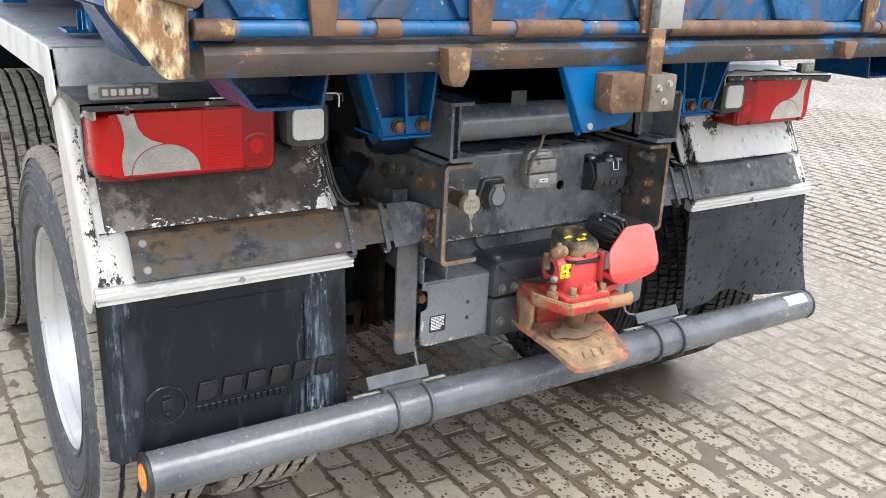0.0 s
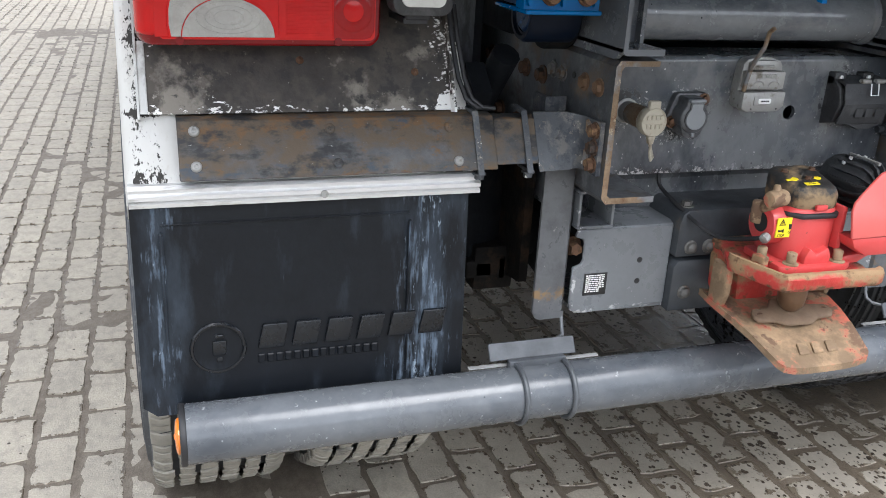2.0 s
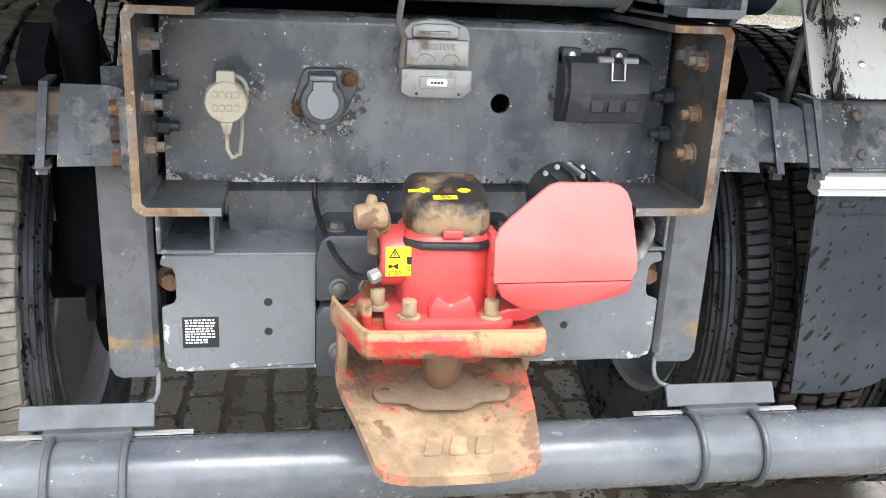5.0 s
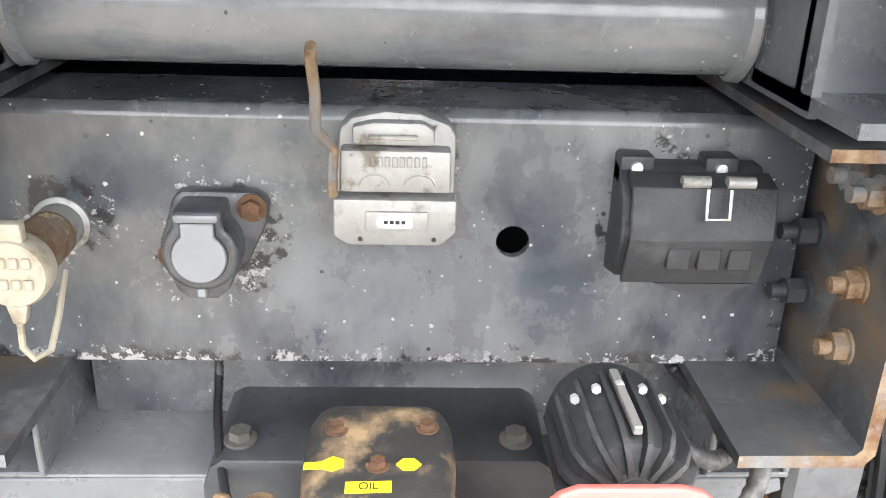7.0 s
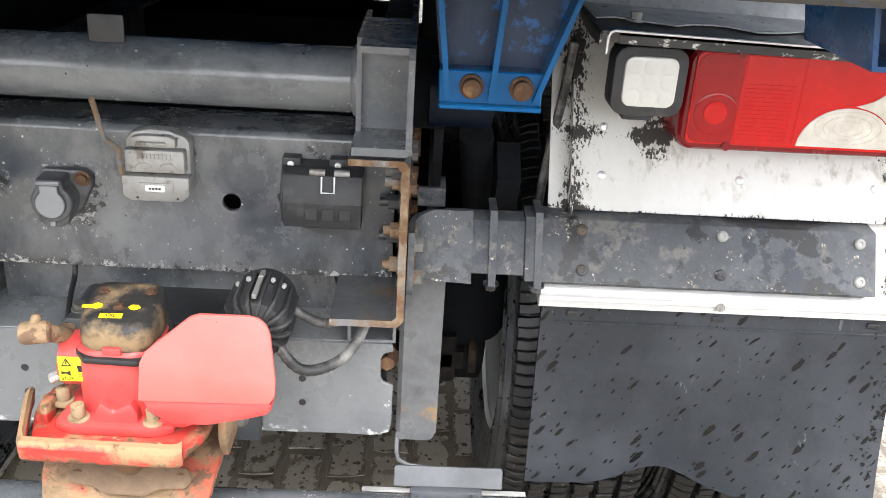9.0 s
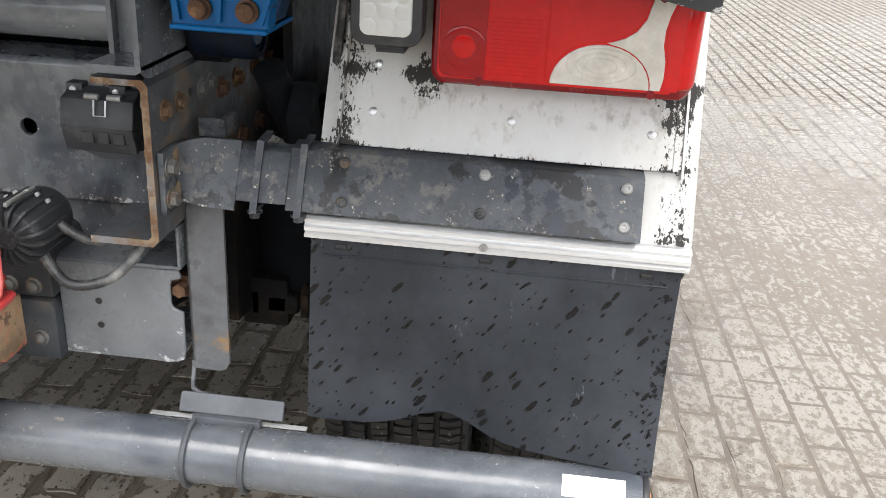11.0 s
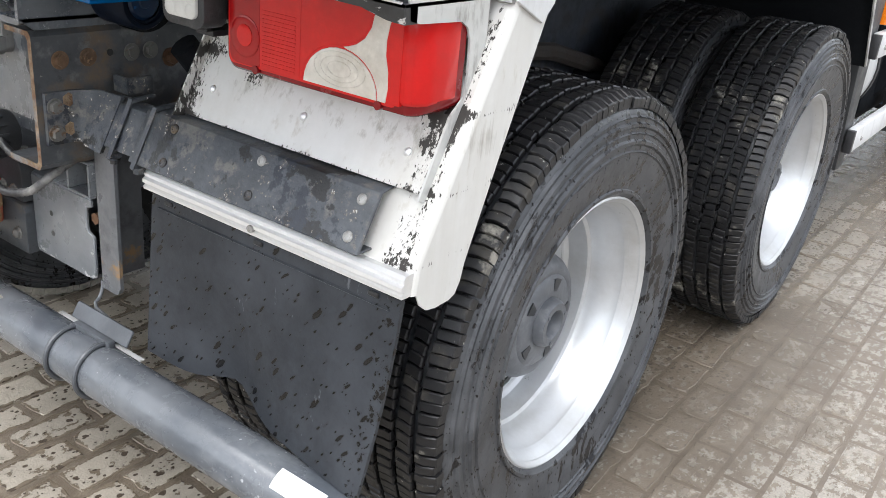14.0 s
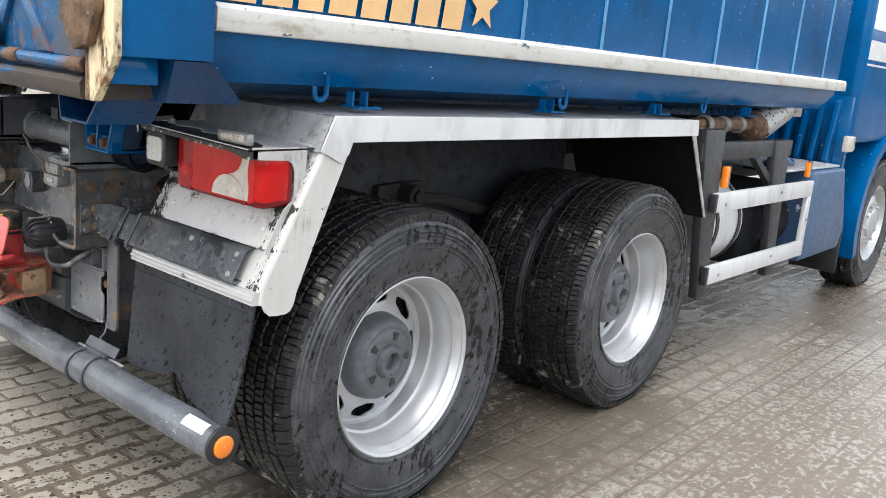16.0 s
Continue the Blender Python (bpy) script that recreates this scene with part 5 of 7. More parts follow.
    def lens(pts, material, name="lens", lift=0.0, label="", depth=0.02):
        bm = B()
        prism(bm, [(s * x, z) for x, z in pts], "y", y0 - lift, y0 + depth, 0.0007, 1)
        part(name, bm, material, lamp, label)
    # red plate added so gaps between the lenses don't show dark
    bm = B()
    prism(bm, [(s * x, z) for x, z in rounded(0.834, 1.198, 1.166, 1.307, 0.010)], "y", 2.5487, 2.5525)
    part("lens_gap_backing", bm, M_red_lens, lamp)
    lens([(0.852, 1.1680), (0.842, 1.1715), (0.837, 1.180), (0.836, 1.186), (0.836, 1.288), (0.8385, 1.297), (0.844, 1.303), (0.853, 1.3060), (0.908, 1.3060), (0.908, 1.1680)], M_deep_lens, "fog_lens")
    bm = B()
    lathe(bm, [(0.034, -0.004), (0.034, 0.001), (0.030, 0.0025), (0.02, 0.0012), (0.0, 0.001)], Matrix.Translation((s * 0.874, y0, 1.214)) @ Matrix.Rotation(math.pi / 2, 4, "X"), 32)
    fog = part("fog_ring", bm, M_deep_lens, lamp)
    bm = B()
    lathe(bm, [(0.018, 0.0), (0.018, 0.0022), (0.012, 0.003), (0.0, 0.0034)], Matrix.Translation((s * 0.874, y0, 1.216)) @ Matrix.Rotation(math.pi / 2, 4, "X"), 24)
    part("fog_lens_centre", bm, M_red_lens, fog)
    lens([(0.910, 1.1680), (0.910, 1.3060), (1.00, 1.3060), (1.00, 1.1680)], M_red_lens, "brake_lens")
    for i in range(14):
        z = 1.174 + i * 0.0066
        bm = B()
        box(bm, s * 0.914, s * 0.99, y0 - 0.0006, y0 + 0.004, z, z + 0.0035, 0.0005, 1)
        part("lens_rib", bm, M_red_lens, lamp)
    arc = [(1.085 + 0.078 * math.cos(math.radians(a)), 1.172 + 0.066 * math.sin(math.radians(a))) for a in range(180, 49, -13)]
    lens([(1.002, 1.3060), (1.002, 1.1724)] + arc[:8] + [(1.098, 1.2425), (1.114, 1.2475), (1.130, 1.259), (1.142, 1.276), (1.149, 1.3060)], M_red_lens, "indicator_lens")
    lens([(1.085 + 0.076 * math.cos(math.radians(a)), 1.170 + 0.064 * math.sin(math.radians(a))) for a in range(0, 181, 12)], M_clear_lens if s > 0 else M_faded_lens, "reversing_lens", 0.001)
    for rr in (0.02, 0.032, 0.044):
        bm = B()
        sweep(bm, [(s * (1.085 + rr * 1.2 * math.cos(a)), y0 - 0.0012, 1.202 + rr * 0.6 * math.sin(a)) for a in [2 * math.pi * i / 28 for i in range(29)]], 0.0006, 5)
        part("lens_ring", bm, M_clear_lens if s > 0 else M_faded_lens, lamp)
    lens([(1.151, 1.3060), (1.144, 1.275), (1.132, 1.257), (1.116, 1.2455), (1.100, 1.2398), (1.090, 1.2372)] + [(1.085 + 0.0775 * math.cos(math.radians(a)), 1.170 + 0.0655 * math.sin(math.radians(a))) for a in range(80, -1, -8)] + [(1.178, 1.1702), (1.181, 1.190), (1.180, 1.215), (1.174, 1.240), (1.174, 1.262), (1.178, 1.283), (1.186, 1.3060)], M_clear_lens if s > 0 else M_faded_lens, "clear_lens", 0.0005)
    lens([(1.189, 1.306), (1.181, 1.283), (1.177, 1.262), (1.177, 1.240), (1.183, 1.215), (1.184, 1.190), (1.181, 1.170), (1.204, 1.170), (1.204, 1.306)], M_red_lens, "end_lens", 0.0, "", 0.012)
    bm = B()
    prism(bm, [(s * x, y) for x, y in ((1.2005, 2.5485), (1.212, 2.552), (1.226, 2.562), (1.2345, 2.58), (1.2355, 2.60), (1.2355, 2.652), (1.225, 2.652), (1.2005, 2.56))], "z", 1.170, 1.304, 0.009, 3)
    part("side_lens", bm, M_red_lens, lamp)
    for x in (0.90, 1.165):
        for z in (1.164, 1.309):
            bm = B()
            cyl(bm, (s * x, 2.553, z), (s * x, 2.545, z), 0.007, seg=14)
            part("screw", bm, M_dark_lens, lamp)
    # beam across to the frame
    bm = B()
    prism(bm, [(slope(0.935), 0.935), (slope(1.028), 1.028), (slope(1.028, 0.04), 1.032), (slope(1.028, 0.046), 1.030), (slope(1.028, 0.008), 1.024), (slope(0.94, 0.008), 0.939), (slope(0.94, 0.045), 0.938), (slope(0.935, 0.045), 0.934)], "x", s * 0.60, s * 1.178, 0.0015, 1)
    prism(bm, [(slope(0.942, 0.003), 0.942), (slope(1.020, 0.003), 1.020), (slope(1.02, 0.04), 1.024), (slope(0.94, 0.045), 0.938)], "x", s * 0.47, s * 0.60, 0.0015, 1)
    beam = part("fender_beam", bm, M_bar if s > 0 else M_bar_rust, truck, "dark scratched steel beam with screws" if s > 0 else "rust-stained steel beam with screws")
    for x, z in (((0.691, 1.013), (0.922, 1.013), (1.15, 1.011), (1.15, 0.956), (0.693, 0.955), (0.92, 0.957)) if s > 0 else ((0.69, 1.010), (0.915, 1.012), (1.15, 1.012), (1.15, 0.957), (0.677, 0.952), (0.905, 0.955))):
        bm = B()
        hot = x > 1.0 or (s < 0 and abs(x - 0.677) < 0.01) or (s > 0 and z > 1.0 and x > 0.9)
        lathe(bm, [(0.0095, 0), (0.0095, 0.002), (0.007, 0.0045), (0.004, 0.005), (0.003, 0.0035), (0, 0.0035)], Matrix.Translation(tilt(s * x, z)) @ OUT.to_track_quat("Z", "Y").to_matrix().to_4x4(), 16)
        part("screw", bm, M_zinc if hot else M_bar_rust, beam)
    for x in ((0.548, 0.622) if s > 0 else (0.536, 0.636)):
        bm = B()
        o = 0.004
        prism(bm, [(slope(0.928, -o), 0.928), (slope(1.036, -o), 1.036), (slope(1.036, 0.05), 1.038), (slope(1.031, 0.05), 1.034), (slope(1.029, -0.001), 1.029), (slope(0.935, -0.001), 0.935), (slope(0.935, 0.05), 0.934), (slope(0.928, 0.05), 0.928)], "x", s * (x - 0.006), s * (x + 0.006))
        hexbolt(bm, (s * x, slope(0.928, 0.01), 0.928), (0, 0, -1), 0.009, 0.012)
        part("strap", bm, M_bar, beam)
    # bracket between beam and frame: a plate bent round on to the rail
    plan = [(0.412, 2.452), (0.4125, 2.50), (0.417, 2.522), (0.428, 2.537), (0.446, 2.543), (0.515, 2.543), (0.515, 2.535), (0.450, 2.535), (0.436, 2.529), (0.427, 2.518), (0.422, 2.50), (0.4215, 2.452)]
    bm = B()
    prism(bm, [(s * x, y) for x, y in plan], "z", 0.928, 1.032)
    for v in bm.verts:
        v.co.y += 0.53 * (v.co.z - 1.0) * min(1.0, max(0.0, (abs(v.co.x) - 0.425) / 0.03)) + (0.003 if abs(v.co.x) > 0.44 else 0)
    brk = part("beam_bracket", bm, M_bar, truck, "bent steel bracket with rusty bolts")
    for z in ((0.951, 1.005) if s > 0 else (0.947, 0.98, 1.013)):
        bm = B()
        cyl(bm, (s * 0.4215, 2.470, z), (s * 0.424, 2.470, z), 0.0165, seg=18)
        cyl(bm, (s * 0.424, 2.470, z), (s * 0.435, 2.470, z), 0.0125, seg=6)
        part("bolt", bm, M_bolt_dull if s > 0 else M_rust, brk, "rusty bolt")
    bm = B()
    prism(bm, [(s * 0.424, 2.60), (s * 0.47, 2.60), (s * 0.47, 2.66), (s * 0.462, 2.66), (s * 0.462, 2.608), (s * 0.424, 2.608)], "z", 1.020, 1.052)
    part("ear", bm, M_bar, brk)
    # flap strip: ribbed aluminium profile
    bm = B()
    prism(bm, [(2.534, 0.925), (2.522, 0.924), (2.516, 0.918), (2.518, 0.911), (2.512, 0.907), (2.512, 0.900), (2.519, 0.897), (2.513, 0.893), (2.514, 0.887), (2.53, 0.886), (2.548, 0.892), (2.548, 0.925)], "x", s * 0.630, s * 1.264)
    strip = part("flap_strip", bm, M_alu, truck, "ribbed bare aluminium clamping strip")
    bm = B()
    cyl(bm, (s * 0.93, 2.516, 0.90), (s * 0.93, 2.508, 0.90), 0.007, seg=12)
    part("screw", bm, M_zinc, strip)
    # mudflap, a bent rubber sheet
    nx, nz = 26, 16
    bm = B()
    rows = []
    for i in range(nx + 1):
        u = i / nx
        col = []
        for k in range(nz + 1):
            v = k / nz
            if s > 0:
                bot = 0.542 - 0.012 * u + 0.03 * math.exp(-((u - 0.40) / 0.12) ** 2)
                y = 2.528 - 0.028 * v - 0.05 * v * v * max(0, u - 0.4) / 0.6 + 0.025 * v * v * math.exp(-((u - 0.38) / 0.15) ** 2)
                x = 0.638 + 0.618 * u - 0.012 * v * (u > 0.5) * (u - 0.5)
            else:
                bot = 0.487 - 0.004 * (1 - u) + 0.02 * max(0.0, (u - 0.96) / 0.04) ** 2
                y = 2.528 - 0.022 * v + 0.006 * math.sin(4 * u) * v
                x = 0.648 + 0.617 * u
            col.append(Vector((s * x, y, 0.895 + (bot - 0.895) * v)))
        rows.append(col)
    front = [[bm.verts.new(p) for p in c] for c in rows]
    back = [[bm.verts.new(p + Vector((0, 0.008, 0))) for p in c] for c in rows]
    for i in range(nx):
        for k in range(nz):
            bm.faces.new((front[i][k], front[i + 1][k], front[i + 1][k + 1], front[i][k + 1]))
            bm.faces.new((back[i][k], back[i][k + 1], back[i + 1][k + 1], back[i + 1][k]))
    for k in range(nz):
        bm.faces.new((front[0][k], front[0][k + 1], back[0][k + 1], back[0][k]))
        bm.faces.new((front[nx][k], back[nx][k], back[nx][k + 1], front[nx][k + 1]))
    for i in range(nx):
        bm.faces.new((front[i][nz], front[i + 1][nz], back[i + 1][nz], back[i][nz]))
        bm.faces.new((front[i][0], back[i][0], back[i + 1][0], front[i + 1][0]))
    flap = part("mudflap", bm, M_flap_r if s > 0 else M_flap_l, truck, "grey rubber mudflap spotted with water" if s > 0 else "black rubber mudflap with moulded emblem and pale streaks")
    if s > 0:
        # slots as thin black blocks, painted for the dark inside them
        for x in (0.69, 0.935, 1.2):
            bm = B()
            box(bm, x - 0.011, x + 0.011, 2.521, 2.5265, 0.866, 0.875, 0.002, 1)
            part("slot", bm, M_ink, flap)
        bm = B()
        box(bm, 0.66, 1.235, 2.5215, 2.5255, 0.853, 0.856, 0.001, 1)
        part("moulded_line", bm, M_flap_r, flap)
    else:
        bm = B()
        for x in (-0.765, -1.215):
            box(bm, x - 0.003, x + 0.003, 2.509, 2.520, 0.52, 0.84, 0.002, 1)
        box(bm, -1.215, -0.765, 2.522, 2.5265, 0.85, 0.853, 0.001, 1)
        part("moulded_line", bm, M_flap_l, flap)
        bm = B()
        sweep(bm, [(-1.127 + 0.048 * math.cos(2 * math.pi * i / 32), 2.512, 0.611 + 0.048 * math.sin(2 * math.pi * i / 32)) for i in range(33)], 0.004, 6)
        for dx, dz, w, h in ((0, 0.004, 0.026, 0.03), (0, 0.028, 0.018, 0.008), (0, -0.02, 0.012, 0.012)):
            box(bm, -1.125 + dx - w / 2, -1.125 + dx + w / 2, 2.509, 2.515, 0.607 + dz - h / 2, 0.607 + dz + h / 2, 0.003, 2)
        part("emblem", bm, M_flap_gloss, flap, "raised round emblem")
        for i in range(6):
            x = -1.055 + i * 0.0625
            bm = B()
            prism(bm, [(x, 0.602), (x + 0.010, 0.652), (x + 0.057, 0.652), (x + 0.049, 0.602)], "y", 2.5085, 2.518, 0.003, 2)
            part("raised_block", bm, M_flap_gloss, flap)
        for i in range(14):
            x = -1.055 + i * 0.0168
            bm = B()
            box(bm, x, x + 0.0135, 2.510, 2.516, 0.572, 0.590, 0.002, 1)
            part("raised_block", bm, M_flap_l, flap)
    # cable behind the panel
    bm = B()
    sweep(bm, [(s * 0.664, 2.66, 1.29), (s * 0.658, 2.66, 1.22), (s * 0.648, 2.66, 1.14), (s * 0.638, 2.66, 1.06), (s * 0.634, 2.67, 0.99), (s * 0.64, 2.69, 0.90)], 0.008)
    part("conduit", bm, M_hose, truck)

# ---- sockets on the crossmember ----
bm = B()
lathe(bm, [(0.026, 0.0), (0.026, 0.006), (0.0215, 0.008), (0.0215, 0.03)], Matrix.Translation((-0.288, 2.60, 1.022)) @ Matrix.Rotation(math.pi / 2, 4, "X"), 28)
s1 = part("power_socket", bm, M_zinc, truck, "round power socket with cream plastic cap")
bm = B()
lathe(bm, [(0.022, 0.03), (0.0225, 0.09), (0.021, 0.098)], Matrix.Translation((-0.288, 2.60, 1.022)) @ Matrix.Rotation(math.pi / 2, 4, "X"), 28)
part("sleeve", bm, M_ochre, s1, "rust-brown sleeve")
bm = B()
lathe(bm, [(0.0285, 0.094), (0.0295, 0.10), (0.0295, 0.112), (0.027, 0.116), (0.0, 0.117)], Matrix.Translation((-0.288, 2.60, 1.022)) @ Matrix.Rotation(math.pi / 2, 4, "X"), 32)
prism(bm, [(-0.301, 1.045), (-0.300, 1.064), (-0.276, 1.064), (-0.275, 1.045)], "y", 2.486, 2.498, 0.003)
prism(bm, [(-0.297, 0.996), (-0.293, 0.978), (-0.283, 0.978), (-0.279, 0.996)], "y", 2.486, 2.496, 0.002)
cap = part("cap", bm, M_cream, s1, "cream plastic cap")
for k, (z, n) in enumerate(((1.028, 4), (1.010, 4))):
    for i in range(n):
        bm = B()
        box(bm, -0.306 + i * 0.0095, -0.299 + i * 0.0095, 2.481, 2.484, z, z + 0.009, 0.001, 1)
        part("raised_block", bm, M_cream, s1)
bm = B()
sweep(bm, [(-0.288, 2.488, 0.979), (-0.288, 2.486, 0.958), (-0.282, 2.49, 0.945), (-0.272, 2.50, 0.948), (-0.270, 2.52, 0.97), (-0.27, 2.545, 1.0)], 0.003, 8)
part("cap_strap", bm, M_cream, s1)
def keyhole(cx, cz, r, half, top, n=22):
    """Outline of a disc with a neck that rises to top."""
    a0 = math.asin(half / r)
    arc = [(cx + r * math.sin(a), cz + r * math.cos(a)) for a in [a0 + (2 * math.pi - 2 * a0) * i / n for i in range(n + 1)]]
    return [(cx + half, top)] + arc + [(cx - half, top)]


bm = B()
prism(bm, [(-0.196, 0.990), (-0.199, 1.010), (-0.184, 1.054), (-0.176, 1.060), (-0.112, 1.060), (-0.101, 1.050), (-0.104, 1.030), (-0.122, 0.992), (-0.140, 0.975), (-0.172, 0.975)], "y", 2.582, 2.60, 0.004)
s2 = part("trailer_socket", bm, M_socket_grey, truck, "grey trailer socket with keyhole-shaped flip lid")
bm = B()
prism(bm, keyhole(-0.156, 1.014, 0.033, 0.021, 1.056), "y", 2.545, 2.585, 0.005, 3)
prism(bm, [(-0.186, 1.000), (-0.178, 0.980), (-0.168, 0.972), (-0.144, 0.972), (-0.134, 0.980), (-0.126, 1.000)], "y", 2.549, 2.584, 0.003)
part("collar", bm, M_socket_grey, s2, "worn grey plastic collar")
# black sheet behind the lid paints the dark gap round it
bm = B()
prism(bm, keyhole(-0.156, 1.014, 0.0245, 0.0150, 1.046), "y", 2.5438, 2.55)
part("lid_gap_sheet", bm, M_black, s2)
bm = B()
prism(bm, keyhole(-0.156, 1.014, 0.0232, 0.0138, 1.045), "y", 2.5405, 2.55, 0.001, 1)
part("flip_lid", bm, M_lid, s2, "smooth pale grey lid")
bm = B()
box(bm, -0.175, -0.137, 2.538, 2.55, 1.046, 1.054, 0.003)
part("lid_hinge", bm, M_grey, s2)
bm = B()
box(bm, -0.160, -0.152, 2.543, 2.549, 0.976, 0.984, 0.001, 1)
part("latch", bm, M_lid, s2)
for x, z in ((-0.116, 1.046), (-0.188, 1.000)):
    bm = B()
    hexbolt(bm, (x, 2.582, z), (0, -1, 0), 0.009, 0.01)
    part("bolt", bm, M_rust, s2)
# air coupling
bm = B()
prism(bm, [(-0.041, 1.0340), (-0.043, 1.0710), (-0.038, 1.1210), (-0.028, 1.1310), (0.0, 1.1370), (0.03, 1.1350), (0.055, 1.1260), (0.061, 1.1160), (0.061, 1.0380), (0.052, 1.0280), (-0.03, 1.0260)], "y", 2.572, 2.60, 0.004)
ac = part("air_coupling", bm, M_zinc, truck, "cast double air coupling, grey and dusty")
for nm, pts, y in (("cover", [(-0.037, 1.0710), (-0.037, 1.1080), (0.056, 1.1080), (0.056, 1.0710)], 2.553), ("base", [(-0.043, 1.0320), (-0.043, 1.0660), (0.062, 1.0660), (0.062, 1.0360), (0.048, 1.0240), (-0.03, 1.0240)], 2.550),
                   ("lid", [(-0.027, 1.1100), (-0.027, 1.1260), (-0.01, 1.1300), (0.032, 1.1300), (0.042, 1.1240), (0.042, 1.1100)], 2.560)):
    bm = B()
    prism(bm, pts, "y", y, 2.58, 0.003)
    part(nm, bm, M_zinc, ac)
bm = B()
box(bm, -0.014, 0.028, 2.5555, 2.561, 1.1160, 1.1200, 0.001, 1)
part("grip", bm, M_zinc, ac)
bm = B()
prism(bm, [(-0.016, 1.0380), (-0.016, 1.0560), (0.038, 1.0560), (0.038, 1.0380)], "y", 2.5475, 2.552, 0.002)
part("plate", bm, M_zinc, ac)
bm = B()
box(bm, -0.006, 0.025, 2.5458, 2.549, 1.0420, 1.0530, 0.003)
part("label", bm, M_label, ac)
for i in range(4):
    bm = B()
    box(bm, 0.0 + i * 0.005, 0.0035 + i * 0.005, 2.545, 2.547, 1.0460, 1.0490)
    part("label_mark", bm, M_ink, ac)
for i in range(8):
    bm = B()
    box(bm, -0.012 + i * 0.0062, -0.0075 + i * 0.0062, 2.5515, 2.5545, 1.0940, 1.1030, 0.0008, 1)
    part("raised_block", bm, M_zinc, ac)
for x in (-0.008, 0.03):
    bm = B()
    sweep(bm, [(x + 0.013 * math.cos(a), 2.5522, 1.0780 + 0.010 * math.sin(a)) for a in [math.pi * i / 12 for i in range(13)]], 0.0012, 5)
    part("raised_arc", bm, M_zinc, ac)
# pin holes as black discs that stand in for their dark
for x in (-0.02, 0.043):
    bm = B()
    cyl(bm, (x, 2.5495, 1.0305), (x, 2.552, 1.0305), 0.0022, seg=8)
    part("pin_hole_disc", bm, M_ink, ac)
bm = B()
sweep(bm, [(-0.043, 2.553, 1.0680), (-0.043, 2.549, 1.0910), (-0.041, 2.545, 1.1110), (-0.047, 2.535, 1.1210), (-0.053, 2.52, 1.1340), (-0.051, 2.50, 1.1660), (-0.053, 2.49, 1.1960), (-0.051, 2.48, 1.205)], 0.0045, 8)
part("lever", bm, M_ochre, ac, "rusty bent lever")
# black socket box with sloping lid
bm = B()
prism(bm, [(2.60, 1.0930), (2.58, 1.0930), (2.555, 1.0710), (2.545, 1.0380), (2.56, 0.995), (2.60, 0.985)], "x", 0.205, 0.333, 0.002, 1)
for x in (0.205, 0.28):
    box(bm, x, x + 0.03, 2.575, 2.60, 1.0740, 1.1010, 0.003)
db = part("socket_box", bm, M_plastic, truck, "black plastic socket box with sprung lid")
bm = B()
prism(bm, [(2.572, 1.0840), (2.55, 1.0780), (2.539, 1.0400), (2.536, 1.0380), (2.545, 1.0830), (2.57, 1.0900)], "x", 0.210, 0.336, 0.0015, 1)
prism(bm, [(2.539, 1.0420), (2.536, 1.0380), (2.55, 0.992), (2.556, 0.994)], "x", 0.210, 0.334, 0.001, 1)
prism(bm, [(0.24, 0.992), (0.33, 0.992), (0.30, 0.981), (0.27, 0.981)], "y", 2.55, 2.57)
part("lid", bm, M_plastic, db)
bm = B()
sweep(bm, [(0.272, 2.538, 1.0840), (0.272, 2.533, 1.0590), (0.292, 2.533, 1.0590), (0.292, 2.538, 1.0840)], 0.0016, 6)
part("wire_clip", bm, M_alu, db)
for x in (0.252, 0.291):
    bm = B()
    cyl(bm, (x, 2.549, 1.0870), (x + 0.024, 2.549, 1.0870), 0.0055, seg=12)
    part("spring", bm, M_zinc, db)
for x in (0.219, 0.294):
    bm = B()
    lathe(bm, [(0.0055, 0), (0.005, 0.004), (0.003, 0.0045), (0.0025, 0.003), (0, 0.003)], Matrix.Translation((x, 2.575, 1.0910)) @ Matrix.Rotation(math.pi / 2, 4, "X"), 12)
    part("screw", bm, M_alu, db)
for i in range(3):
    bm = B()
    x = 0.245 + i * 0.027
    prism(bm, [(x, 1.0100), (x, 1.0300), (x + 0.02, 1.0300), (x + 0.02, 1.0100)], "y", 2.5375, 2.545, 0.001, 1)
    bmesh.ops.transform(bm, matrix=Matrix.Shear("XZ", 4, (0, 0)), verts=bm.verts)
    part("raised_block", bm, M_plastic, db)
# type plate with unreadable print
bm = B()
box(bm, -0.367, -0.313, 2.5465, 2.5482, 0.634, 0.684)
tp = part("type_plate", bm, M_ink, truck, "black type plate with tiny white print")
rnd = random.Random(7)
bm = B()
for r in range(9):
    x = -0.363
    z = 0.678 - r * 0.0046
    while x < -0.322:
        w = rnd.uniform(0.003, 0.009)
        if not (r > 6 and x > -0.335):
            box(bm, x, min(x + w, -0.318), 2.546, 2.5467, z, z + 0.0026)
        x += w + 0.0016
part("print", bm, M_label, tp)

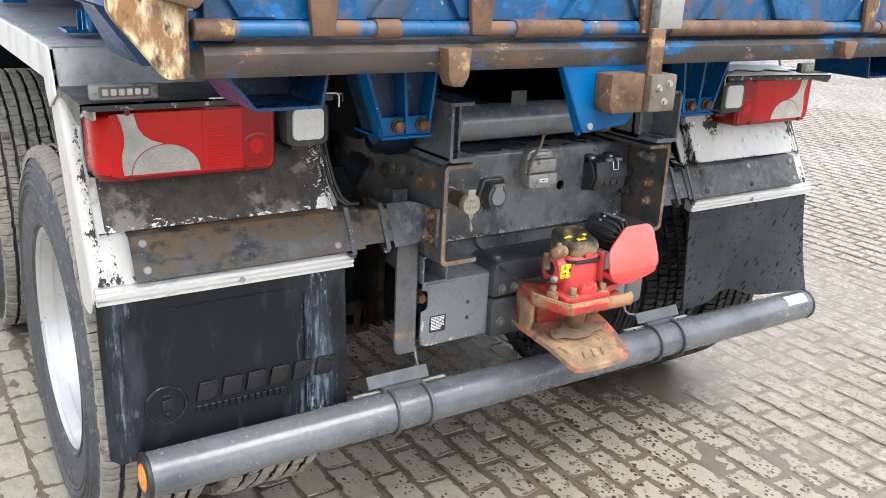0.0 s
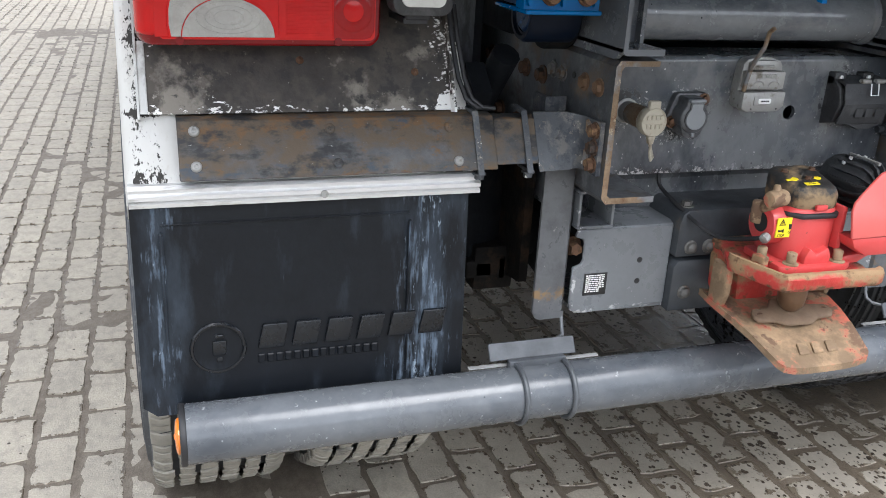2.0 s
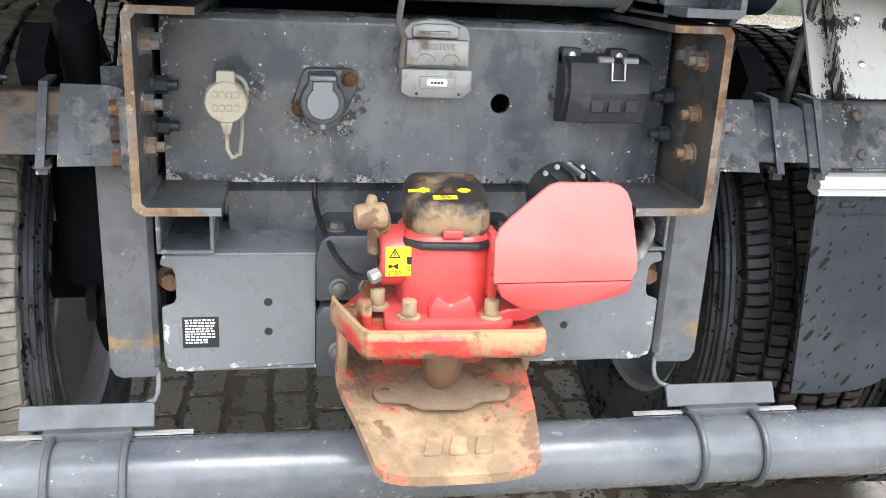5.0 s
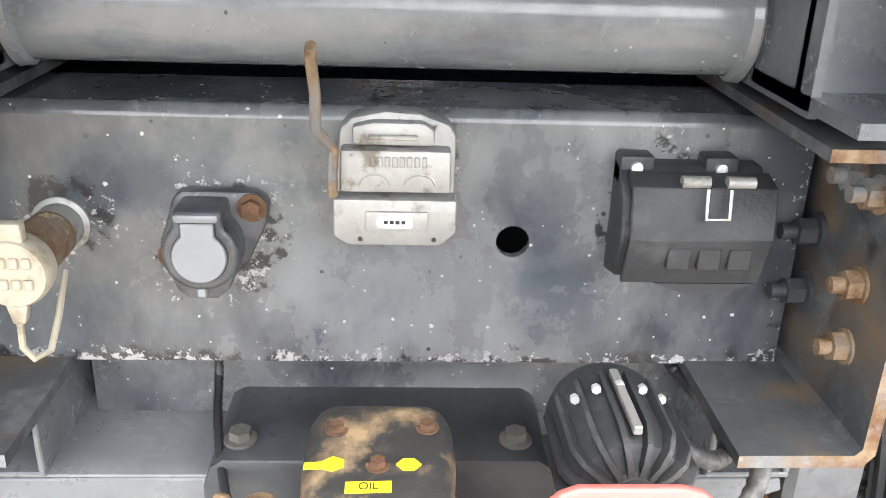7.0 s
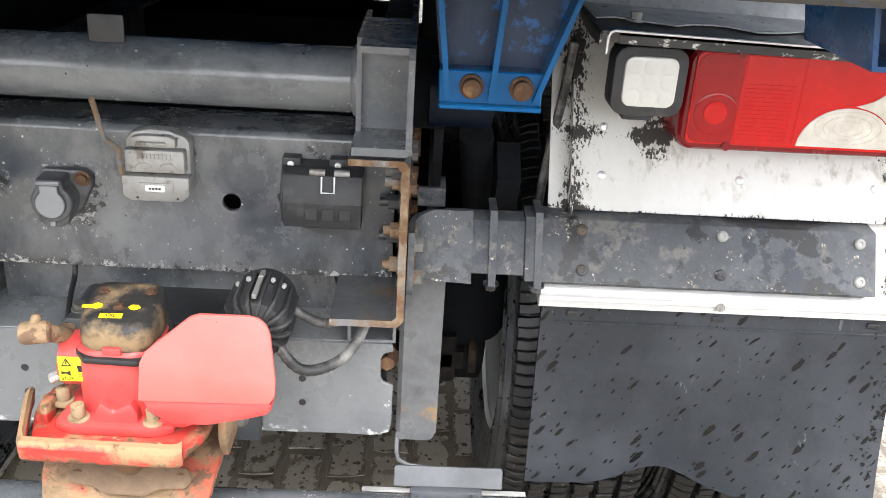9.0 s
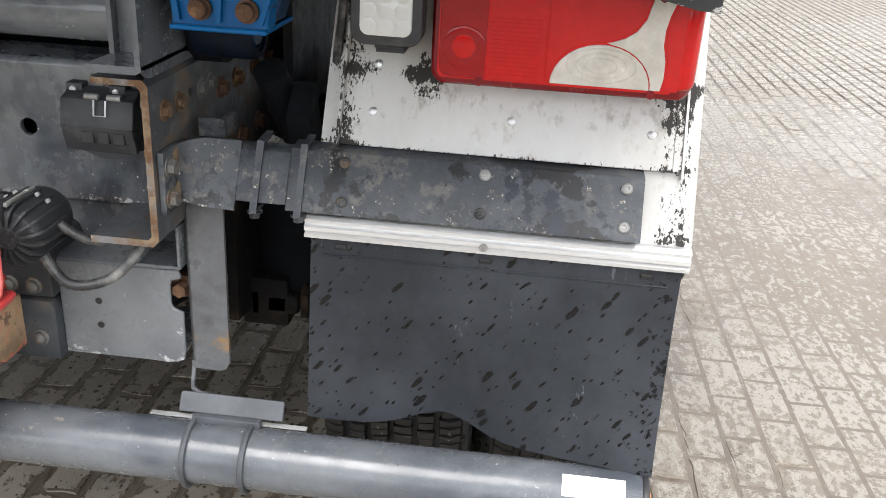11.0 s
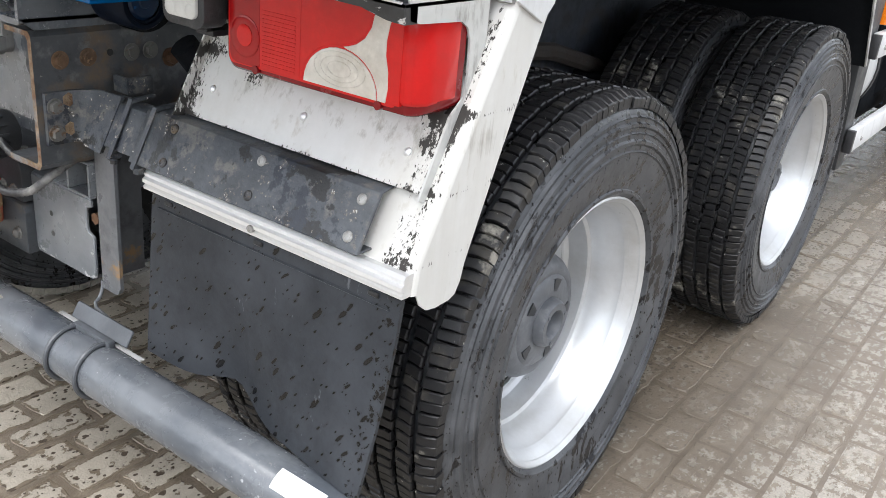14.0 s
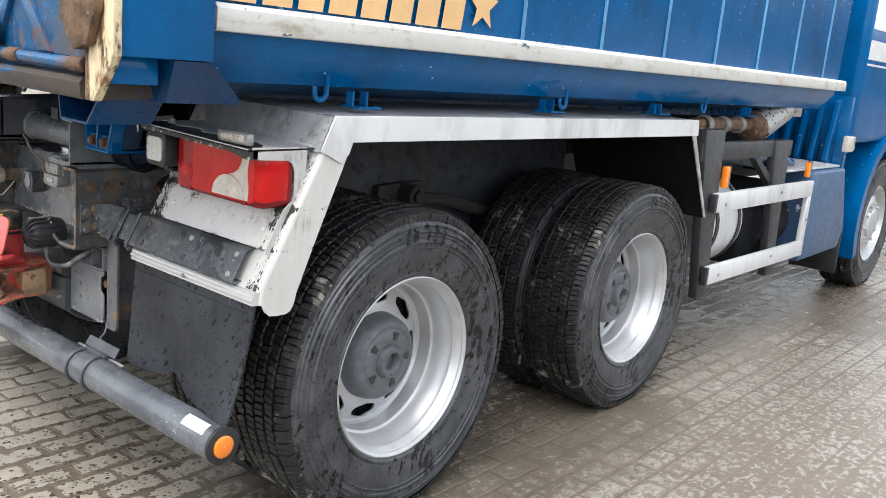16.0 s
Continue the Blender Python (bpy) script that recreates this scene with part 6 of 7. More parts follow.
# ---- tow hitch ----
bm = B()
prism(bm, [(-0.075, 0.64), (-0.085, 0.76), (0.085, 0.76), (0.075, 0.64)], "y", 2.42, 2.526, 0.01)
hitch = part("tow_hitch", bm, M_red_mud, truck, "red automatic tow hitch caked with mud")
bm = B()
plate = [(-0.095, 2.47), (-0.138, 2.385), (-0.132, 2.34), (-0.106, 2.256), (0.104, 2.250), (0.130, 2.31), (0.135, 2.40), (0.11, 2.48), (-0.1, 2.49)]
prism(bm, plate, "z", 0.746, 0.762, 0.004)
part("upper_jaw", bm, M_red_mud, hitch)
bm = B()
prev = None
for x, y in ((-0.147, 2.372), (-0.144, 2.355), (-0.116, 2.262), (-0.109, 2.249), (-0.05, 2.246), (0.03, 2.244), (0.096, 2.242), (0.104, 2.244), (0.109, 2.250)):
    row = [bm.verts.new(v) for v in ((x, y + 0.004, 0.752), (x * 1.02, y - 0.006, 0.750), (x * 1.03, y - 0.011, 0.757), (x * 1.03, y - 0.012, 0.776), (x * 1.02, y - 0.007, 0.784), (x, y + 0.002, 0.785), (x * 0.98, y + 0.007, 0.778))]
    if prev:
        for k in range(7):
            bm.faces.new((prev[k], prev[(k + 1) % 7], row[(k + 1) % 7], row[k]))
    else:
        bm.faces.new(row)
    prev = row
bm.faces.new(prev[::-1])
part("jaw_lip", bm, M_red_mud, hitch, "worn muddy lip of the jaw")
# lower guide plate, bent down to the back
bm = B()
prof = ((2.47, 0.655, -0.132, 0.128), (2.42, 0.655, -0.142, 0.13), (2.38, 0.652, -0.142, 0.13), (2.34, 0.642, -0.134, 0.128), (2.30, 0.627, -0.120, 0.126), (2.26, 0.608, -0.107, 0.122), (2.235, 0.596, -0.099, 0.118), (2.226, 0.591, -0.090, 0.108))
top, bot = [], []
for y, z, a, b in prof:
    xs = [a + (b - a) * k / 8 for k in range(9)]
    dish = [0.010 * (2 * k / 8 - 1) ** 4 for k in range(9)]
    top.append([bm.verts.new((x, y, z + d)) for x, d in zip(xs, dish)])
    bot.append([bm.verts.new((x, y, z + d - 0.014)) for x, d in zip(xs, dish)])
n = len(prof)
for i in range(n - 1):
    for k in range(8):
        bm.faces.new((top[i][k], top[i][k + 1], top[i + 1][k + 1], top[i + 1][k]))
        bm.faces.new((bot[i][k], bot[i + 1][k], bot[i + 1][k + 1], bot[i][k + 1]))
    bm.faces.new((top[i][0], top[i + 1][0], bot[i + 1][0], bot[i][0]))
    bm.faces.new((top[i][8], bot[i][8], bot[i + 1][8], top[i + 1][8]))
for k in range(8):
    bm.faces.new((top[0][k], bot[0][k], bot[0][k + 1], top[0][k + 1]))
    bm.faces.new((top[-1][k], top[-1][k + 1], bot[-1][k + 1], bot[-1][k]))
part("guide_plate", bm, M_mud, hitch, "mud-caked steel guide plate")
for i in range(3):
    bm = B()
    x = -0.035 + i * 0.034
    prism(bm, [(x, 2.252), (x + 0.007, 2.275), (x + 0.030, 2.275), (x + 0.024, 2.252)], "z", 0.0, 0.006, 0.0015, 1)
    for v in bm.verts:
        v.co.z += 0.6035 + (v.co.y - 2.252) * 0.48
    part("raised_block", bm, M_mud, hitch)
for a, pts in ((-1, [(2.43, 0.65), (2.39, 0.65), (2.375, 0.69), (2.375, 0.745), (2.43, 0.75)]), (1, [(2.47, 0.65), (2.40, 0.65), (2.385, 0.69), (2.39, 0.745), (2.47, 0.75)])):
    bm = B()
    prism(bm, pts, "x", 0.140 * a, 0.126 * a, 0.004)
    part("cheek", bm, M_mud, hitch)
bm = B()
lathe(bm, [(0.036, 0.10), (0.036, 0.085), (0.029, 0.08), (0.029, 0.04), (0.026, 0.02), (0.016, 0.006), (0.0, 0.004)], Matrix.Translation((0.0, 2.345, 0.655)), 32)
part("coupling_pin", bm, M_pin, hitch, "worn brown coupling pin")
bm = B()
prism(bm, [(-0.095, 2.335), (-0.088, 2.322), (-0.05, 2.318), (-0.03, 2.306), (0.03, 2.304), (0.05, 2.316), (0.088, 2.318), (0.097, 2.33), (0.088, 2.348), (0.05, 2.352), (0.03, 2.375), (-0.03, 2.375), (-0.05, 2.352), (-0.088, 2.352)], "z", 0.0, 0.010, 0.003, 1)
for v in bm.verts:
    v.co.z += 0.652 + (v.co.y - 2.34) * 0.35
part("wear_plate", bm, M_mud_dark, hitch, "brown wear plate with two screws")
for x in (-0.078, 0.078):
    bm = B()
    cyl(bm, (x, 2.335, 0.652), (x, 2.332, 0.659), 0.008, seg=12)
    part("screw", bm, M_rust, hitch)
# housing
bm = B()
prism(bm, [(-0.05, 2.43), (-0.062, 2.40), (-0.058, 2.335), (-0.034, 2.318), (0.034, 2.316), (0.058, 2.335), (0.058, 2.41), (0.04, 2.44)], "z", 0.765, 0.885, 0.012, 3)
cyl(bm, (-0.088, 2.372, 0.842), (-0.01, 2.372, 0.842), 0.041, seg=36, bev=0.006)
prism(bm, [(-0.028, 0.768), (-0.028, 0.792), (-0.018, 0.81), (-0.006, 0.80), (0.0, 0.796), (0.006, 0.80), (0.026, 0.81), (0.034, 0.792), (0.034, 0.768)], "y", 2.300, 2.33, 0.004)
part("housing", bm, M_red, hitch, "glossy red painted housing")
bm = B()
prism(bm, [(-0.085, 2.30), (-0.06, 2.288), (0.06, 2.286), (0.085, 2.30), (0.08, 2.42), (-0.08, 2.42)], "z", 0.762, 0.778, 0.004)
part("base_flange", bm, M_red, hitch)
for x, y in ((-0.053, 2.308), (0.055, 2.305), (-0.090, 2.35)):
    bm = B()
    cyl(bm, (x, y, 0.774), (x, y, 0.781), 0.0155, seg=18, bev=0.0015)
    cyl(bm, (x, y, 0.781), (x, y, 0.802), 0.0098, seg=18, bev=0.002)
    cyl(bm, (x, y, 0.8015), (x, y, 0.803), 0.006, seg=6)
    part("cap_screw", bm, M_bolt_mud, hitch, "muddy cap screw")
bm = B()
prism(bm, [(-0.118, 2.345), (-0.112, 2.315), (-0.100, 2.312), (-0.098, 2.345)], "z", 0.760, 0.792, 0.004)
part("side_lug", bm, M_red_mud, hitch)
bm = B()
prism(bm, [(-0.048, 2.435), (-0.056, 2.40), (-0.054, 2.345), (-0.038, 2.322), (0.034, 2.318), (0.054, 2.335), (0.058, 2.40), (0.05, 2.435)], "z", 0.872, 0.946, 0.018, 4)
for v in bm.verts:
    if v.co.z > 0.90:
        v.co.z -= (2.435 - v.co.y) * 0.21
cover = part("cover", bm, M_cover, hitch, "black plastic cover smeared with mud")
bm = B()
prism(bm, [(-0.053, 2.437), (-0.061, 2.40), (-0.059, 2.338), (-0.040, 2.313), (0.036, 2.309), (0.060, 2.330), (0.063, 2.40), (0.055, 2.437)], "z", 0.866, 0.876, 0.003)
part("seal", bm, M_black, hitch)
for x, y in ((-0.031, 2.40), (0.036, 2.402), (0.0, 2.366)):
    bm = B()
    hexbolt(bm, (x, y, 0.945 - (2.435 - y) * 0.21), (0, 0, 1), 0.006, 0.006)
    part("screw", bm, M_rust, hitch)
for pts in ([(-0.052, 2.362), (-0.040, 2.363), (-0.032, 2.360), (-0.024, 2.364), (-0.024, 2.370), (-0.032, 2.373), (-0.040, 2.368), (-0.052, 2.367)], [(0.013, 2.366), (0.018, 2.361), (0.026, 2.361), (0.031, 2.366), (0.026, 2.371), (0.018, 2.371)], [(-0.022, 2.341), (-0.022, 2.350), (0.010, 2.351), (0.010, 2.342)]):
    bm = B()
    prism(bm, pts, "z", 0.9455, 0.9472)
    for v in bm.verts:
        v.co.z -= (2.435 - v.co.y) * 0.21
    part("yellow_mark", bm, M_yellow, hitch)


def words(text, m, size, material, parent, name="lettering"):
    cu = bpy.data.curves.new(name, "FONT")
    cu.body, cu.size, cu.align_x, cu.align_y, cu.extrude = text, size, "CENTER", "CENTER", 0.0003
    tmp = bpy.data.objects.new(name, cu)
    scene.collection.objects.link(tmp)
    me = bpy.data.meshes.new_from_object(tmp)
    bpy.data.objects.remove(tmp)
    me.transform(Matrix.Translation(-base_of(parent)) @ m)
    me.materials.append(material)
    ob = new(name, me)
    ob.parent = parent
    return ob


FACE_BACK = Matrix.Rotation(math.pi / 2, 4, "X")
words("OIL", Matrix.Translation((-0.006, 2.346, 0.9286)) @ Matrix.Rotation(radians(11.9), 4, "X"), 0.009, M_ink, hitch)
bm = B()
box(bm, -0.012, 0.014, 2.3125, 2.32, 0.882, 0.893, 0.002)
part("red_window", bm, M_red, hitch)
bm = B()
box(bm, -0.083, -0.041, 2.3295, 2.3325, 0.826, 0.866, 0.0006, 1)
part("warning_sticker", bm, M_yellow, hitch, "yellow warning sticker")
words("STOP", Matrix.Translation((-0.071, 2.3292, 0.8305)) @ FACE_BACK, 0.0072, M_ink, hitch)
words("GO", Matrix.Translation((-0.050, 2.3292, 0.836)) @ FACE_BACK, 0.0072, M_ink, hitch)
for pts in ([(-0.0785, 0.8515), (-0.071, 0.8645), (-0.0635, 0.8515), (-0.0660, 0.8530), (-0.071, 0.8615), (-0.0760, 0.8530)], [(-0.0665, 0.8530), (-0.0755, 0.8530), (-0.0785, 0.8515), (-0.0635, 0.8515)], [(-0.0718, 0.8545), (-0.0718, 0.8595), (-0.0702, 0.8595), (-0.0702, 0.8545)], [(-0.079, 0.8375), (-0.079, 0.8425), (-0.072, 0.841), (-0.066, 0.8445), (-0.066, 0.8355), (-0.072, 0.839)], [(-0.0545, 0.8425), (-0.056, 0.853), (-0.0455, 0.853), (-0.047, 0.8425)]):
    bm = B()
    prism(bm, pts, "y", 2.3288, 2.3300)
    part("pictogram", bm, M_ink, hitch)
bm = B()
cyl(bm, (-0.088, 2.345, 0.825), (-0.102, 2.34, 0.82), 0.010, seg=8, bev=0.003)
part("clear_plug", bm, M_zinc, hitch, "clear plastic plug")
# flat black disc painted in for the dark of the bore
bm = B()
cyl(bm, (-0.0878, 2.372, 0.846), (-0.0895, 2.372, 0.846), 0.02, seg=20)
part("bore_disc", bm, M_ink, hitch)
# muddy hand lever
bm = B()
cyl(bm, (-0.124, 2.318, 0.909), (-0.083, 2.322, 0.912), 0.0165, seg=16, bev=0.006)
cyl(bm, (-0.104, 2.322, 0.916), (-0.102, 2.328, 0.936), 0.010, 0.006, seg=12, bev=0.003)
cyl(bm, (-0.092, 2.325, 0.908), (-0.080, 2.395, 0.862), 0.013, seg=14, bev=0.004)
cyl(bm, (-0.088, 2.385, 0.84), (-0.088, 2.385, 0.885), 0.014, seg=16, bev=0.004)
part("hand_lever", bm, M_mud, hitch, "mud-covered hand lever")
# red cover plate of the handle
bm = B()
pts = [(0.047, 0.836), (0.048, 0.888), (0.055, 0.903), (0.068, 0.915), (0.110, 0.949), (0.118, 0.955), (0.130, 0.959), (0.198, 0.959), (0.212, 0.956), (0.222, 0.948), (0.228, 0.935), (0.237, 0.868), (0.236, 0.850), (0.228, 0.838)]
prism(bm, pts, "y", 2.270, 2.277, 0.0025)
for v in bm.verts:
    v.co.y += max(0, v.co.z - 0.84) * 0.28
part("handle_plate", bm, M_pale_red, hitch, "large smooth red handle plate")
bm = B()
prism(bm, [(0.05, 0.836), (0.229, 0.838), (0.233, 0.832), (0.226, 0.819), (0.20, 0.811), (0.14, 0.797), (0.09, 0.797), (0.06, 0.815)], "y", 2.2725, 2.32, 0.005)
part("handle_fold", bm, M_red, hitch)
bm = B()
box(bm, 0.05, 0.062, 2.31, 2.36, 0.80, 0.888, 0.004)
prism(bm, [(0.04, 0.778), (0.075, 0.79), (0.12, 0.794), (0.13, 0.786), (0.10, 0.772), (0.05, 0.77)], "y", 2.30, 2.37, 0.004)
part("handle_bracket", bm, M_red, hitch)
# cables beside the blackened panel
for d in (0.0, 0.012):
    bm = B()
    sweep(bm, [(-0.667 + d, 2.655, 1.22), (-0.664 + d, 2.63, 1.16), (-0.656 + d, 2.600, 1.09), (-0.646 + d, 2.578, 1.055), (-0.628 + d, 2.568, 1.040), (-0.600 + d, 2.575, 1.036)], 0.0048, 8)
    part("cable", bm, M_black, truck)
# black finned actuator and hoses
bm = B()
lathe(bm, [(0.0, 0.056), (0.018, 0.056), (0.021, 0.050), (0.040, 0.042), (0.047, 0.028), (0.049, -0.06), (0.045, -0.07)], Matrix.Translation((0.19, 2.43, 0.895)) @ Matrix.Rotation(math.pi / 2, 4, "X"), 36)
act = part("actuator", bm, M_plastic, truck, "black finned actuator with two hoses")
for i in range(16):
    bm = B()
    prism(bm, [(2.374, 0.020), (2.374, 0.032), (2.380, 0.046), (2.394, 0.0545), (2.47, 0.055), (2.47, 0.045), (2.41, 0.044)], "x", -0.0022, 0.0022)
    bmesh.ops.transform(bm, matrix=Matrix.Translation((0.19, 0, 0.895)) @ Matrix.Rotation(2 * math.pi * (i + 0.5) / 16, 4, "Y"), verts=bm.verts)
    part("fin", bm, M_plastic, act)
for i in range(6):
    a = 2 * math.pi * i / 6
    bm = B()
    cyl(bm, (0.19 + 0.013 * math.cos(a), 2.375, 0.895 + 0.013 * math.sin(a)), (0.19 + 0.013 * math.cos(a), 2.371, 0.895 + 0.013 * math.sin(a)), 0.003, seg=8)
    part("face_screw", bm, M_socket, act)
# thin strip added to stand in for a grey-white drip
bm = B()
box(bm, 0.1865, 0.1935, 2.385, 2.47, 0.944, 0.9515, 0.001, 1)
part("band", bm, M_zinc, act)
for i in range(5):
    bm = B()
    a = radians(50 + 20 * i)
    hexbolt(bm, (0.19 + 0.0545 * math.cos(a), 2.45, 0.895 + 0.0545 * math.sin(a)), (0, -1, 0), 0.004, 0.006, False)
    part("screw", bm, M_alu, act)


def hose(pts, r, ribs=True, material=None, parent=None, name="hose"):
    """A corrugated hose through the given points."""
    ps = [Vector(p) for p in pts]
    fine = []
    for i in range(len(ps) - 1):
        p0, p1, p2, p3 = ps[max(i - 1, 0)], ps[i], ps[i + 1], ps[min(i + 2, len(ps) - 1)]
        for k in range(14):
            t = k / 14
            fine.append(0.5 * ((2 * p1) + (p2 - p0) * t + (2 * p0 - 5 * p1 + 4 * p2 - p3) * t * t + (3 * p1 - p0 - 3 * p2 + p3) * t ** 3))
    fine.append(ps[-1])
    bm = B()
    sweep(bm, fine, r, 10)
    if ribs:
        for k, v in enumerate(bm.verts):
            ring = k // 10
            c = fine[min(ring, len(fine) - 1)]
            v.co = c + (v.co - c) * (1.08 if ring % 2 else 0.92)
    return part(name, bm, material or M_hose, parent or truck)


hose([(0.20, 2.44, 0.86), (0.25, 2.43, 0.80), (0.31, 2.46, 0.80), (0.345, 2.50, 0.84), (0.338, 2.56, 0.862), (0.318, 2.625, 0.872), (0.312, 2.635, 0.93)], 0.009)
hose([(0.23, 2.45, 0.90), (0.28, 2.46, 0.868), (0.31, 2.50, 0.858), (0.312, 2.57, 0.858), (0.292, 2.625, 0.872), (0.288, 2.635, 0.93)], 0.008)
hose([(-0.165, 2.635, 0.89), (-0.165, 2.625, 0.85), (-0.158, 2.575, 0.828), (-0.140, 2.505, 0.80), (-0.118, 2.46, 0.785), (-0.104, 2.40, 0.800), (-0.098, 2.345, 0.822)], 0.0045, True, M_black)
bm = B()
box(bm, -0.34, -0.305, 2.652, 2.656, 1.28, 1.312)
part("small_plate", bm, M_socket, truck)
bm = B()
box(bm, -0.09, -0.035, 2.60, 2.604, 1.262, 1.305, 0.003)
part("small_plate", bm, M_socket, truck)

# ---- underbody ----
for y in AXLES:
    bm = B()
    cyl(bm, (-0.95, y, 0.553), (0.95, y, 0.553), 0.085, seg=20)
    lathe(bm, [(0.0, -0.22), (0.10, -0.21), (0.20, -0.12), (0.23, 0.0), (0.20, 0.12), (0.10, 0.2), (0.0, 0.2)], Matrix.Translation((0, y, 0.56)) @ Matrix.Rotation(math.pi / 2, 4, "X"), 24)
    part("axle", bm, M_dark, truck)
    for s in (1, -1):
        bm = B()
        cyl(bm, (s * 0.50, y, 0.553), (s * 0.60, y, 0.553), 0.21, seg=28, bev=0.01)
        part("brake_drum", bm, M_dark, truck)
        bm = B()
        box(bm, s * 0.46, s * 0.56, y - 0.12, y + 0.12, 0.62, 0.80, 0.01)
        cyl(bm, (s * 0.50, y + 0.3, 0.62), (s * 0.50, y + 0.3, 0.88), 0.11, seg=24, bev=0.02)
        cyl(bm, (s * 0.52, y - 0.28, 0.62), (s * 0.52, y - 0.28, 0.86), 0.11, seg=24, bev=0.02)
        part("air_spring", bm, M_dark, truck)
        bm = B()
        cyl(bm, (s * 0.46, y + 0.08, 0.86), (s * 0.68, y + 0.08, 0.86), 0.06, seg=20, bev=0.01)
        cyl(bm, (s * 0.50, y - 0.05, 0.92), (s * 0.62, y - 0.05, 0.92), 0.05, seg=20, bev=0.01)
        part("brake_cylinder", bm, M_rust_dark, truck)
for s in (1, -1):
    bm = B()
    prism(bm, [(2.72, 0.60), (2.95, 0.56), (2.95, 0.88), (2.72, 0.88)], "x", s * 0.42, s * 0.44)
    box(bm, s * 0.42, s * 0.52, 2.80, 2.86, 0.55, 0.66, 0.008)
    box(bm, s * 0.42, s * 0.60, 2.86, 2.9, 0.62, 0.88, 0.008)
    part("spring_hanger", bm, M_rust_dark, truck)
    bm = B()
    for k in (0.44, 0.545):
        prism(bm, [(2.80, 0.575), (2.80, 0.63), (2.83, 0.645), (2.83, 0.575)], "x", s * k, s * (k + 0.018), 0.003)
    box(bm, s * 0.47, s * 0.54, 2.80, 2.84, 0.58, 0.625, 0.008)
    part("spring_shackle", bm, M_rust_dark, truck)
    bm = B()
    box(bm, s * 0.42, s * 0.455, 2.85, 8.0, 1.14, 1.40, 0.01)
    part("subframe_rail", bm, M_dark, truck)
    # added sheet: keeps daylight from showing through behind the wheels
    bm = B()
    box(bm, s * 0.455, s * 0.475, 3.02, 5.3, 0.70, 1.43)
    part("arch_light_block", bm, M_inner, truck, "mottled blue-grey sheet added behind the wheels to block light")
    bm = B()
    cyl(bm, (s * 0.475, 3.93, 1.0), (s * 0.60, 3.93, 1.0), 0.052, seg=20, bev=0.008)
    cyl(bm, (s * 0.60, 3.93, 1.0), (s * 0.615, 3.93, 1.0), 0.03, seg=6)
    prism(bm, [(3.76, 0.94), (3.76, 1.045), (4.06, 1.055), (4.08, 0.94)], "x", s * 0.475, s * 0.52, 0.012)
    sweep(bm, [(s * 0.53, 3.96, 0.985), (s * 0.53, 4.20, 0.96), (s * 0.53, 4.55, 0.87)], 0.03, 10)
    part("torque_rod_bracket", bm, M_mud_under, truck, "mud-brown bracket and rod end")
    bm = B()
    cyl(bm, (s * 0.52, 2.70, 1.12), (s * 0.56, 2.95, 0.80), 0.03, seg=12)
    prism(bm, [(2.66, 1.05), (2.72, 1.1), (2.80, 0.92), (2.73, 0.9)], "x", s * 0.56, s * 0.60)
    part("stabiliser_link", bm, M_dark, truck)
bm = B()
box(bm, -0.41, 0.41, 3.9, 4.3, 0.85, 1.1, 0.02)
cyl(bm, (0, 2.95, 0.62), (0, 5.0, 0.68), 0.06, seg=16)
part("drive_shaft", bm, M_dark, truck)

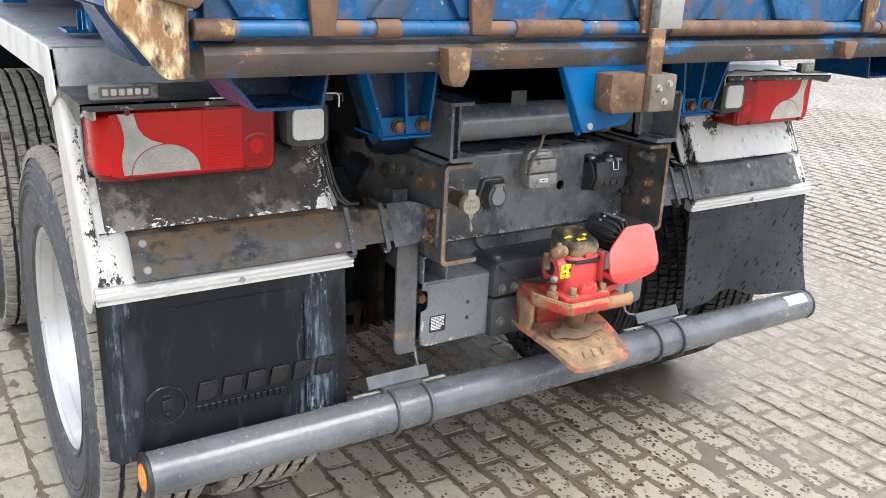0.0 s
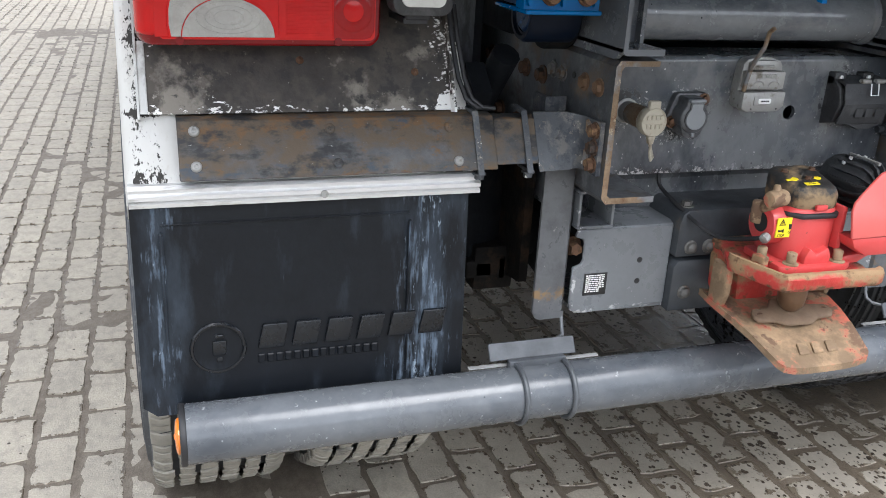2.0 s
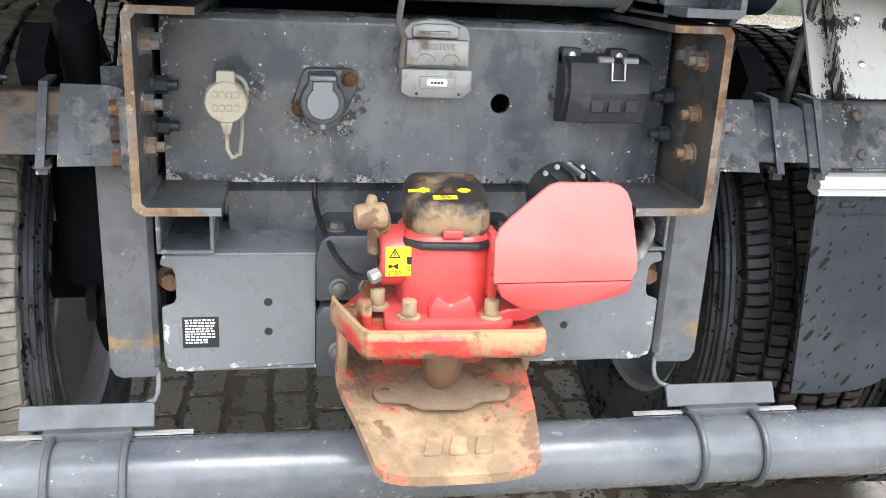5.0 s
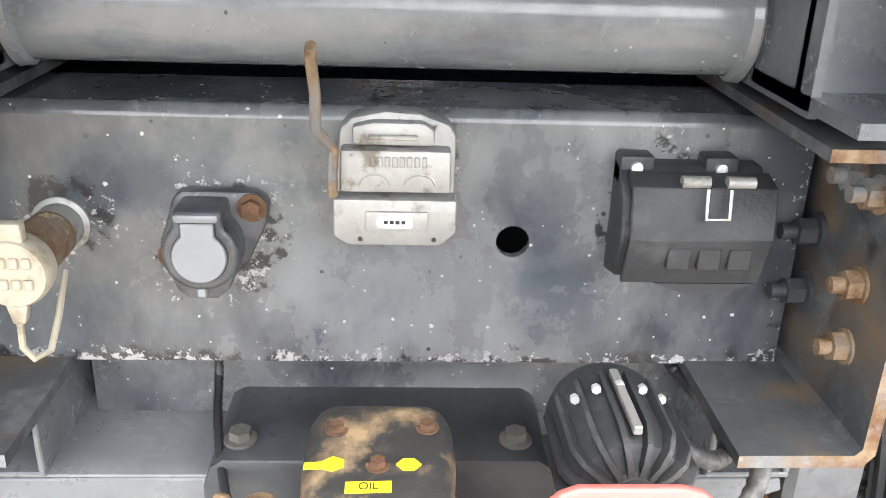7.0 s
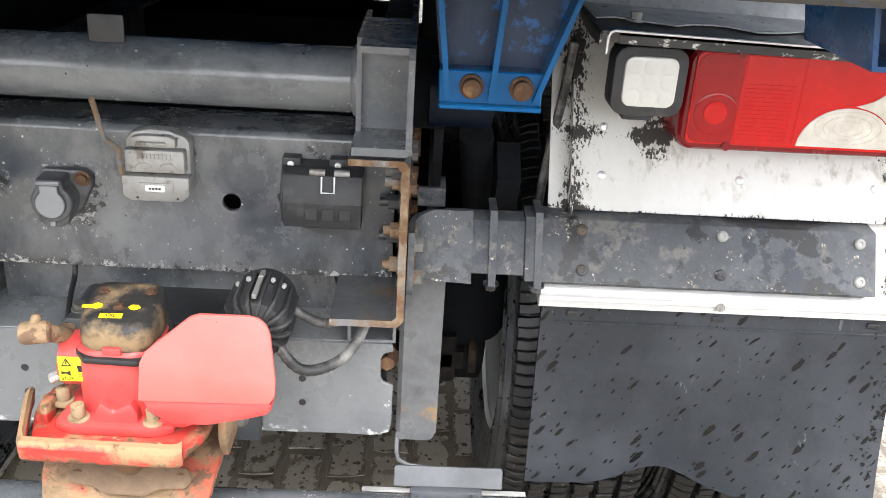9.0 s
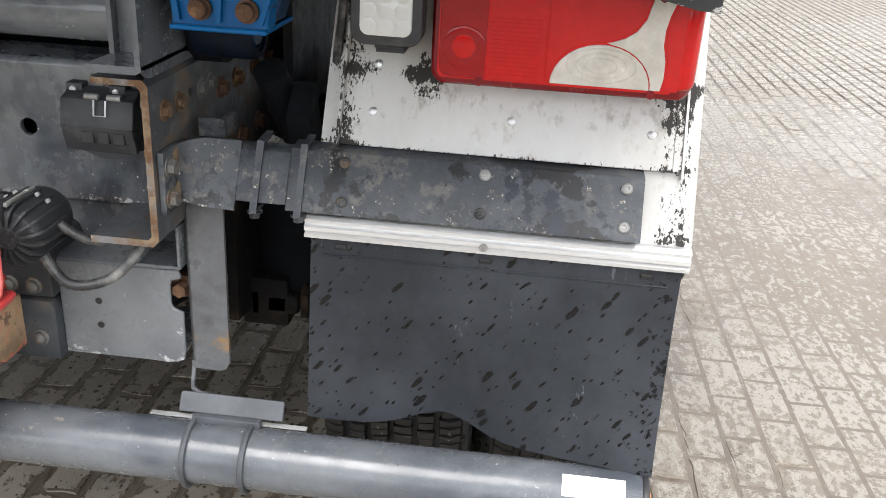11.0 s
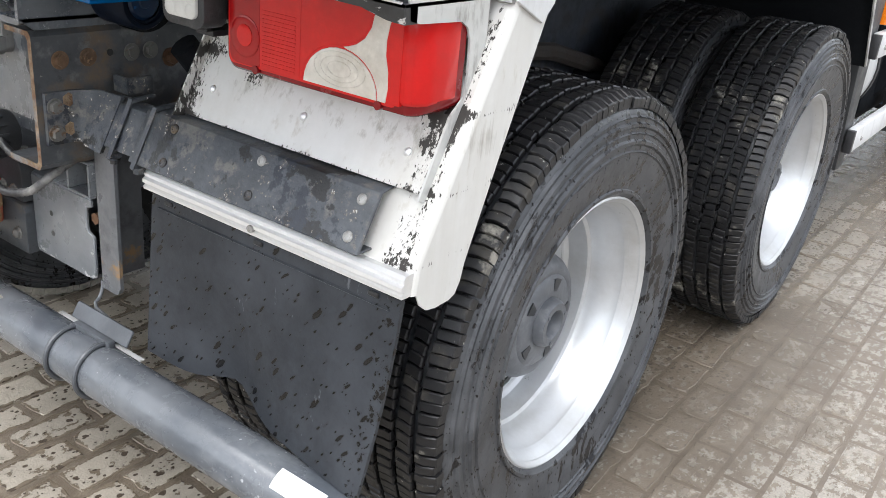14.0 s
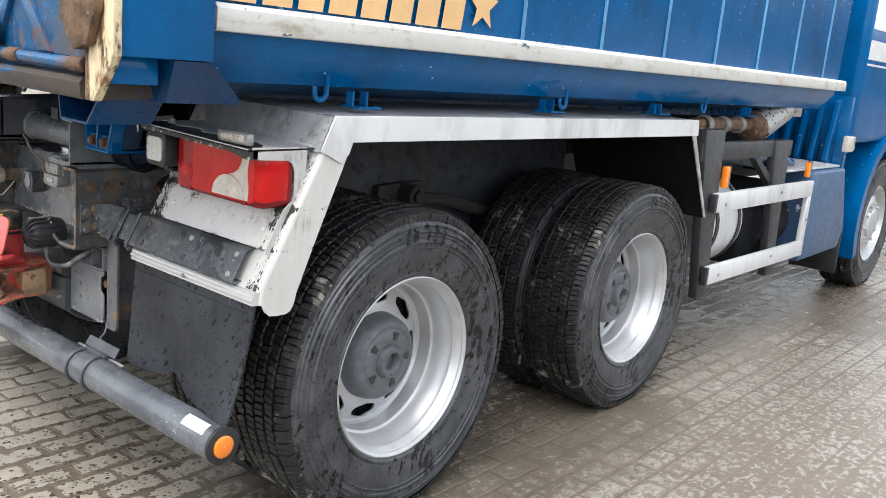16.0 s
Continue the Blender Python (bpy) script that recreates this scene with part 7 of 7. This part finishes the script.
# ---- side guard and what stands behind it ----
for s in (1, -1):
    bm = B()
    box(bm, s * 1.235, s * 1.27, 5.63, 7.20, 0.920, 1.026, 0.004)
    box(bm, s * 1.235, s * 1.27, 5.66, 7.20, 0.508, 0.610, 0.004)
    box(bm, s * 1.236, s * 1.269, 7.13, 7.20, 0.610, 0.920, 0.004)
    guard = part("side_guard", bm, M_skirt, truck, "pale aluminium side guard rails")
    for z in (0.973, 0.559):
        bm = B()
        box(bm, s * 1.237, s * 1.272, 5.60 if z > 0.6 else 5.63, 5.632 if z > 0.6 else 5.662, z - 0.05, z + 0.05, 0.003)
        part("end_cap", bm, M_black, guard)
    for y, z in ((5.75, 0.96), (6.6, 0.98), (5.8, 0.55), (6.6, 0.57), (7.16, 0.76)):
        bm = B()
        hexbolt(bm, (s * 1.27, y, z), (s, 0, 0), 0.008, 0.006)
        part("screw", bm, M_zinc, guard)
    for y, ztop in ((5.44, 1.37), (6.47, 1.30)):
        bm = B()
        prism(bm, [(y + 0.2, 0.42), (y + 0.32, 0.42), (y + 0.25, ztop), (y + 0.0, ztop)], "x", s * 1.18, s * 1.232, 0.004)
        part("guard_post", bm, M_frame_post, truck)
    bm = B()
    box(bm, s * 1.16, s * 1.22, 5.45, 6.80, 1.20, 1.30, 0.006)
    prism(bm, [(6.2, 1.21), (6.28, 1.21), (6.72, 0.98), (6.72, 0.92)], "x", s * 1.17, s * 1.21)
    part("guard_stay", bm, M_frame_post, truck)
    bm = B()
    cyl(bm, (s * 1.235, 5.76, 1.05), (s * 1.235, 5.76, 1.16), 0.02, seg=14, bev=0.004)
    box(bm, s * 1.225, s * 1.255, 5.735, 5.785, 1.05, 1.17, 0.006)
    part("side_marker", bm, M_orange, truck, "amber side marker light")
    bm = B()
    box(bm, s * 1.222, s * 1.25, 5.786, 5.81, 1.045, 1.175, 0.006)
    part("marker_housing", bm, M_black, truck)
    bm = B()
    box(bm, s * 1.222, s * 1.25, 7.141, 7.165, 1.045, 1.155, 0.006)
    part("marker_housing", bm, M_black, truck)
    bm = B()
    box(bm, s * 1.225, s * 1.255, 7.10, 7.14, 1.05, 1.15, 0.006)
    part("side_marker", bm, M_orange, truck, "amber side marker light")
    # tank
    bm = B()
    lathe(bm, [(0.0, 0.0), (0.22, 0.0), (0.27, 0.02), (0.285, 0.05), (0.285, 0.5), (0.27, 0.53), (0.0, 0.54)], Matrix.Translation((s * 0.90, 5.75, 0.80)) @ Matrix.Rotation(-math.pi / 2, 4, "X"), 40)
    tank = part("fuel_tank", bm, M_skirt, truck, "aluminium tank with straps")
    for y in (5.86, 6.18):
        bm = B()
        lathe(bm, [(0.286, 0), (0.292, 0.002), (0.292, 0.04), (0.286, 0.042)], Matrix.Translation((s * 0.90, y, 0.80)) @ Matrix.Rotation(-math.pi / 2, 4, "X"), 40)
        part("strap", bm, M_black, tank)
    bm = B()
    box(bm, s * 0.55, s * 1.14, 6.35, 7.1, 0.5, 1.0, 0.05)
    cyl(bm, (s * 1.0, 6.55, 0.75), (s * 1.0, 7.05, 0.75), 0.2, seg=24, bev=0.02)
    part("battery_box", bm, M_dark, truck)
    bm = B()
    box(bm, s * 0.60, s * 1.20, 6.85, 7.95, 1.085, 1.10, 0.003)
    step = part("step_plate", bm, M_alu, truck, "ribbed aluminium step plate")
    for i in range(14):
        bm = B()
        box(bm, s * 0.62, s * 1.19, 6.88 + i * 0.075, 6.90 + i * 0.075, 1.10, 1.106, 0.001, 1)
        part("rib", bm, M_alu, step)
# exhaust and air pipes behind the cab
hose([(1.0, 5.75, 1.37), (1.01, 6.1, 1.375), (1.02, 6.5, 1.37)], 0.042, False, M_rustblock, truck, "pipe")
for y0, r in ((5.86, 0.056), (6.12, 0.05), (6.34, 0.053)):
    bm = B()
    lathe(bm, [(r * 0.8, 0), (r, 0.004), (r, 0.05), (r * 0.8, 0.054)], Matrix.Translation((1.01, y0, 1.373)) @ Matrix.Rotation(-math.pi / 2, 4, "X"), 24)
    part("pipe_clamp", bm, M_zinc, truck)
bm = B()
lathe(bm, [(0.0, 0.0), (0.05, 0.004), (0.085, 0.03), (0.098, 0.07), (0.09, 0.11)], Matrix.Translation((1.03, 6.50, 1.345)) @ Matrix.Rotation(radians(-80), 4, "X"), 28)
part("exhaust_dome", bm, M_rustblock, truck, "rust-brown exhaust end")
bm = B()
lathe(bm, [(0.09, 0.0), (0.098, 0.01), (0.098, 0.40), (0.09, 0.41)], Matrix.Translation((1.03, 6.60, 1.355)) @ Matrix.Rotation(radians(-72), 4, "X"), 28)
part("exhaust_pipe", bm, M_perforated, truck, "perforated silver exhaust cover")
bm = B()
lathe(bm, [(0.075, 0.0), (0.08, 0.01), (0.08, 0.22), (0.075, 0.23)], Matrix.Translation((1.05, 7.12, 1.44)), 24)
part("heat_shield", bm, M_perforated, truck, "perforated metal heat shield")
hose([(1.0, 5.6, 1.30), (1.02, 6.2, 1.22), (1.06, 6.9, 1.24), (0.9, 7.4, 1.25)], 0.015, False, M_black)
hose([(1.1, 6.6, 1.13), (1.15, 6.9, 1.16), (1.1, 7.2, 1.12)], 0.02, False, M_blue)

# ---- cab ----
bm = B()
box(bm, -1.22, 1.22, 8.02, 10.4, 1.25, 3.3, 0.06, 3)
cab = part("cab", bm, M_blue, truck, "glossy blue cab with white stripes")
for z0, z1 in ((1.88, 2.02), (2.10, 3.0), (1.835, 1.85)):
    for s in (1, -1):
        bm = B()
        box(bm, s * 1.218, s * 1.2225, 8.08, 10.2, z0, z1)
        part("stripe", bm, M_cabwhite, cab)
bm = B()
box(bm, 0.3, 1.2, 7.99, 8.06, 1.05, 1.6, 0.01)
louvre = part("air_intake_panel", bm, M_blue, truck, "blue ribbed air intake panel")
for i in range(6):
    bm = B()
    prism(bm, [(7.88, 1.10), (7.84, 1.13), (7.94, 1.56), (8.0, 1.58), (8.0, 1.10)], "x", 0.56 + i * 0.105, 0.60 + i * 0.105, 0.008)
    part("rib", bm, M_blue, louvre)
for s in (1, -1):
    bm = B()
    prism(bm, [(7.22, 0.45), (7.22, 1.06), (7.26, 1.08), (7.95, 1.08), (8.18, 0.62), (8.1, 0.46)], "x", s * 0.95, s * 1.245, 0.02, 3)
    part("side_fairing", bm, M_blue_dull, truck, "dull blue side fairing with scraped paint")
    bm = B()
    ring = []
    for i in range(25):
        a = math.radians(205 - i * 205 / 24)
        ring.append((9.2 + 0.70 * math.cos(a), 0.62 + 0.72 * math.sin(a)))
    inner = [(9.2 + (y - 9.2) * 0.87, 0.62 + (z - 0.62) * 0.88) for y, z in ring]
    prism(bm, ring + inner[::-1], "x", s * 0.85, s * 1.25, 0.0)
    part("wheel_arch", bm, M_blue, truck, "glossy blue wheel arch")
    bm = B()
    box(bm, s * 0.84, s * 1.2, 8.30, 8.34, 0.22, 0.6, 0.006)
    part("mudflap", bm, M_black, truck)
    bm = B()
    box(bm, s * 1.21, s * 1.262, 7.86, 8.02, 1.20, 1.32, 0.015)
    part("side_lamp", bm, M_clear_lens, truck)
bm = B()
box(bm, -1.0, 1.0, 8.1, 10.3, 0.95, 1.3, 0.02)
part("cab_floor", bm, M_dark, truck)

# ---- tipper body ----
body = thing("tipper_body", (0, 5, 1.4), "worn blue steel tipper body resting on the truck frame", "tipper body")
bm = B()
sec = [(-0.92, 1.455), (-1.13, 1.50), (-1.215, 1.60), (-1.225, 1.63), (-1.235, 2.9), (1.235, 2.9), (1.225, 1.63), (1.215, 1.60), (1.13, 1.50), (0.92, 1.455)]
inner = [(-1.175, 2.9), (-1.165, 1.66), (-1.09, 1.56), (-0.9, 1.52), (0.9, 1.52), (1.09, 1.56), (1.165, 1.66), (1.175, 2.9)]
prism(bm, sec[4::-1] + sec[:4:-1] + inner[::-1], "y", 2.37, 7.39)
prism(bm, sec, "y", 7.39, 7.45)
part("tub", bm, M_blue, body)
for s in (1, -1):
    bm = B()
    prism(bm, [(s * 1.22, 1.632), (s * 1.268, 1.634), (s * 1.272, 1.640), (s * 1.272, 1.690), (s * 1.262, 1.703), (s * 1.225, 1.706)], "y", 2.36, 7.50)
    part("rub_rail", bm, M_rail, body, "chipped white rub rail")
    for i in range(9):
        y = 2.59 + i * 0.563
        bm = B()
        prism(bm, [(s * 1.228, y - 0.007), (s * 1.2375, y - 0.004), (s * 1.2385, y), (s * 1.2375, y + 0.004), (s * 1.228, y + 0.007)], "z", 1.705, 2.88)
        part("seam", bm, M_seam, body)
    bm = B()
    box(bm, s * 1.19, s * 1.285, 2.09, 2.345, 1.555, 2.9, 0.004)
    post = part("corner_post", bm, M_blue, body)
    bm = B()
    prism(bm, [(s * 1.283, 1.553), (s * 1.20, 1.444), (s * 1.05, 1.444), (s * 1.05, 1.553)], "y", 2.235, 2.343)
    for v in bm.verts:
        if v.co.z < 1.5:
            v.co.y += 0.16 if v.co.y > 2.3 else 0.03
    part("sloping_foot", bm, M_blue_deep, post, "dark blue sloping plate, its shade put into the colour")
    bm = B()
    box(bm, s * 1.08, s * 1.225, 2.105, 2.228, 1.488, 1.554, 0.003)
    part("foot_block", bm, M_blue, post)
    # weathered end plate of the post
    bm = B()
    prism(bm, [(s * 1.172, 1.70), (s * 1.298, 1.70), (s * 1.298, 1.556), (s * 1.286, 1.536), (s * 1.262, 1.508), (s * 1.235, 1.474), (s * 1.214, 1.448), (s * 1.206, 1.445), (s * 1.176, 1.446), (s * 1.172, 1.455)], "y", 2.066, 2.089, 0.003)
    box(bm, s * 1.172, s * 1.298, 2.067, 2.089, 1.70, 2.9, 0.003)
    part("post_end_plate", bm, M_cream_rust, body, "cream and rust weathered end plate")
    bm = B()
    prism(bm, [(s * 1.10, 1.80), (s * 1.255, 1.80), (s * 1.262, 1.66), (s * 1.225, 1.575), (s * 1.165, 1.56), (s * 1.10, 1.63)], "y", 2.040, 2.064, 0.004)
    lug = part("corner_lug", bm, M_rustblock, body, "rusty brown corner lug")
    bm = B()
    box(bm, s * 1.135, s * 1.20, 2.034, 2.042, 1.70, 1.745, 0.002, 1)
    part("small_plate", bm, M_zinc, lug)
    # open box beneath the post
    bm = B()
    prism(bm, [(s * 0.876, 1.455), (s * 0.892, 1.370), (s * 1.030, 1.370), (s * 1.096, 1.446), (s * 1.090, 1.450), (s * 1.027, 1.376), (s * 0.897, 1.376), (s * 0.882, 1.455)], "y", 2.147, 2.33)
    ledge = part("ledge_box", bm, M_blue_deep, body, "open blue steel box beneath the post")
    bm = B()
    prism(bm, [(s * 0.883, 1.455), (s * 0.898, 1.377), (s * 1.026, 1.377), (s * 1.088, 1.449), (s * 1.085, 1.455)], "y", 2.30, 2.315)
    part("back_plate", bm, M_navy_shade, ledge)
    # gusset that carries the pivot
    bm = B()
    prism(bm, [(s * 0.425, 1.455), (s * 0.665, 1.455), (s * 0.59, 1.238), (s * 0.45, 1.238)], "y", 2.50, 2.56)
    gus = part("pivot_gusset", bm, M_navy_shade, body, "dark blue gusset with two rusty bolts")
    for x, t in ((0.458, 0.432), (0.519, 0.535), (0.582, 0.655)):
        bmv = [(s * (x - 0.004), 1.24), (s * (x + 0.004), 1.24), (s * (t + 0.004), 1.455), (s * (t - 0.004), 1.455)]
        bm = B()
        prism(bm, bmv, "y", 2.452, 2.50)
        part("rib", bm, M_blue, gus)
    bm = B()
    prism(bm, [(s * 0.446, 1.232), (s * 0.592, 1.232), (s * 0.594, 1.280), (s * 0.444, 1.280)], "y", 2.462, 2.50, 0.002, 1)
    box(bm, s * 0.446, s * 0.592, 2.45, 2.60, 1.226, 1.234, 0.002, 1)
    part("bolt_plate", bm, M_blue, gus)
    for x in ((0.491, 0.562) if s > 0 else (0.474, 0.543)):
        bm = B()
        cyl(bm, (s * x, 2.462, 1.258), (s * x, 2.456, 1.258), 0.0175, seg=20)
        cyl(bm, (s * x, 2.456, 1.258), (s * x, 2.442, 1.258), 0.0138, seg=14, bev=0.003)
        part("bolt", bm, M_rust, gus, "rusty bolt")
    bm = B()
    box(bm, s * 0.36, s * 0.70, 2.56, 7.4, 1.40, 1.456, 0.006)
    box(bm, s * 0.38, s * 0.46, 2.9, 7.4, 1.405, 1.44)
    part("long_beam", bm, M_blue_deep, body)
    # tarpaulin hooks and straps
    for y, x in ((2.83, 1.17), (4.11, 1.20), (5.45, 1.20)):
        bm = B()
        sweep(bm, [(s * x, y, 1.535), (s * x, y, 1.50)] + [(s * x, y - 0.024 + 0.024 * math.cos(a), 1.488 - 0.028 * math.sin(a)) for a in [math.pi * i / 10 for i in range(11)]] + [(s * x, y - 0.046, 1.50)], 0.008, 8)
        part("hook", bm, M_blue, body)
    for y in (2.95, 4.02, 4.97, 6.1):
        bm = B()
        box(bm, s * 1.12, s * 1.20, y - 0.01, y + 0.09, 1.439, 1.446)
        foot = part("guide_bracket", bm, M_blue, body)
        for d in (0, 0.06):
            bm = B()
            box(bm, s * 1.13, s * 1.16, y + d, y + d + 0.008, 1.44, 1.49)
            part("guide_plate", bm, M_blue, foot)
bm = B()
prism(bm, [(2.075, 1.444), (2.068, 1.454), (2.066, 1.484), (2.075, 1.496), (2.10, 1.502), (2.37, 1.502), (2.37, 1.455), (2.10, 1.441)], "x", -1.148, 1.148)
part("rear_beam", bm, M_beam, body, "scraped steel rear beam with blue paint traces")
bm = B()
cyl(bm, (-1.165, 2.075, 1.526), (1.165, 2.075, 1.526), 0.0150, seg=20)
part("hinge_shaft", bm, M_bluebar, body)
for a, b in ((-1.165, -1.097), (-0.826, -0.772), (-0.504, -0.326), (-0.061, 0.519), (0.767, 0.826), (1.097, 1.165)):
    bm = B()
    cyl(bm, (a, 2.073, 1.526), (b, 2.073, 1.526), 0.0182, seg=24, bev=0.003)
    part("hinge_sleeve", bm, M_hinge, body, "rusty hinge sleeve")
bm = B()
box(bm, -1.14, 1.14, 2.085, 2.14, 1.542, 2.8)
gate = part("tailgate", bm, M_blue_worn, body, "blue tailgate with scraped ribs")
for k, x in enumerate((-1.05, -0.80, -0.60, -0.34, -0.12, 0.08, 0.36, 0.66, 0.95)):
    bm = B()
    lean = 0.10 * (1 if k % 2 else -1)
    prism(bm, [(x - 0.035, 1.545), (x + 0.035, 1.545), (x + 0.02 + lean, 1.68), (x - 0.02 + lean, 1.68)], "y", 2.07, 2.10, 0.004)
    part("gate_rib", bm, M_blue_worn, gate)
for x in (-0.935, -0.595, -0.135, 0.70):
    bm = B()
    prism(bm, [(x - 0.022, 1.515), (x + 0.022, 1.515), (x + 0.03, 1.60), (x, 1.64), (x - 0.03, 1.60)], "y", 2.052, 2.066, 0.003)
    part("hinge_lug", bm, M_hinge, gate, "ochre rusted hinge lug")
for x, z in ((-0.655, 1.418), (0.607, 1.446)):
    bm = B()
    prism(bm, [(x - 0.028, 1.492), (x + 0.028, 1.492), (x + 0.024, z + 0.02), (x + 0.012, z), (x - 0.012, z), (x - 0.024, z + 0.02)], "y", 2.035, 2.075, 0.003)
    part("stop_block", bm, M_rustblock, body, "rusty steel stop block")
# gate lock
bm = B()
prism(bm, [(-0.372, 1.47), (-0.085, 1.47), (-0.10, 1.40), (-0.115, 1.36), (-0.135, 1.325), (-0.155, 1.308), (-0.278, 1.294), (-0.288, 1.302)], "y", 2.076, 2.088, 0.002, 1)
prism(bm, [(2.088, 1.47), (2.20, 1.47), (2.10, 1.29), (2.088, 1.288)], "x", -0.288, -0.28)
lock = part("gate_lock", bm, M_blue, body, "blue lock plate with rusty latch block")
bm = B()
prism(bm, [(-0.262, 1.36), (-0.25, 1.345), (-0.16, 1.345), (-0.16, 1.432), (-0.262, 1.432)], "y", 2.022, 2.076, 0.005)
part("latch_block", bm, M_rustblock, lock, "rusty brown latch block")
bm = B()
box(bm, -0.159, -0.078, 2.005, 2.07, 1.347, 1.43, 0.004)
part("clamp", bm, M_lock, lock, "dirty grey-brown metal clamp")
for x, z in ((-0.135, 1.40), (-0.105, 1.41), (-0.115, 1.37)):
    bm = B()
    hexbolt(bm, (x, 2.005, z), (0, -1, 0), 0.006, 0.008)
    part("bolt", bm, M_zinc, lock)
bm = B()
box(bm, -0.160, -0.118, 2.018, 2.030, 1.425, 1.53, 0.002)
part("strap", bm, M_rustblock, lock)
bm = B()
box(bm, -0.142, -0.068, 2.02, 2.05, 1.528, 1.62, 0.004)
part("upper_clamp", bm, M_zinc, lock)
bm = B()
cyl(bm, (-0.268, 2.076, 1.31), (-0.268, 2.070, 1.31), 0.008, seg=12)
part("bolt", bm, M_zinc, lock)
# plain gold shapes on the side wall
for s in (1,):
    y = 2.40
    for i, w in enumerate((0.10, 0.10, 0.09, 0.105, 0.10, 0.095, 0.105, 0.10)):
        bm = B()
        prism(bm, [(y, 1.712), (y + 0.018, 1.84), (y + w + 0.018, 1.84), (y + w, 1.712)], "x", 1.2385, 1.2405)
        part("painted_shape", bm, M_letter, body, "plain gold painted shape")
        y += w + 0.022
    bm = B()
    cy, cz = y + 0.09, 1.80
    pts = []
    for i in range(10):
        r = 0.085 if i % 2 == 0 else 0.036
        a = math.pi / 2 + i * math.pi / 5
        pts.append((cy + r * math.cos(a), cz + r * math.sin(a)))
    prism(bm, pts, "x", 1.2385, 1.2405)
    part("painted_star", bm, M_letter, body, "gold painted star")

# ---- paving: blocks laid in rows along the truck ----
PX, PY, X0 = 0.1185, 0.225, -0.385
def paver_mesh(seed):
    rnd = random.Random(seed)
    hx, hy = PX / 2 - 0.0085, PY / 2 - 0.0085
    pts = []
    for a, b, n in (((-hx, -hy), (hx, -hy), 3), ((hx, -hy), (hx, hy), 6), ((hx, hy), (-hx, hy), 3), ((-hx, hy), (-hx, -hy), 6)):
        for i in range(n):
            t = i / n
            j = 0.0056 if i else 0.007
            x, y = a[0] + (b[0] - a[0]) * t, a[1] + (b[1] - a[1]) * t
            if i == 0:
                x, y = x * 0.95, y * 0.975
            pts.append((x + rnd.uniform(-j, j), y + rnd.uniform(-j, j)))
    return pts


SHAPES = [paver_mesh(i) for i in range(12)]
def add_paver(verts, faces, shape, cx, cy, z, tx, ty, flip):
    b = len(verts)
    n = len(shape)
    for k, (f, dz) in enumerate(((1.0, -0.03), (1.0, -0.003), (0.965, 0.0))):
        for x, y in shape:
            x, y = (x * flip, y * flip)
            verts.append((cx + x * f, cy + y * (1 - (1 - f) * 0.5), z + dz + tx * x + ty * y))
    for k in (0, 1):
        for i in range(n):
            j = (i + 1) % n
            faces.append((b + k * n + i, b + k * n + j, b + (k + 1) * n + j, b + (k + 1) * n + i))
    faces.append(tuple(b + 2 * n + i for i in range(n)))


rnd = random.Random(11)
near, verts, faces = [], [], []
for i in range(-46, 78):
    for j in range(-17, 72):
        cx, cy = X0 + (i + 0.5) * PX, 0.7 + (j + (0.5 if i % 2 else 0.0)) * PY
        sunk = 0.0048 * min(1.0, max(0.0, (1.45 - cx) / 0.4))  # nearly flush with the joints, as on the silted side
        spec = (rnd.randrange(12), cx, cy, rnd.uniform(-0.0015, 0.0012) - sunk, rnd.uniform(-0.012, 0.012), rnd.uniform(-0.009, 0.009), rnd.choice((1, -1)))
        if -0.75 < cx < 1.25 and 1.9 < cy < 3.5 and len(near) < 140 or 1.25 <= cx < 2.1 and 2.6 < cy < 6.4 and len(near) < 300:
            near.append(spec)
        else:
            add_paver(verts, faces, SHAPES[spec[0]], cx, cy, *spec[3:])
me = bpy.data.meshes.new("paving_blocks")
me.from_pydata(verts, [], faces)
me.materials.append(M_paver)
rest = tagged(new("paving_blocks", me), "", kind="stuff")
rest.parent = ground
PAVER = []
for k, sh in enumerate(SHAPES):
    v, f = [], []
    add_paver(v, f, sh, 0, 0, 0, 0, 0, 1)
    m = bpy.data.meshes.new("paving_block")
    m.from_pydata(v, [], f)
    m.materials.append(M_paver)
    PAVER.append(m)
for k, cx, cy, z, tx, ty, flip in near:
    o = new("paving_block", PAVER[k])
    o.parent = ground
    o.location = (cx, cy, z)
    o.rotation_euler = (ty, -tx, 0 if flip > 0 else math.pi)
